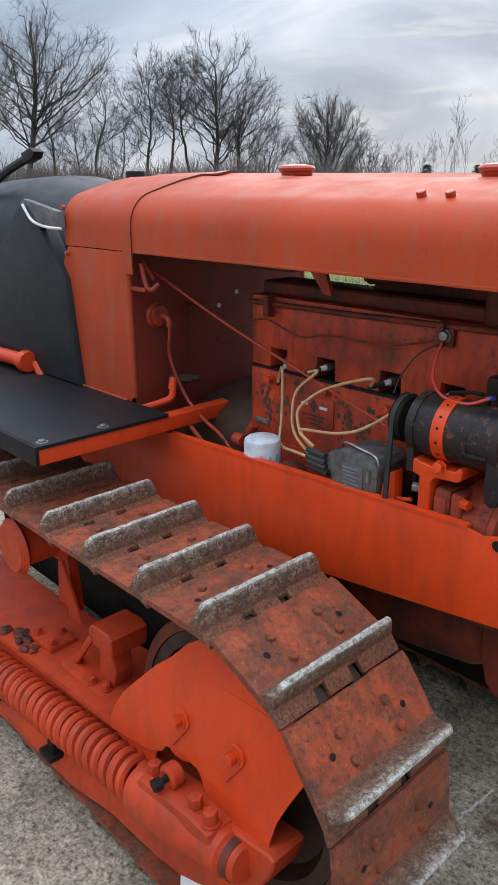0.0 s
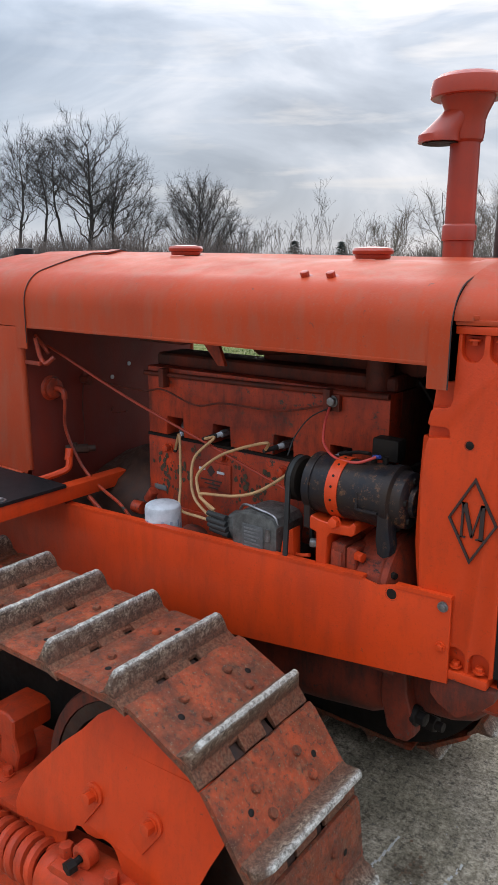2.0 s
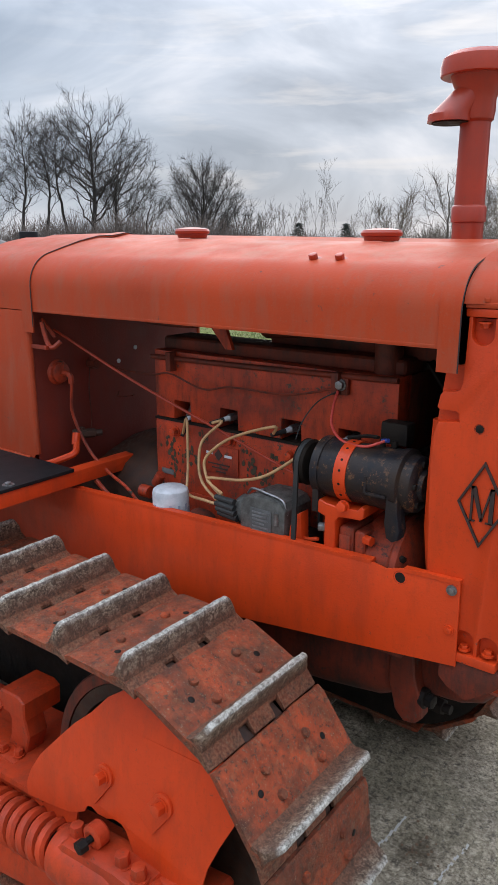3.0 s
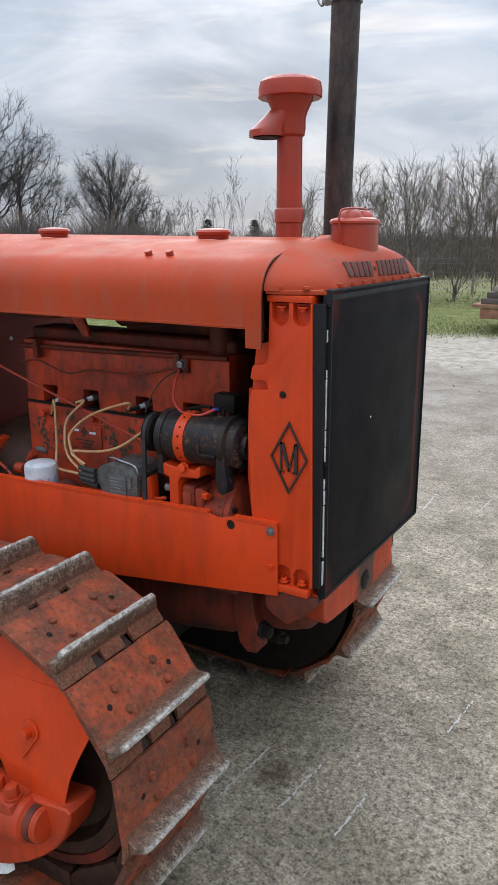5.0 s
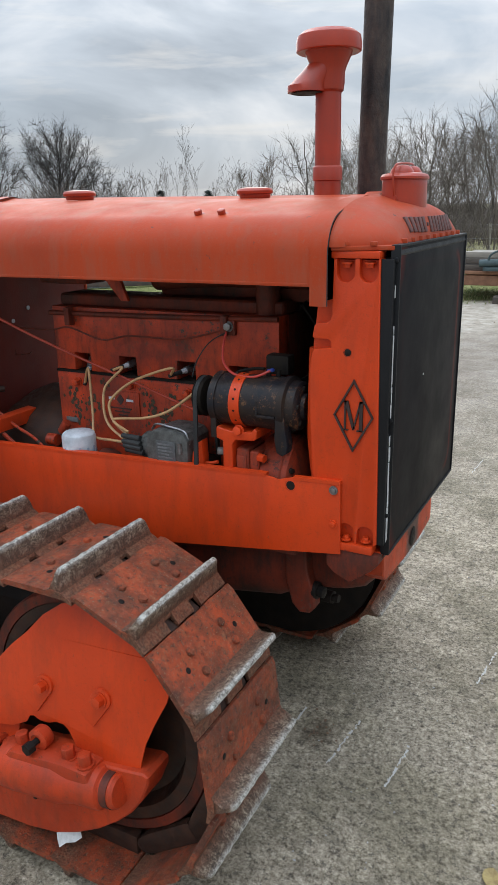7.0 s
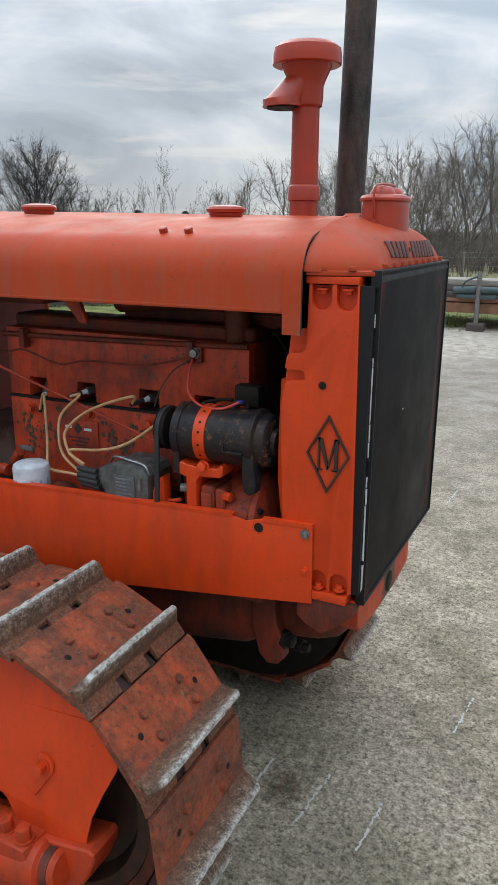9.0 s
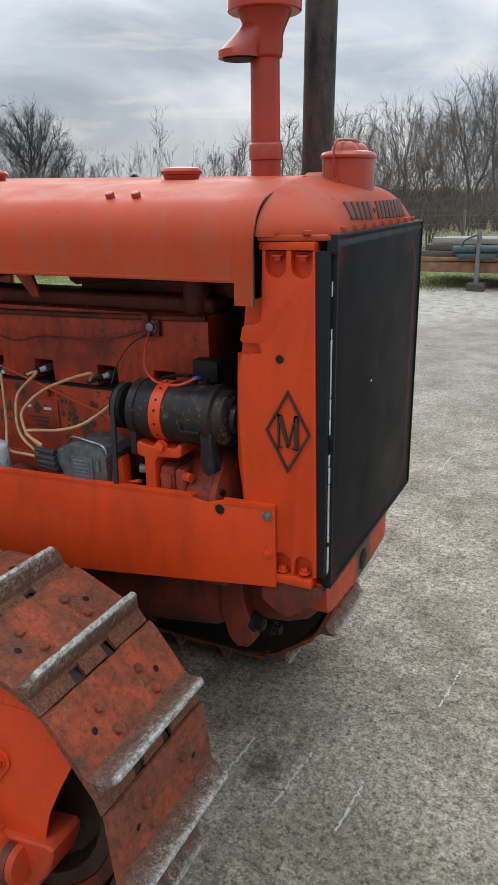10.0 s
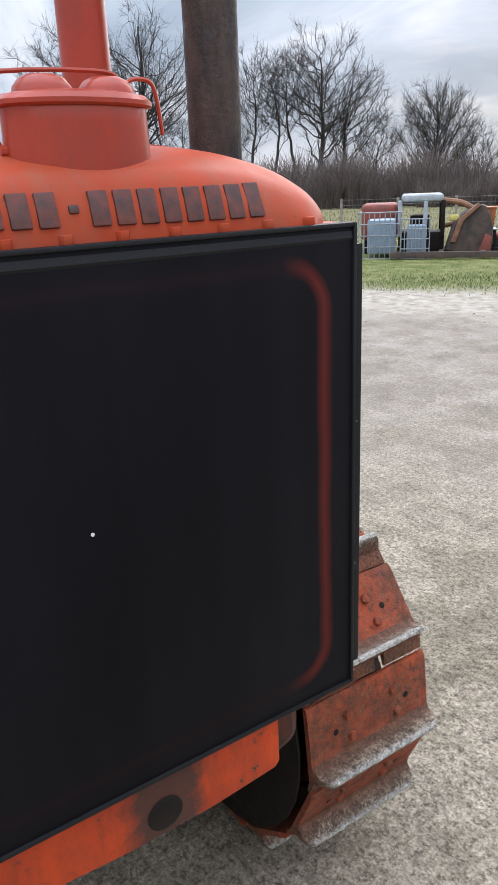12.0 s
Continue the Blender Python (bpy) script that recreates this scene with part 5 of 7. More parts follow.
part("fan_belt", bm, RUBBER, engine, "black rubber V-belt")

# generator bracket, pump box, timing case
bm = bmesh.new()
prism(bm, [(-0.376, 0.825), (-0.376, 0.945), (-0.392, 0.950), (-0.394, 0.972), (-0.388, 0.977), (-0.372, 0.972), (-0.35, 0.970), (-0.306, 0.972), (-0.297, 0.981), (-0.291, 0.976), (-0.293, 0.958), (-0.300, 0.953), (-0.344, 0.950), (-0.352, 0.940), (-0.352, 0.825)], "y", -0.300, -0.215, 0.004, None, 0, 3)
part("generator_bracket", bm, ORANGE, engine, "bright orange generator bracket")
bm = bmesh.new()
box(bm, (-0.350, -0.290, 0.84), (-0.318, -0.20, 0.930), 0.010, seg=3)
box(bm, (-0.317, -0.288, 0.84), (-0.294, -0.20, 0.926), 0.008, seg=3)
box(bm, (-0.346, -0.294, 0.872), (-0.322, -0.288, 0.915), 0.003)
part("pump_box", bm, SPECKLED, engine, "bolted pump box in chipped orange")
for x, z in ((-0.296, 0.912), (-0.296, 0.868)):
    bm = bmesh.new()
    bolt(bm, (x, -0.282, z), (1, -0.25, 0), 0.010, 0.014)
    part("pump_bolt", bm, ORANGE, engine)
bm = bmesh.new()
bolt(bm, (-0.376, -0.280, 0.915), (-1, -0.3, 0), 0.010, 0.018)
part("bracket_bolt", bm, STEEL, engine)
bm = bmesh.new()
lathe(bm, [(0, 0), (0.100, 0), (0.104, 0.012), (0.102, 0.06), (0.106, 0.066), (0.106, 0.078), (0.096, 0.085), (0.06, 0.098), (0, 0.105)], 40, Matrix.Translation((-0.308, -0.190, 0.838)) @ Euler((0, radians(90), 0)).to_matrix().to_4x4())
part("timing_case", bm, SPECKLED, engine, "rust-speckled orange timing case")
for k in range(3):
    bm = bmesh.new()
    bolt(bm, (-0.228, -0.270 + 0.022 * k, 0.888 - 0.03 * k), (1, -0.5, 0), 0.007, 0.008)
    part("case_bolt", bm, GREASE, engine)
# fan behind the radiator
bm = bmesh.new()
cyl(bm, (-0.195, 0, 1.07), (-0.165, 0, 1.07), 0.045, seg=20, bevel=0.005)
fan = part("fan", bm, GREASE, engine, "dark radiator fan")
for a in (20, 110, 200, 290):
    bm = bmesh.new()
    box(bm, (-0.003, 0.03, -0.045), (0.003, 0.20, 0.045), 0.001, Matrix.Translation((-0.178, 0, 1.07)) @ Euler((radians(a), 0, 0)).to_matrix().to_4x4() @ Euler((0, 0, radians(28))).to_matrix().to_4x4())
    part("fan_blade", bm, GREASE, fan)
bm = bmesh.new()
loft(bm, [[(-0.14, 0.235 * math.cos(a), 1.06 + 0.235 * math.sin(a)), (-0.175, 0.225 * math.cos(a), 1.06 + 0.225 * math.sin(a)), (-0.175, 0.221 * math.cos(a), 1.06 + 0.221 * math.sin(a)), (-0.14, 0.231 * math.cos(a), 1.06 + 0.231 * math.sin(a))] for a in [math.pi * (0.06 + 1.88 * i / 30) for i in range(31)]], closed=True, caps=True)
part("fan_shroud", bm, GREASE, engine)
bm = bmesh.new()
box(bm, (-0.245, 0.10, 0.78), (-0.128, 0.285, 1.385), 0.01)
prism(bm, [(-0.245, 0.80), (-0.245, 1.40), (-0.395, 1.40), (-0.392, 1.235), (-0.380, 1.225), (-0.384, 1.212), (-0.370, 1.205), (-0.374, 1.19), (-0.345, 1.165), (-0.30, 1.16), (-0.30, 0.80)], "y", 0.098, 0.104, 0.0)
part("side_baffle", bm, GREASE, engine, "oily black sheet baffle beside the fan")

# block plates, studs, flakes of bare iron
bm = bmesh.new()
box(bm, (-0.800, FY - 0.0035, 0.925), (-0.690, FY - 0.0005, 0.992), 0.0008)
nameplate = part("maker_plate", bm, ENGINE, engine, "painted-over maker's plate with a small dark diamond")
bm = bmesh.new()
prism(bm, [(-0.748, 0.984), (-0.736, 0.970), (-0.748, 0.956), (-0.760, 0.970)], "y", FY - 0.0048, FY - 0.003)
for x0, x1, z in ((-0.785, -0.766, 0.972), (-0.730, -0.708, 0.970)):
    box(bm, (x0, FY - 0.0046, z - 0.003), (x1, FY - 0.003, z + 0.003), mat=1)
for k in range(3):
    box(bm, (-0.78 + 0.012 * k, FY - 0.0046, 0.946 - 0.009 * k), (-0.715 - 0.006 * k, FY - 0.003, 0.949 - 0.009 * k))
part("plate_mark", bm, [EMB, WHITEP], nameplate)
bm = bmesh.new()
box(bm, (-0.935, FY - 0.003, 0.892), (-0.895, FY - 0.0005, 0.905), 0.0006)
part("serial_tag", bm, ALU, engine, "small bare serial tag")
for x, z in ((-0.885, 1.005), (-0.712, 1.010), (-0.545, 1.005), (-0.63, 0.90)):
    bm = bmesh.new()
    bolt(bm, (x, FY, z), (0, -1, 0), 0.010, 0.014, 0.013)
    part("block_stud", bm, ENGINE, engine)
flake = simple("bare_iron_under_flaked_paint", (0.030, 0.020, 0.013), (0.075, 0.055, 0.026), 90, (0.6, 0.9))
rnd = random.Random(11)
bm = bmesh.new()
for x, z, r, count in ((-0.897, 0.965, 0.030, 26), (-0.845, 0.955, 0.022, 18), (-0.885, 0.915, 0.020, 14), (-0.655, 0.955, 0.035, 26), (-0.610, 0.940, 0.028, 22), (-0.58, 0.985, 0.025, 14), (-0.80, 1.005, 0.018, 9)):
    for k in range(count):
        px, pz, pr = x + rnd.gauss(0, r * 0.5), z + rnd.gauss(0, r * 0.6), rnd.uniform(0.0018, 0.0065)
        lift = FY - 0.0006 - 0.00004 * k
        bm.faces.new([bm.verts.new((px + pr * rnd.uniform(0.5, 1.2) * math.cos(a), lift, pz + pr * 1.3 * rnd.uniform(0.5, 1.2) * math.sin(a))) for a in [2 * math.pi * i / 9 for i in range(9)]])
tagged(part("flaked_paint", bm, flake, engine, "dark iron where the paint has flaked"), kind="stuff")

# rods, lines and fittings in the bay
for name, pts, r, mat, lab in (
    ("throttle_rod", [(-1.225, -0.245, 1.235), (-0.98, -0.215, 1.128), (-0.70, -0.20, 1.035), (-0.47, -0.20, 0.965)], 0.0034, STACK, "long thin orange control rod"),
    ("oil_line", [(-1.232, -0.10, 1.14), (-1.10, -0.14, 1.133), (-0.95, -0.18, 1.140), (-0.88, -0.185, 1.150), (-0.78, -0.185, 1.125), (-0.70, -0.18, 1.138), (-0.55, -0.18, 1.140), (-0.43, -0.185, 1.168)], 0.0024, RUSTY, "thin copper oil line"),
    ("red_wire", [(-0.42, -0.19, 1.165), (-0.415, -0.215, 1.135), (-0.40, -0.24, 1.105), (-0.36, -0.265, 1.088), (-0.31, -0.272, 1.088), (-0.275, -0.262, 1.102)], 0.0028, REDWIRE, "red low-tension wire"),
    ("thin_wire", [(-0.42, -0.188, 1.165), (-0.46, -0.20, 1.14), (-0.485, -0.215, 1.10), (-0.488, -0.235, 1.065)], 0.0014, RUBBER, ""),
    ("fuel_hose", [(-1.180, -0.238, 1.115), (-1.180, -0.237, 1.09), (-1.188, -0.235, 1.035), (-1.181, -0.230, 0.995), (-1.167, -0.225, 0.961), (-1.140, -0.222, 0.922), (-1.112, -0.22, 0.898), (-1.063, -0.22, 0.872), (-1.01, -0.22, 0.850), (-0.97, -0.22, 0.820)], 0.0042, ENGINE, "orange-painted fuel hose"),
    ("drain_hose", [(-1.17, -0.24, 0.945), (-1.155, -0.26, 0.925), (-1.17, -0.285, 0.913), (-1.20, -0.305, 0.900), (-1.24, -0.315, 0.885)], 0.009, ORANGE, "orange drain pipe"),
    ("loose_wire", [(-1.23, -0.03, 1.04), (-1.20, -0.06, 1.035), (-1.17, -0.04, 1.037), (-1.15, -0.05, 1.045)], 0.0014, RUSTY, ""),
    ("hang_wire", [(-1.231, -0.13, 1.13), (-1.228, -0.14, 1.06), (-1.23, -0.135, 0.99), (-1.22, -0.15, 0.93)], 0.0014, RUSTY, ""),
    ("front_wire", [(-0.45, -0.27, 0.875), (-0.42, -0.285, 0.882), (-0.395, -0.29, 0.890)], 0.004, ORANGE, ""),
    ("floor_hose", [(-1.09, -0.25, 0.86), (-1.03, -0.25, 0.82), (-0.98, -0.25, 0.78)], 0.006, ENGINE, ""),
):
    bm = bmesh.new()
    sweep(bm, pts, r, 8, 6)
    part(name, bm, mat, engine, lab)
bm = bmesh.new()
lathe(bm, [(0, 0), (0.03, 0), (0.033, 0.004), (0.026, 0.008), (0.026, 0.02), (0.018, 0.024), (0, 0.024)], 26, Matrix.Translation((-1.232, -0.24, 1.125)) @ Euler((0, radians(90), 0)).to_matrix().to_4x4())
sweep(bm, [(-1.21, -0.24, 1.125), (-1.195, -0.238, 1.125), (-1.182, -0.237, 1.118), (-1.180, -0.237, 1.10)], 0.0075, 10)
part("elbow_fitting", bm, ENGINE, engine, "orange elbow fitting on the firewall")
bm = bmesh.new()
cyl(bm, (-1.232, -0.13, 1.135), (-1.20, -0.13, 1.135), 0.014, seg=6)
cyl(bm, (-1.22, -0.13, 1.12), (-1.22, -0.13, 1.155), 0.008, seg=10)
part("tee_fitting", bm, RUSTY, engine)
bm = bmesh.new()
cyl(bm, (-1.19, -0.235, 0.965), (-1.16, -0.185, 0.962), 0.013, seg=6, bevel=0.002)
cyl(bm, (-1.172, -0.205, 0.963), (-1.15, -0.17, 0.962), 0.009, seg=12)
cyl(bm, (-1.178, -0.215, 0.95), (-1.178, -0.215, 0.98), 0.008, seg=10)
part("fuel_tap", bm, OILY, engine, "oily dark fuel tap")
bm = bmesh.new()
cyl(bm, (-1.178, -0.232, 0.968), (-1.172, -0.242, 0.94), 0.011, seg=10)
part("tap_elbow", bm, ORANGE, engine)
bm = bmesh.new()
box(bm, (-1.232, -0.315, 1.195), (-1.17, -0.305, 1.205), 0.002)
sweep(bm, [(-1.20, -0.30, 1.26), (-1.185, -0.30, 1.215), (-1.165, -0.30, 1.20), (-1.15, -0.285, 1.215)], 0.006, 8)
sweep(bm, [(-1.225, -0.28, 1.265), (-1.19, -0.27, 1.22)], 0.005, 8)
part("hood_catch", bm, ENGINE, engine, "orange hood catch linkage")
bm = bmesh.new()
rows = []
for i, x in enumerate((-1.23, -1.18, -1.10, -1.02, -0.96, -0.93)):
    r = (0.12, 0.165, 0.185, 0.195, 0.195, 0.19)[i]
    rows.append([(x, 0.02 + 0.22 * math.cos(a), 0.765 + r * math.sin(a) + 0.022 * noise.noise((x * 14, a * 2.5, 0))) for a in [2 * math.pi * k / 28 for k in range(28)]])
loft(bm, rows, closed=True, caps=True)
part("clutch_housing", bm, OILY, engine, "oily clutch housing")
bm = bmesh.new()
cyl(bm, (-0.925, -0.20, 0.872), (-0.905, -0.20, 0.90), 0.013, seg=12, bevel=0.002)
cyl(bm, (-0.965, -0.21, 0.85), (-0.935, -0.21, 0.85), 0.016, seg=12)
part("drain_cock", bm, ENGINE, engine)
bm = bmesh.new()
box(bm, (-1.2, -0.30, 0.70), (-0.2, -0.17, 0.76), 0.01)
cyl(bm, (-0.74, -0.27, 0.78), (-0.71, -0.27, 0.86), 0.03, seg=16, bevel=0.004)
part("side_ledge", bm, RUSTY, engine)

# ---- tracks ----
CX, CZ, RS, PITCH, RX = -0.54, 0.395, 0.350, 0.172, -2.12
YC, HALF = 0.562, 0.150


def shoe_plate():
    bm = bmesh.new()
    b2 = bmesh.new()
    rows = []
    notch = ((-0.061, -0.034), (0.025, 0.051))
    cuts = sorted([-HALF + 2 * HALF * i / 16 for i in range(17)] + [e + d for pair in notch for e in pair for d in (-0.0004, 0.0004)])
    for v in cuts:
        j = 0.0012 * noise.noise((v * 20, 1, 0))
        end, low = (0.072, -0.004) if any(a < v < b for a, b in notch) else (0.094, -0.0125)
        rows.append([(-0.084 + j * 2, v, -0.012), (-0.084 + j * 2, v, -0.005), (-0.070, v, -0.0005 + j), (-0.02, v, 0.0 + j), (0.034, v, 0.0 + j), (0.044, v, 0.004), (0.066, v, 0.003), (end, v, low), (end, v, low - 0.007), (0.068, v, -0.012)])
    loft(b2, rows, closed=True, caps=True)
    merge(bm, b2)
    return bm


def grouser_bar():
    bm = bmesh.new()
    rows = []
    n = 34
    for i in range(n + 1):
        v = -HALF + 0.002 + (2 * HALF - 0.004) * i / n
        e = min(1.0, (HALF - abs(v)) / 0.020)
        h = 0.043 * (0.42 + 0.58 * math.sin(e * math.pi / 2)) + 0.0016 * noise.noise((v * 60, 3, 0)) + 0.001 * noise.noise((v * 160, 5, 0))
        j = 0.0014 * noise.noise((v * 45, 9, 0))
        rows.append([(0.033, v, 0.0008), (0.041, v, 0.0046), (0.0455 + j, v, 0.013), (0.0490 + j, v, h * 0.75), (0.0508 + j, v, h - 0.0015), (0.0560, v, h + 0.0004), (0.0615 + j, v, h - 0.002), (0.0635 + j, v, h * 0.7), (0.0660, v, 0.010), (0.0690, v, 0.0015)])
    loft(bm, rows, closed=True, caps=True)
    return bm


def shoe(m, s):
    """One shoe: pressed plate with its grouser, links, bolt heads and holes."""
    plate = part("track_shoe", shoe_plate(), SHOE, tractor, "worn rusty orange track shoe", m)
    part("grouser", grouser_bar(), GROUSER, plate, "scuffed bare steel grouser")
    head = None
    for u, v in ((-0.036, -0.058), (-0.036, 0.058), (0.012, -0.05), (0.012, 0.066)):
        if head is None:
            bm = bmesh.new()
            lathe(bm, [(0.0095, -0.001), (0.0095, 0.003), (0.0075, 0.0065), (0, 0.0075)], 10)
            head = part("bolt_head", bm, SHOE, plate, "", Matrix.Translation((u, v, 0)))
        else:
            again(head, Matrix.Translation((u, v, 0)), plate)
    # plate isn't pierced: black discs stand for the shaded holes
    hole = None
    for u, v in ((-0.012, -0.088), (-0.012, 0.092)):
        if hole is None:
            bm = bmesh.new()
            lathe(bm, [(0, 0.0012), (0.0050, 0.0012), (0.0064, 0.0006)], 12)
            hole = part("hole", bm, GREASE, plate, "", Matrix.Translation((u, v, 0)))
        else:
            again(hole, Matrix.Translation((u, v, 0)), plate)
    link = None
    for v in (-0.045, 0.035):
        if link is None:
            bm = bmesh.new()
            prism(bm, [(-0.075, -0.060), (-0.075, -0.0125), (0.066, -0.0125), (0.080, -0.016)] + arc(0.086, -0.036, 0.020, 70, -90, 6) + [(0.06, -0.060)], "y", -0.012, 0.012, 0.003)
            link = part("link", bm, OILY, plate, "oily track link", Matrix.Translation((0, v, 0)))
        else:
            again(link, Matrix.Translation((0, v, 0)), plate)
    return plate


def loop():
    """Centres and outward angles of the shoes round the loop."""
    out = [(CX + RS * math.cos(radians(a)), CZ + RS * math.sin(radians(a)), a) for a in (66, 36, 6, -24, -54)]
    out += [(-0.571 - PITCH * k, CZ + RS - 0.004 * math.sin(min(1, k / 8) * math.pi), 90) for k in range(10)]
    out += [(-0.520 - PITCH * k, CZ - RS, -90) for k in range(10)]
    out += [(RX - 0.012 + RS * math.cos(radians(a)), CZ + RS * math.sin(radians(a)), a) for a in (114, 144, 174, 204, 234, 258)]
    return out


FIRST_SHOE = []


def track(s):
    for x, z, a in loop():
        r = radians(a)
        m = Matrix(((math.sin(r), 0, math.cos(r), x), (0, 1, 0, s * YC), (-math.cos(r), 0, math.sin(r), z), (0, 0, 0, 1)))
        m = m @ Euler((random.uniform(-0.006, 0.006), random.uniform(-0.01, 0.01), random.uniform(-0.006, 0.006))).to_matrix().to_4x4()
        if not FIRST_SHOE:
            FIRST_SHOE.append(shoe(m, s))
            continue
        plate = again(FIRST_SHOE[0], m, tractor)
        for child in FIRST_SHOE[0].children:
            again(child, child.matrix_basis, plate)


def undercarriage(s):
    """Idler, rollers, frame rail, recoil spring and guard on one side; s is the side's sign."""
    root = tractor

    def B(bm, lo, hi, bev=0.0):
        return box(bm, (lo[0], min(s * lo[1], s * hi[1]), lo[2]), (hi[0], max(s * lo[1], s * hi[1]), hi[2]), bev)

    bm = bmesh.new()
    M = Matrix.Translation((CX, s * 0.565, CZ)) @ Euler((radians(90), 0, 0)).to_matrix().to_4x4()
    lathe(bm, [(0.05, -0.05), (0.06, -0.05), (0.10, -0.02), (0.22, -0.015), (0.235, -0.045), (0.262, -0.045), (0.268, -0.012), (0.285, -0.008), (0.285, 0.008), (0.268, 0.012), (0.262, 0.045), (0.235, 0.045), (0.22, 0.015), (0.10, 0.02), (0.06, 0.05), (0.05, 0.05), (0.05, -0.05)], 48, M)
    idler = part("idler_wheel", bm, OILY, root, "oily cast idler wheel")
    bm = bmesh.new()
    lathe(bm, [(0.264, -0.048), (0.286, -0.047), (0.290, -0.040), (0.290, 0.040), (0.286, 0.047), (0.264, 0.048), (0.264, -0.048)], 48, M)
    part("idler_rim", bm, RUSTY, idler, "worn rusty idler rim")
    bm = bmesh.new()
    M = Matrix.Translation((RX, s * 0.565, CZ)) @ Euler((radians(90), 0, 0)).to_matrix().to_4x4()
    lathe(bm, [(0.05, -0.07), (0.12, -0.06), (0.16, -0.02), (0.275, -0.015), (0.275, 0.015), (0.16, 0.02), (0.12, 0.06), (0.05, 0.07), (0.05, -0.07)], 24, M)
    part("sprocket", bm, RUSTY, root)
    bm = bmesh.new()
    lathe(bm, [(0, -0.07), (0.06, -0.07), (0.075, -0.055), (0.055, -0.04), (0.055, 0.04), (0.075, 0.055), (0.06, 0.07), (0, 0.07)], 28, Matrix.Translation((-1.30, s * 0.60, 0.585)) @ Euler((radians(90), 0, 0)).to_matrix().to_4x4())
    part("carrier_roller", bm, UNDER, root, "orange carrier roller under the track")
    bm = bmesh.new()
    prism(bm, [(-1.345, 0.36), (-1.255, 0.36), (-1.28, 0.56), (-1.32, 0.56)], "y", s * 0.53, s * 0.50, 0.006)
    prism(bm, [(-1.255, 0.36), (-1.19, 0.36), (-1.27, 0.52)], "y", s * 0.55, s * 0.54, 0.003)
    part("roller_post", bm, UNDER, root)
    roller = None
    for k in range(5):
        m = Matrix.Translation((-0.92 - 0.25 * k, s * 0.565, 0.165)) @ Euler((radians(90), 0, 0)).to_matrix().to_4x4()
        if roller is None:
            bm = bmesh.new()
            lathe(bm, [(0, -0.11), (0.03, -0.11), (0.04, -0.09), (0.085, -0.08), (0.085, -0.06), (0.07, -0.055), (0.07, 0.055), (0.085, 0.06), (0.085, 0.08), (0.04, 0.09), (0.03, 0.11), (0, 0.11)], 28)
            roller = part("track_roller", bm, RUSTY, root, "", m)
        else:
            again(roller, m, root)
    # frame rail: top plate, outer web rising gently to the front
    bm = bmesh.new()
    loft(bm, [[(x, s * 0.685, z), (x, s * 0.47, z + 0.012), (x, s * 0.47, z - 0.004), (x, s * 0.685, z - 0.014)] for x, z in ((-2.2, 0.275), (-1.45, 0.285), (-0.80, 0.345))], closed=True, caps=True)
    part("frame_top", bm, UNDER, root)
    bm = bmesh.new()
    loft(bm, [[(x, s * 0.665, z1), (x, s * 0.650, z1), (x, s * 0.650, z0), (x, s * (0.690 + 0.035 * flare), z0), (x, s * (0.692 + 0.038 * flare), z0 + 0.03), (x, s * 0.676, z0 + 0.11)] for x, z0, z1, flare in ((-2.2, 0.065, 0.275, 1), (-1.45, 0.075, 0.285, 1), (-1.0, 0.088, 0.32, 0.9), (-0.74, 0.106, 0.33, 0))], closed=True, caps=True)
    part("frame_web", bm, UNDER, root, "orange pressed frame web above the lower track")
    # cast bracket bolted on the rail
    bm = bmesh.new()
    B(bm, (-1.125, 0.570, 0.316), (-0.94, 0.655, 0.337), 0.008)
    prism(bm, [(-1.015, 0.334), (-0.948, 0.334), (-0.930, 0.385), (-0.940, 0.425), (-0.930, 0.475), (-0.955, 0.487), (-1.010, 0.482), (-1.018, 0.445), (-0.995, 0.41), (-1.0, 0.37)], "y", s * 0.618, s * 0.565, 0.009, None, 0, 3)
    prism(bm, [(-1.022, 0.430), (-0.928, 0.432), (-0.924, 0.478), (-0.945, 0.489), (-1.008, 0.485), (-1.022, 0.47)], "y", s * 0.628, s * 0.525, 0.010, None, 0, 3)
    prism(bm, [(-1.105, 0.335), (-1.088, 0.335), (-1.000, 0.445), (-1.012, 0.458)], "y", s * 0.632, s * 0.622, 0.003)
    br = part("guide_bracket", bm, UNDER, root, "cast orange guide bracket")
    for x, y in ((-1.095, 0.62), (-1.00, 0.64), (-0.955, 0.63)):
        bm = bmesh.new()
        bolt(bm, (x, s * y, 0.338), (0, 0, 1), 0.011, 0.013, 0.014)
        part("bracket_bolt", bm, UNDER, br)
    bm = bmesh.new()
    B(bm, (-1.30, 0.56, 0.308), (-1.20, 0.64, 0.326), 0.004)
    part("roller_foot", bm, UNDER, root)
    for x, y in ((-1.29, 0.625), (-1.215, 0.625), (-1.25, 0.58)):
        bm = bmesh.new()
        bolt(bm, (x, s * y, 0.326), (0, 0, 1), 0.011, 0.014, 0.015)
        part("foot_bolt", bm, UNDER, root)
    # clods of oily dirt on the rail
    bm = bmesh.new()
    for i in range(14):
        p = (-1.40 + 0.012 * i + random.uniform(-0.02, 0.02), s * (0.655 + random.uniform(-0.02, 0.02)), 0.297 + 0.001 * i)
        b2 = bmesh.new()
        bmesh.ops.create_icosphere(b2, subdivisions=2, radius=random.uniform(0.008, 0.019))
        for v in b2.verts:
            v.co *= 1 + 0.7 * noise.noise(v.co * 70 + Vector((i, 0, 0)))
            v.co.z *= 0.5
        merge(bm, b2, Matrix.Translation(p))
    part("dirt_clod", bm, RUSTY, root)
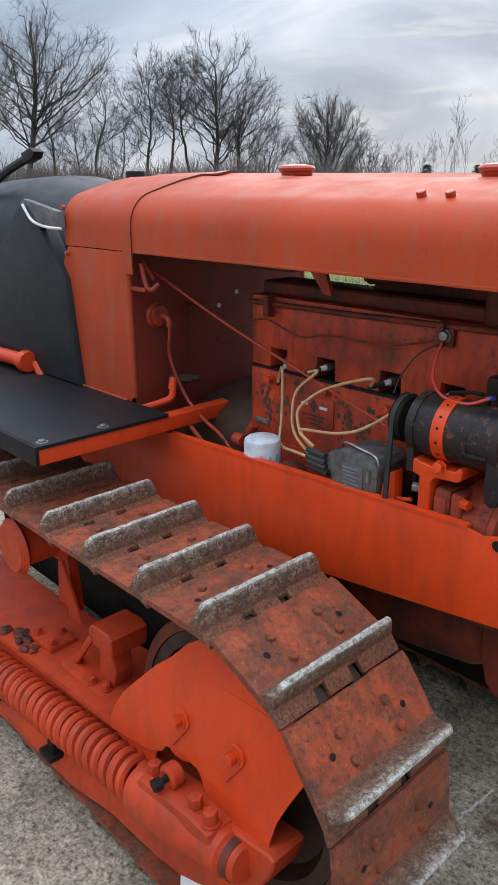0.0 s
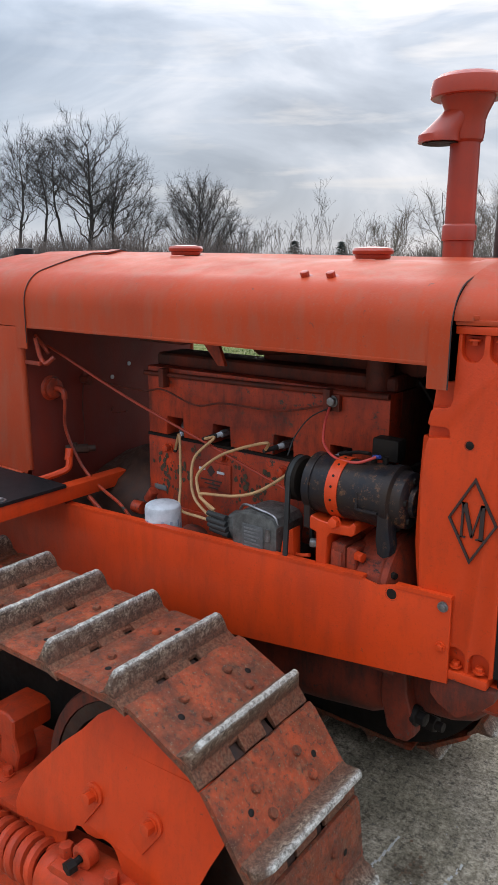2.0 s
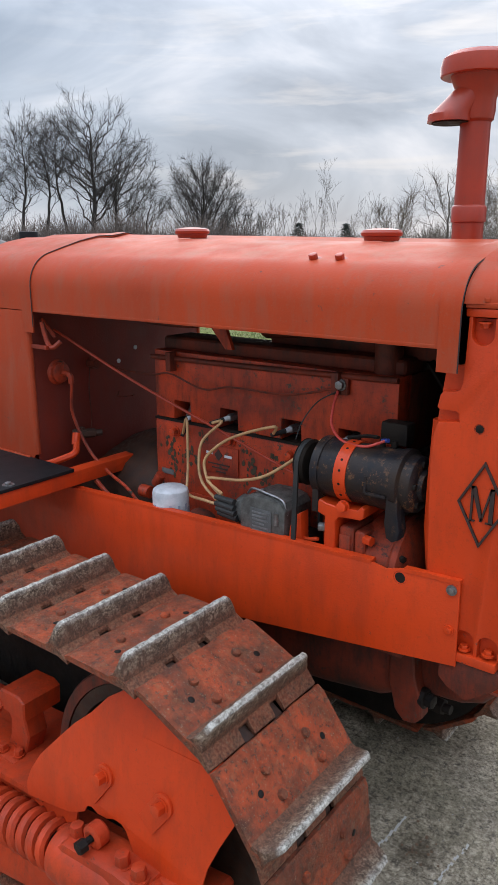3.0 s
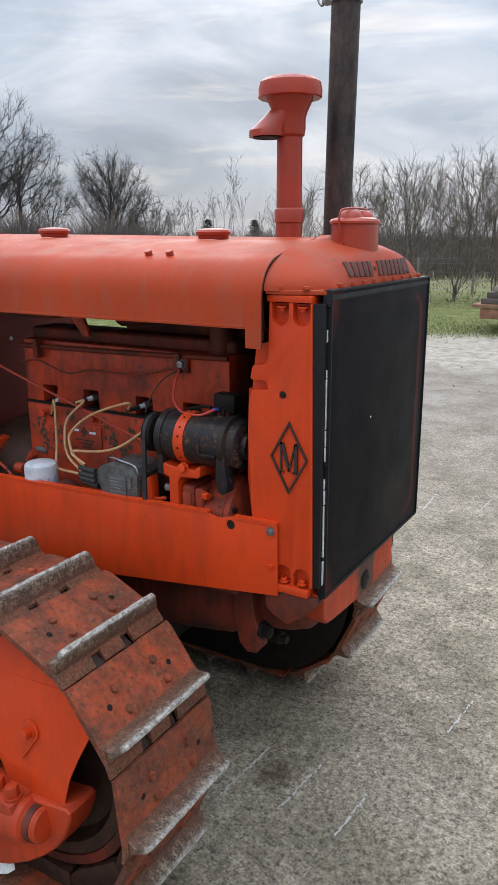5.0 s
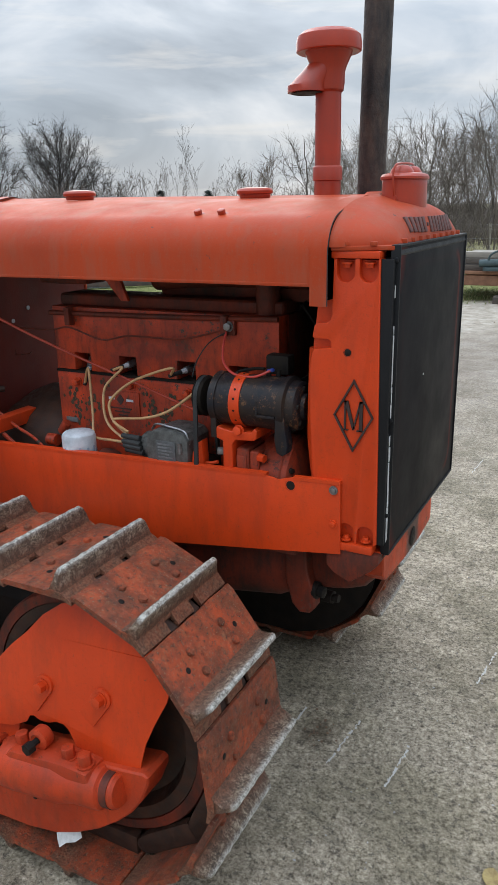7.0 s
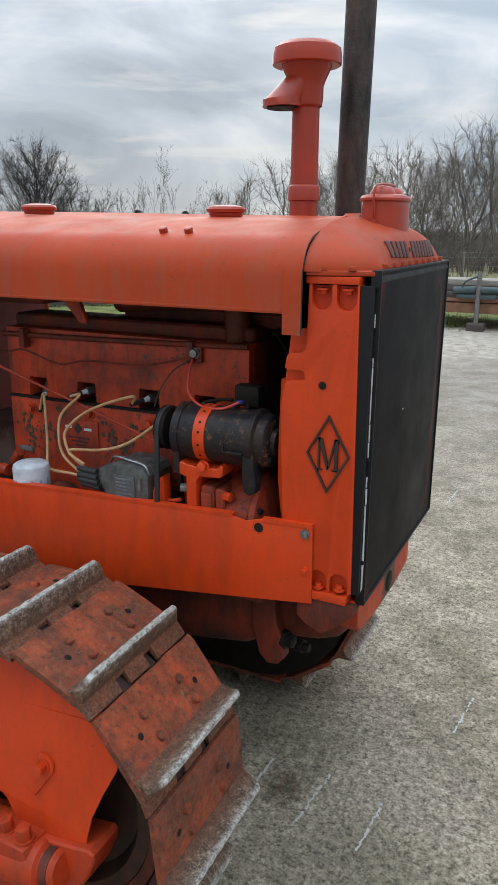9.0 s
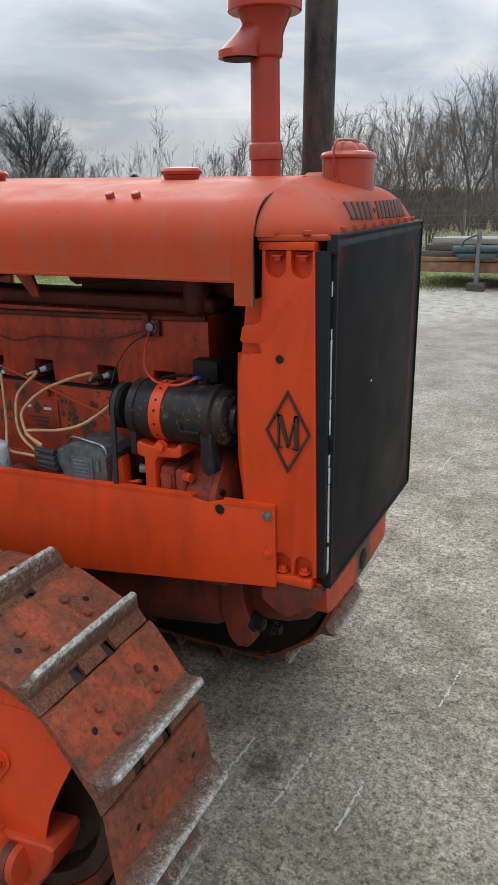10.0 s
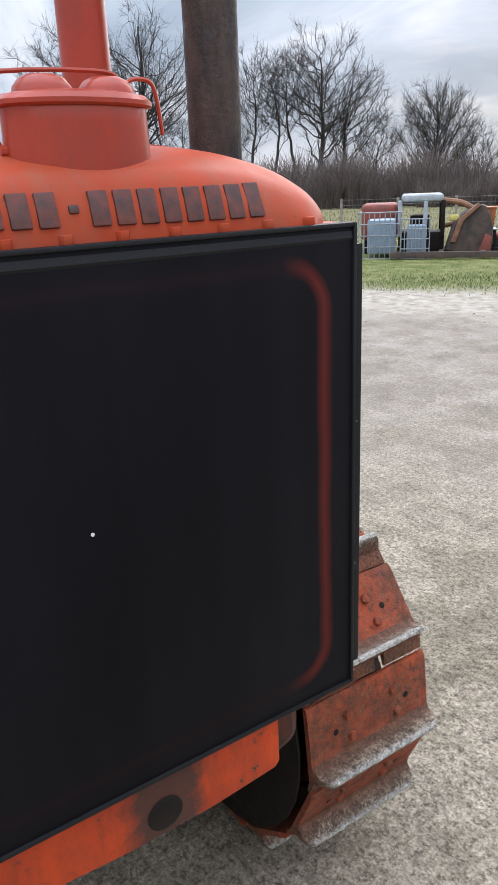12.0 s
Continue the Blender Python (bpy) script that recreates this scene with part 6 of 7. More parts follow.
    # recoil spring, rising slightly to the front
    a, b = Vector((-1.56, s * 0.712, 0.185)), Vector((-0.700, s * 0.712, 0.292))
    ax = (b - a).normalized()
    up = Vector((0, 0, 1)) - ax * ax.z
    up.normalize()
    side = ax.cross(up)
    turns, per = 27, 18
    pts = [a + ax * ((b - a).length * i / (turns * per)) + (up * math.cos(2 * math.pi * i / per) + side * math.sin(2 * math.pi * i / per)) * 0.0385 for i in range(turns * per + 1)]
    bm = bmesh.new()
    sweep(bm, pts, 0.0118, 8, smooth=False)
    part("recoil_spring", bm, UNDER, root, "heavy orange-painted coil spring")
    # rod made thick and black to paint the shade between the coils
    bm = bmesh.new()
    cyl(bm, a, b, 0.026, seg=16)
    part("spring_rod", bm, GREASE, root)
    for x in (-1.36, -1.06):
        bm = bmesh.new()
        B(bm, (x - 0.035, 0.70, 0.135), (x + 0.02, 0.748, 0.150), 0.004)
        B(bm, (x - 0.012, 0.715, 0.148), (x + 0.012, 0.735, 0.185), 0.004)
        part("spring_clip", bm, GREASE, root)
    # yoke housing in front of the spring
    bm = bmesh.new()
    M = Matrix.Translation((-0.70, s * 0.712, 0.292)) @ ax.to_track_quat("Z", "Y").to_matrix().to_4x4()
    lathe(bm, [(0, 0), (0.048, 0), (0.054, 0.008), (0.056, 0.03), (0.055, 0.16), (0.050, 0.18), (0.046, 0.20), (0.046, 0.26), (0.043, 0.268), (0.036, 0.272), (0.036, 0.30), (0.031, 0.306), (0, 0.308)], 36, M)
    bmr = bmesh.new()
    lathe(bmr, [(0.030, 0.276), (0.0375, 0.276), (0.0375, 0.294), (0.030, 0.294)], 30, M)
    yoke = part("yoke_housing", bm, UNDER, root, "cast orange yoke housing at the spring end")
    part("boss_ring", bmr, RUSTY, yoke, "rusty ring on the yoke end")
    bm = bmesh.new()
    prism(bm, [(-0.71, 0.31), (-0.66, 0.356), (-0.52, 0.374), (-0.455, 0.372), (-0.44, 0.33), (-0.47, 0.30)], "y", s * 0.748, s * 0.668, 0.012)
    part("yoke_cap", bm, UNDER, yoke)
    for x, y, z in ((-0.652, 0.712, 0.354), (-0.520, 0.718, 0.370), (-0.474, 0.722, 0.372)):
        bm = bmesh.new()
        bolt(bm, (x, s * y, z), (-0.1, 0, 1), 0.0145, 0.022, 0.019)
        part("yoke_bolt", bm, UNDER, yoke)
    bm = bmesh.new()
    M = Matrix.Translation((-0.60, s * 0.695, 0.385)) @ Euler((radians(90 if s < 0 else -90), 0, 0)).to_matrix().to_4x4()
    lathe(bm, [(0.008, 0.0), (0.021, 0.0), (0.024, 0.004), (0.024, 0.026), (0.015, 0.03), (0.008, 0.028), (0.008, 0)], 22, M)
    part("clamp_ring", bm, UNDER, yoke)
    bm = bmesh.new()
    cyl(bm, (-0.60, s * 0.69, 0.385), (-0.605, s * 0.748, 0.38), 0.007, seg=10)
    cyl(bm, (-0.603, s * 0.735, 0.381), (-0.605, s * 0.752, 0.38), 0.013, seg=6)
    cyl(bm, (-0.60, s * 0.64, 0.41), (-0.555, s * 0.655, 0.405), 0.022, seg=16)
    part("adjuster_screw", bm, GREASE, yoke)
    bm = bmesh.new()
    prism(bm, [(-0.86, 0.095), (-0.774, 0.100), (-0.676, 0.108), (-0.60, 0.124), (-0.537, 0.152), (-0.475, 0.190), (-0.423, 0.232), (-0.385, 0.270), (-0.356, 0.312), (-0.337, 0.360), (-0.336, 0.376), (-0.346, 0.383), (-0.40, 0.374), (-0.457, 0.366), (-0.52, 0.353), (-0.62, 0.328), (-0.86, 0.30)], "y", s * 0.704, s * 0.625, 0.009, None, 0, 3)
    part("frame_nose", bm, UNDER, root, "rounded orange nose of the track frame")
    bm = bmesh.new()
    box(bm, (-0.62, min(s * 0.715, s * 0.735), 0.238), (-0.612, max(s * 0.715, s * 0.735), 0.262), 0.001)
    part("grease_slot", bm, GREASE, root)
    # added black plate that stands for the deep shade inside the track
    bm = bmesh.new()
    prism(bm, [(-0.90, 0.068)] + arc(CX, CZ, 0.328, -95, 80, 16) + [(-0.90, 0.66)], "y", s * 0.406, s * 0.400, 0.002)
    part("inner_guard", bm, GREASE, root, "added black plate for the deep shade inside the track")
    # idler guard: upper flap leaning in, flat face, lower edge flared out
    up_flap = [(-0.650, 0.600), (-0.615, 0.640), (-0.570, 0.672), (-0.52, 0.690), (-0.46, 0.692), (-0.405, 0.680), (-0.36, 0.655), (-0.325, 0.618)]
    face = [(-0.325, 0.618), (-0.304, 0.592), (-0.297, 0.565), (-0.303, 0.54), (-0.330, 0.485), (-0.351, 0.435), (-0.360, 0.395), (-0.366, 0.342), (-0.38, 0.337), (-0.44, 0.331), (-0.500, 0.322), (-0.503, 0.345), (-0.512, 0.362), (-0.526, 0.376), (-0.536, 0.392), (-0.546, 0.406), (-0.558, 0.413), (-0.578, 0.413), (-0.598, 0.404), (-0.622, 0.402), (-0.640, 0.408), (-0.652, 0.404), (-0.660, 0.388), (-0.70, 0.366), (-0.775, 0.350), (-0.835, 0.340), (-0.840, 0.365), (-0.828, 0.40), (-0.80, 0.445), (-0.76, 0.49), (-0.70, 0.555), (-0.650, 0.600)]
    bm = bmesh.new()
    tip = Matrix(((1, 0, 0, 0), (0, 1, -s * 0.12, s * 0.12 * 0.56), (0, 0, 1, 0), (0, 0, 0, 1)))
    prism(bm, face, "y", s * 0.668, s * 0.664, 0.001, tip)
    guard = part("idler_guard", bm, ORANGE, root, "pressed orange idler guard plate")
    bm = bmesh.new()
    lean = Matrix(((1, 0, 0, 0), (0, 1, -s * 0.30, s * 0.30 * 0.588), (0, 0, 1, 0), (0, 0, 0, 1)))
    prism(bm, up_flap, "y", s * 0.668, s * 0.664, 0.001, lean)
    part("guard_flap", bm, ORANGE, guard)
    bm = bmesh.new()
    loft(bm, [[(x, s * 0.668, z), (x, s * (0.668 + f), z - h), (x, s * (0.664 + f), z - h), (x, s * 0.664, z)] for x, z, f, h in ((-0.838, 0.347, 0.01, 0.035), (-0.775, 0.356, 0.014, 0.045), (-0.70, 0.376, 0.014, 0.05))], closed=True, caps=True)
    part("guard_skirt", bm, ORANGE, guard)
    for x, z in ((-0.606, 0.491), (-0.456, 0.504)):
        bm = bmesh.new()
        tab = [(x - 0.021, z - 0.066), (x + 0.021, z - 0.066)] + arc(x, z, 0.0225, -10, 190, 12)
        mt = Matrix.Translation((x, 0, z)) @ Euler((0, radians(34), 0)).to_matrix().to_4x4() @ Matrix.Translation((-x, 0, -z))
        prism(bm, tab, "y", s * 0.6735, s * 0.667, 0.0012, tip @ mt)
        part("lock_tab", bm, ORANGE, guard)
        bm = bmesh.new()
        bolt(bm, (x, s * (0.6733 + 0.12 * (0.56 - z)), z), (0, s, 0.12), 0.0122, 0.016, 0.0155)
        part("guard_bolt", bm, ORANGE, guard)
    return root


for s in (-1, 1):
    built = set(tractor.children)
    track(s)
    undercarriage(s)
    if s > 0:  # the far track is set closer in
        for ob in set(tractor.children) - built:
            ob.location.y -= 0.052

# ---- trees, bushes and brushwood ----
def tubes(segs, sides=3):
    """One mesh from branch segments (start, end, radius at start, radius at end)."""
    a = np.array([s[0] for s in segs])
    b = np.array([s[1] for s in segs])
    r0 = np.array([s[2] for s in segs])[:, None]
    r1 = np.array([s[3] for s in segs])[:, None]
    d = b - a
    d /= np.linalg.norm(d, axis=1)[:, None] + 1e-9
    ref = np.where(np.abs(d[:, 2:3]) < 0.9, np.array([[0, 0, 1.0]]), np.array([[1.0, 0, 0]]))
    u = np.cross(d, ref)
    u /= np.linalg.norm(u, axis=1)[:, None]
    v = np.cross(d, u)
    verts = []
    for k in range(sides):
        c, s = math.cos(2 * math.pi * k / sides), math.sin(2 * math.pi * k / sides)
        verts.append(a + (u * c + v * s) * r0)
        verts.append(b + (u * c + v * s) * r1)
    verts = np.stack(verts, axis=1).reshape(-1, 3)
    faces = []
    for i in range(len(segs)):
        o = i * sides * 2
        for k in range(sides):
            j = (k + 1) % sides
            faces.append((o + 2 * k, o + 2 * j, o + 2 * j + 1, o + 2 * k + 1))
    return verts, faces


def raw(name, verts, faces, mat, parent=None, smooth=True):
    me = bpy.data.meshes.new(name)
    me.from_pydata([tuple(map(float, v)) for v in verts], [], faces)
    me.materials.append(mat)
    if smooth:
        me.polygons.foreach_set("use_smooth", [True] * len(me.polygons))
    ob = new(name, me)
    if parent:
        ob.parent = parent
    return ob


def grow(rnd, p, d, length, r, level, out, up=0.12, wild=0.22, split=(3, 5), thin=0.0045, trunk=None, spread=0.75, side_from=0.35):
    """Grows one limb with its side branches into out[level > 1]."""
    steps = 7 if level == 0 else (5 if level == 1 else 3)
    p, d = np.array(p, float), np.array(d, float)
    nodes = []
    for i in range(steps):
        f0, f1 = i / steps, (i + 1) / steps
        k = (0.6, 1.0, 1.3, 1.5, 1.6)[level]
        d = d + np.array([rnd.gauss(0, wild) * k, rnd.gauss(0, wild) * k, rnd.gauss(0, wild * 0.7) * k + up * (1.0, 0.8, 0.35, 0.1, 0.0)[level]]) * 0.75
        d /= np.linalg.norm(d)
        q = p + d * length / steps
        ra, rb = max(thin, r * (1 - 0.72 * f0)), max(thin, r * (1 - 0.72 * f1))
        out[0 if level == 0 else 1].append((p, q, ra, rb))
        nodes.append((q, d.copy(), rb, f1))
        p = q
    if level >= 4:
        return
    n = rnd.randint(*split) + (5 if level == 0 else 1)
    for _ in range(n):
        q, dd, rr, f = nodes[min(len(nodes) - 1, int((side_from if level == 0 else 0.2) * steps + rnd.random() * steps * (1 - (side_from if level == 0 else 0.2))))]
        az = rnd.uniform(0, 2 * math.pi)
        perp = np.array([math.cos(az), math.sin(az), rnd.uniform(-0.1, 0.5)])
        nd = dd * rnd.uniform(0.4, 1.0) + perp * rnd.uniform(0.4, 1.0) * spread * (1.0, 1.0, 1.35, 1.6)[level]
        nd /= np.linalg.norm(nd)
        grow(rnd, q, nd, length * rnd.uniform(0.42, 0.66) * (1.12 - 0.4 * f if level == 0 else 1), max(thin, rr * rnd.uniform(0.45, 0.7)), level + 1, out, up, wild, split, thin, None, spread, side_from)


def bare_tree(seed, height, radius=0.13, lean=(0, 0), wild=0.16, spread=0.75, stems=1, side_from=0.35, split=(4, 5), thin=0.0075, mat=None, label="tall bare winter tree with fine dark twigs", name="tree", up=0.12):
    rnd = random.Random(seed)
    root = new(name)
    trunk, crown = [], []
    for k in range(stems):
        out = [[], []]
        a = 2 * math.pi * k / max(1, stems) + rnd.random()
        fan = 0.0 if stems == 1 else 0.42
        d = np.array([lean[0] + fan * math.cos(a), lean[1] + fan * math.sin(a), 1.0])
        grow(rnd, (0.12 * math.cos(a) * (stems > 1), 0.12 * math.sin(a) * (stems > 1), -0.05), d / np.linalg.norm(d), height * rnd.uniform(0.72, 0.86), radius * (1 if stems == 1 else rnd.uniform(0.7, 1.0)), 0, out, up, wild, split, thin, None, spread, side_from)
        trunk += out[0]
        crown += out[1]
    v, f = tubes(trunk, 7)
    raw("trunk", v, f, mat or BARK, root)
    v, f = tubes(crown, 3)
    raw("crown", v, f, mat or BARK, root)
    tagged(root, label, "tree", "bare trees round the yard")
    return root


EYE0 = (0.35, -1.3)


def away(az, dist, z=0.0, turn=0.0):
    return Matrix.Translation((EYE0[0] - dist * math.sin(radians(az)), EYE0[1] + dist * math.cos(radians(az)), z)) @ Euler((0, 0, radians(turn))).to_matrix().to_4x4()


def winter_tree(seed, height, width, base, radius, lean=0.0, crook=0.25, limbs=22, twigs=5, fine=0.0055, stems=1, rise=(0.55, 1.25), wig=0.07, mat=None, label="tall bare winter tree with fine dark twigs"):
    """A bare crown: limbs rise from the trunk to a dome, and carry branches and twigs all along."""
    rnd = random.Random(seed)
    root = new("tree")
    trunk, crown = [], []

    def jitter(k):
        return np.array([rnd.gauss(0, k), rnd.gauss(0, k), rnd.gauss(0, k)])

    for k in range(stems):
        fan = 2 * math.pi * k / stems + rnd.random()
        out = 0.0 if stems == 1 else width * 0.14
        top = height * (0.80 if stems == 1 else rnd.uniform(0.62, 0.8))
        line, n = [], 12
        ph = rnd.uniform(0, 6)
        for i in range(n + 1):
            f = i / n
            sway = crook * (math.sin(ph + f * 5.0) - math.sin(ph)) * f ** 0.5
            line.append(np.array([lean * top * f + sway + out * f * math.cos(fan) + rnd.gauss(0, 0.035), 0.6 * sway + out * f * math.sin(fan) + rnd.gauss(0, 0.035), -0.05 + top * f]))
        for i in range(n):
            trunk.append((line[i], line[i + 1], radius * (1 - 0.82 * i / n), radius * (1 - 0.82 * (i + 1) / n)))
        axis = line[-1]
        for q in range(limbs // stems):
            th = math.acos(1 - rnd.random() * (1.0 if base > 0.2 else 0.9))
            az = 2.4 * q + rnd.uniform(-0.5, 0.5)
            reach = rnd.uniform(0.72, 1.0)
            mid_z = height * (base + (1 - base) * 0.42)
            end = np.array([axis[0] * 0.8 + width / 2 * reach * math.sin(th) * math.cos(az), axis[1] * 0.8 + width / 2 * reach * math.sin(th) * math.sin(az), mid_z + (height - mid_z) * reach * math.cos(th)])
            flat = math.hypot(end[0] - axis[0], end[1] - axis[1])
            z0 = max(height * base * rnd.uniform(0.8, 1.1), min(top * 0.98, end[2] - flat * rnd.uniform(*rise) - 0.25))
            f = max(0.0, min(0.999, (z0 + 0.05) / top)) * n
            a = line[int(f)] + (line[int(f) + 1] - line[int(f)]) * (f - int(f))
            length = np.linalg.norm(end - a)
            ctrl = a + (end - a) * 0.5 + np.array([math.cos(az), math.sin(az), -0.6]) * length * rnd.uniform(0.02, 0.14)
            r0 = radius * rnd.uniform(0.22, 0.42) * (1 - 0.5 * f / n)
            m = 9
            pts = [a * (1 - s) ** 2 + 2 * ctrl * s * (1 - s) + end * s * s + jitter(wig) * (0 < s) for s in [i / m for i in range(m + 1)]]
            for i in range(m):
                crown.append((pts[i], pts[i + 1], max(0.009, r0 * (1 - 0.85 * i / m)), max(0.008, r0 * (1 - 0.85 * (i + 1) / m))))
            for _ in range(int(5 + length * 2.6)):
                s = 0.18 + 0.82 * rnd.random()
                i = min(m - 1, int(s * m))
                p = pts[i] + (pts[i + 1] - pts[i]) * (s * m - i)
                d = pts[i + 1] - pts[i]
                d /= np.linalg.norm(d)
                d = d * rnd.uniform(0.6, 1.0) + jitter(0.5) + np.array([0, 0, 0.12])
                d /= np.linalg.norm(d)
                bl = (0.30 + 0.30 * length * (1.1 - s)) * rnd.uniform(0.6, 1.2)
                for step in range(3):
                    e = p + d * bl / 3
                    crown.append((p, e, max(fine, 0.013 - 0.003 * step), max(fine, 0.010 - 0.003 * step)))
                    for _t in range(twigs // 3 + (rnd.random() < twigs % 3 / 3)):
                        g = d * 0.8 + jitter(0.5) + np.array([0, 0, 0.12])
                        g /= np.linalg.norm(g)
                        w = p + (e - p) * rnd.random()
                        tl = rnd.uniform(0.16, 0.42)
                        x1 = w + g * tl
                        g2 = g + jitter(0.3) + np.array([0, 0, 0.15])
                        crown += [(w, x1, fine, fine * 0.9), (x1, x1 + g2 / np.linalg.norm(g2) * tl * 0.8, fine * 0.9, fine * 0.7)]
                    p = e
                    d = d + jitter(0.14) + np.array([0, 0, 0.06])
                    d /= np.linalg.norm(d)
    v, f = tubes(trunk, 7)
    raw("trunk", v, f, mat or BARK, root)
    v, f = tubes(crown, 3)
    raw("crown", v, f, mat or BARK, root)
    return tagged(root, label, "tree", "bare trees round the yard")


TREES = [  # seed, azimuth, distance, height, width, crown base, radius, lean, crook, limbs
    (1, 62.8, 46, 12.2, 7.5, 0.30, 0.17, 0.10, 0.30, 26),
    (2, 60.7, 52, 8.6, 3.6, 0.28, 0.10, -0.05, 0.25, 16),
    (3, 57.3, 48, 7.6, 3.4, 0.50, 0.11, -0.05, 0.62, 10),
    (4, 59.0, 54, 6.6, 3.4, 0.25, 0.07, 0.05, 0.20, 14),
    (5, 54.3, 50, 9.2, 3.6, 0.30, 0.11, 0.02, 0.25, 18),
    (6, 52.6, 52, 9.4, 3.2, 0.32, 0.11, -0.04, 0.40, 16),
    (7, 51.1, 53, 9.8, 3.2, 0.35, 0.11, 0.0, 0.30, 17),
    (8, 49.3, 50, 10.4, 5.6, 0.26, 0.17, 0.03, 0.12, 30),
    (9, 47.4, 51, 8.4, 4.6, 0.25, 0.12, 0.05, 0.20, 20),
    (10, 45.2, 55, 5.6, 3.6, 0.20, 0.07, 0.05, 0.25, 14),
    (11, 65.5, 50, 10.5, 5.0, 0.30, 0.13, 0.0, 0.25, 20),
    (12, 68.0, 48, 10.0, 5.0, 0.30, 0.14, 0.03, 0.25, 20),
    (13, 56.0, 55, 6.4, 3.0, 0.25, 0.07, 0.0, 0.20, 12),
]
for seed, az, dist, h, w, base, r, lean, crook, limbs in TREES:
    winter_tree(seed, h, w * 1.45, base, r * 1.25, lean, crook, int(limbs * 1.5), 5, 0.0046).matrix_basis = away(az, dist, 0.0, az)
winter_tree(21, 7.0, 5.6, 0.15, 0.14, 0.0, 0.10, 64, 6, 0.0045, 1, (0.9, 1.7), 0.03, label="round-crowned bare tree with dense dark twigs").matrix_basis = away(41.3, 50)
winter_tree(22, 4.6, 4.0, 0.08, 0.06, 0.0, 0.10, 26, 4, 0.005, 2, (1.0, 1.8), 0.035, label="small bare tree with dense dark twigs").matrix_basis = away(38.4, 52)
for i, (az, dist, h, w, r, stems, limbs) in enumerate(((23.5, 44, 6.3, 3.4, 0.09, 1, 10), (21.4, 48, 4.2, 3.0, 0.06, 2, 12), (27.2, 50, 3.6, 2.6, 0.05, 2, 10), (19.0, 44, 5.7, 4.6, 0.08, 3, 24), (16.6, 46, 4.8, 3.4, 0.07, 2, 14), (14.7, 40, 5.8, 3.8, 0.08, 2, 20), (12.8, 42, 5.8, 2.8, 0.08, 1, 14), (11.2, 40, 5.2, 3.0, 0.07, 2, 14), (9.8, 34, 6.2, 4.0, 0.10, 2, 22), (7.6, 34, 6.6, 4.0, 0.10, 2, 20), (5.4, 34, 6.4, 4.0, 0.10, 2, 18))):
    t = winter_tree(40 + i, h, w * 1.15, 0.15, r, 0.0, 0.15, int(limbs * 1.05), 6, 0.0038, stems, (1.1, 1.9), 0.03, TWIG, "bare tree with pale grey twigs beyond the field")
    t.matrix_basis = away(az, dist)
# saplings over the far field
for i, (az, h) in enumerate(((36.5, 3.6), (35.2, 3.2), (33.4, 4.0), (32.0, 5.6), (30.2, 3.6), (29.0, 4.2), (37.6, 3.4), (36.9, 4.2), (35.8, 3.8), (34.6, 3.6), (32.7, 4.4), (31.3, 4.2), (28.0, 3.8), (26.6, 3.4))):
    t = bare_tree(70 + i, h * 0.8, 0.022, (0, 0), 0.08, 0.4, 1, 0.25, (1, 2), 0.005, TWIG, "thin pale bare sapling above the field", up=0.25)
    t.matrix_basis = away(az, 48 + i % 3)
# bushes at the edge of the grass
for i, (az, dist, h, w) in enumerate(((27.2, 17.4, 2.6, 1.7), (24.4, 17.6, 1.7, 1.2), (22.1, 17.3, 2.5, 1.9), (18.6, 17.0, 3.1, 2.8), (15.2, 17.2, 2.9, 2.3), (12.4, 17.5, 3.0, 2.3), (9.8, 17.0, 3.3, 2.5))):
    t = winter_tree(90 + i, h * 2, w * 2, 0.04, 0.040, 0.0, 0.15, 26, 5, 0.0036, 4, (1.3, 2.4), 0.03, SHRUB, "bare multi-stemmed brown bush at the grass edge")
    t.name = "bush"
    tagged(t, category="bush", group="bushes at the grass edge")
    t.matrix_basis = away(az, dist, 0.05) @ Matrix.Diagonal((0.5, 0.5, 0.5, 1))


def fir(seed, height):
    rnd = random.Random(seed)
    root = new("fir_tree")
    v, f = tubes([((0, 0, 0), (0, 0, height), 0.09, 0.01)], 6)
    raw("trunk", v, f, BARK, root)
    verts, faces = [], []
    for i in range(900):
        z = height * (0.12 + 0.88 * rnd.random() ** 0.8)
        reach = (height - z) * 0.75 * rnd.uniform(0.4, 1.1) + 0.05
        a = rnd.uniform(0, 2 * math.pi)
        q = rnd.uniform(0.2, 1.0) * reach
        c = np.array([q * math.cos(a), q * math.sin(a), z - q * 0.25])
        dirv = np.array([math.cos(a), math.sin(a), -0.25]) * rnd.uniform(0.18, 0.36)
        w = np.array([-math.sin(a), math.cos(a), rnd.uniform(-0.4, 0.4)]) * rnd.uniform(0.03, 0.08)
        o = len(verts)
        verts += [c - w, c + w, c + dirv]
        faces.append((o, o + 1, o + 2))
    raw("crown", verts, faces, NEEDLE, root, False)
    return tagged(root, "small dark green fir above the brushwood", "tree", "firs")


for az, dist, h, seed in ((30.5, 50, 2.55, 1), (34.0, 50, 2.6, 2)):
    fir(seed, h).matrix_basis = away(az, dist)


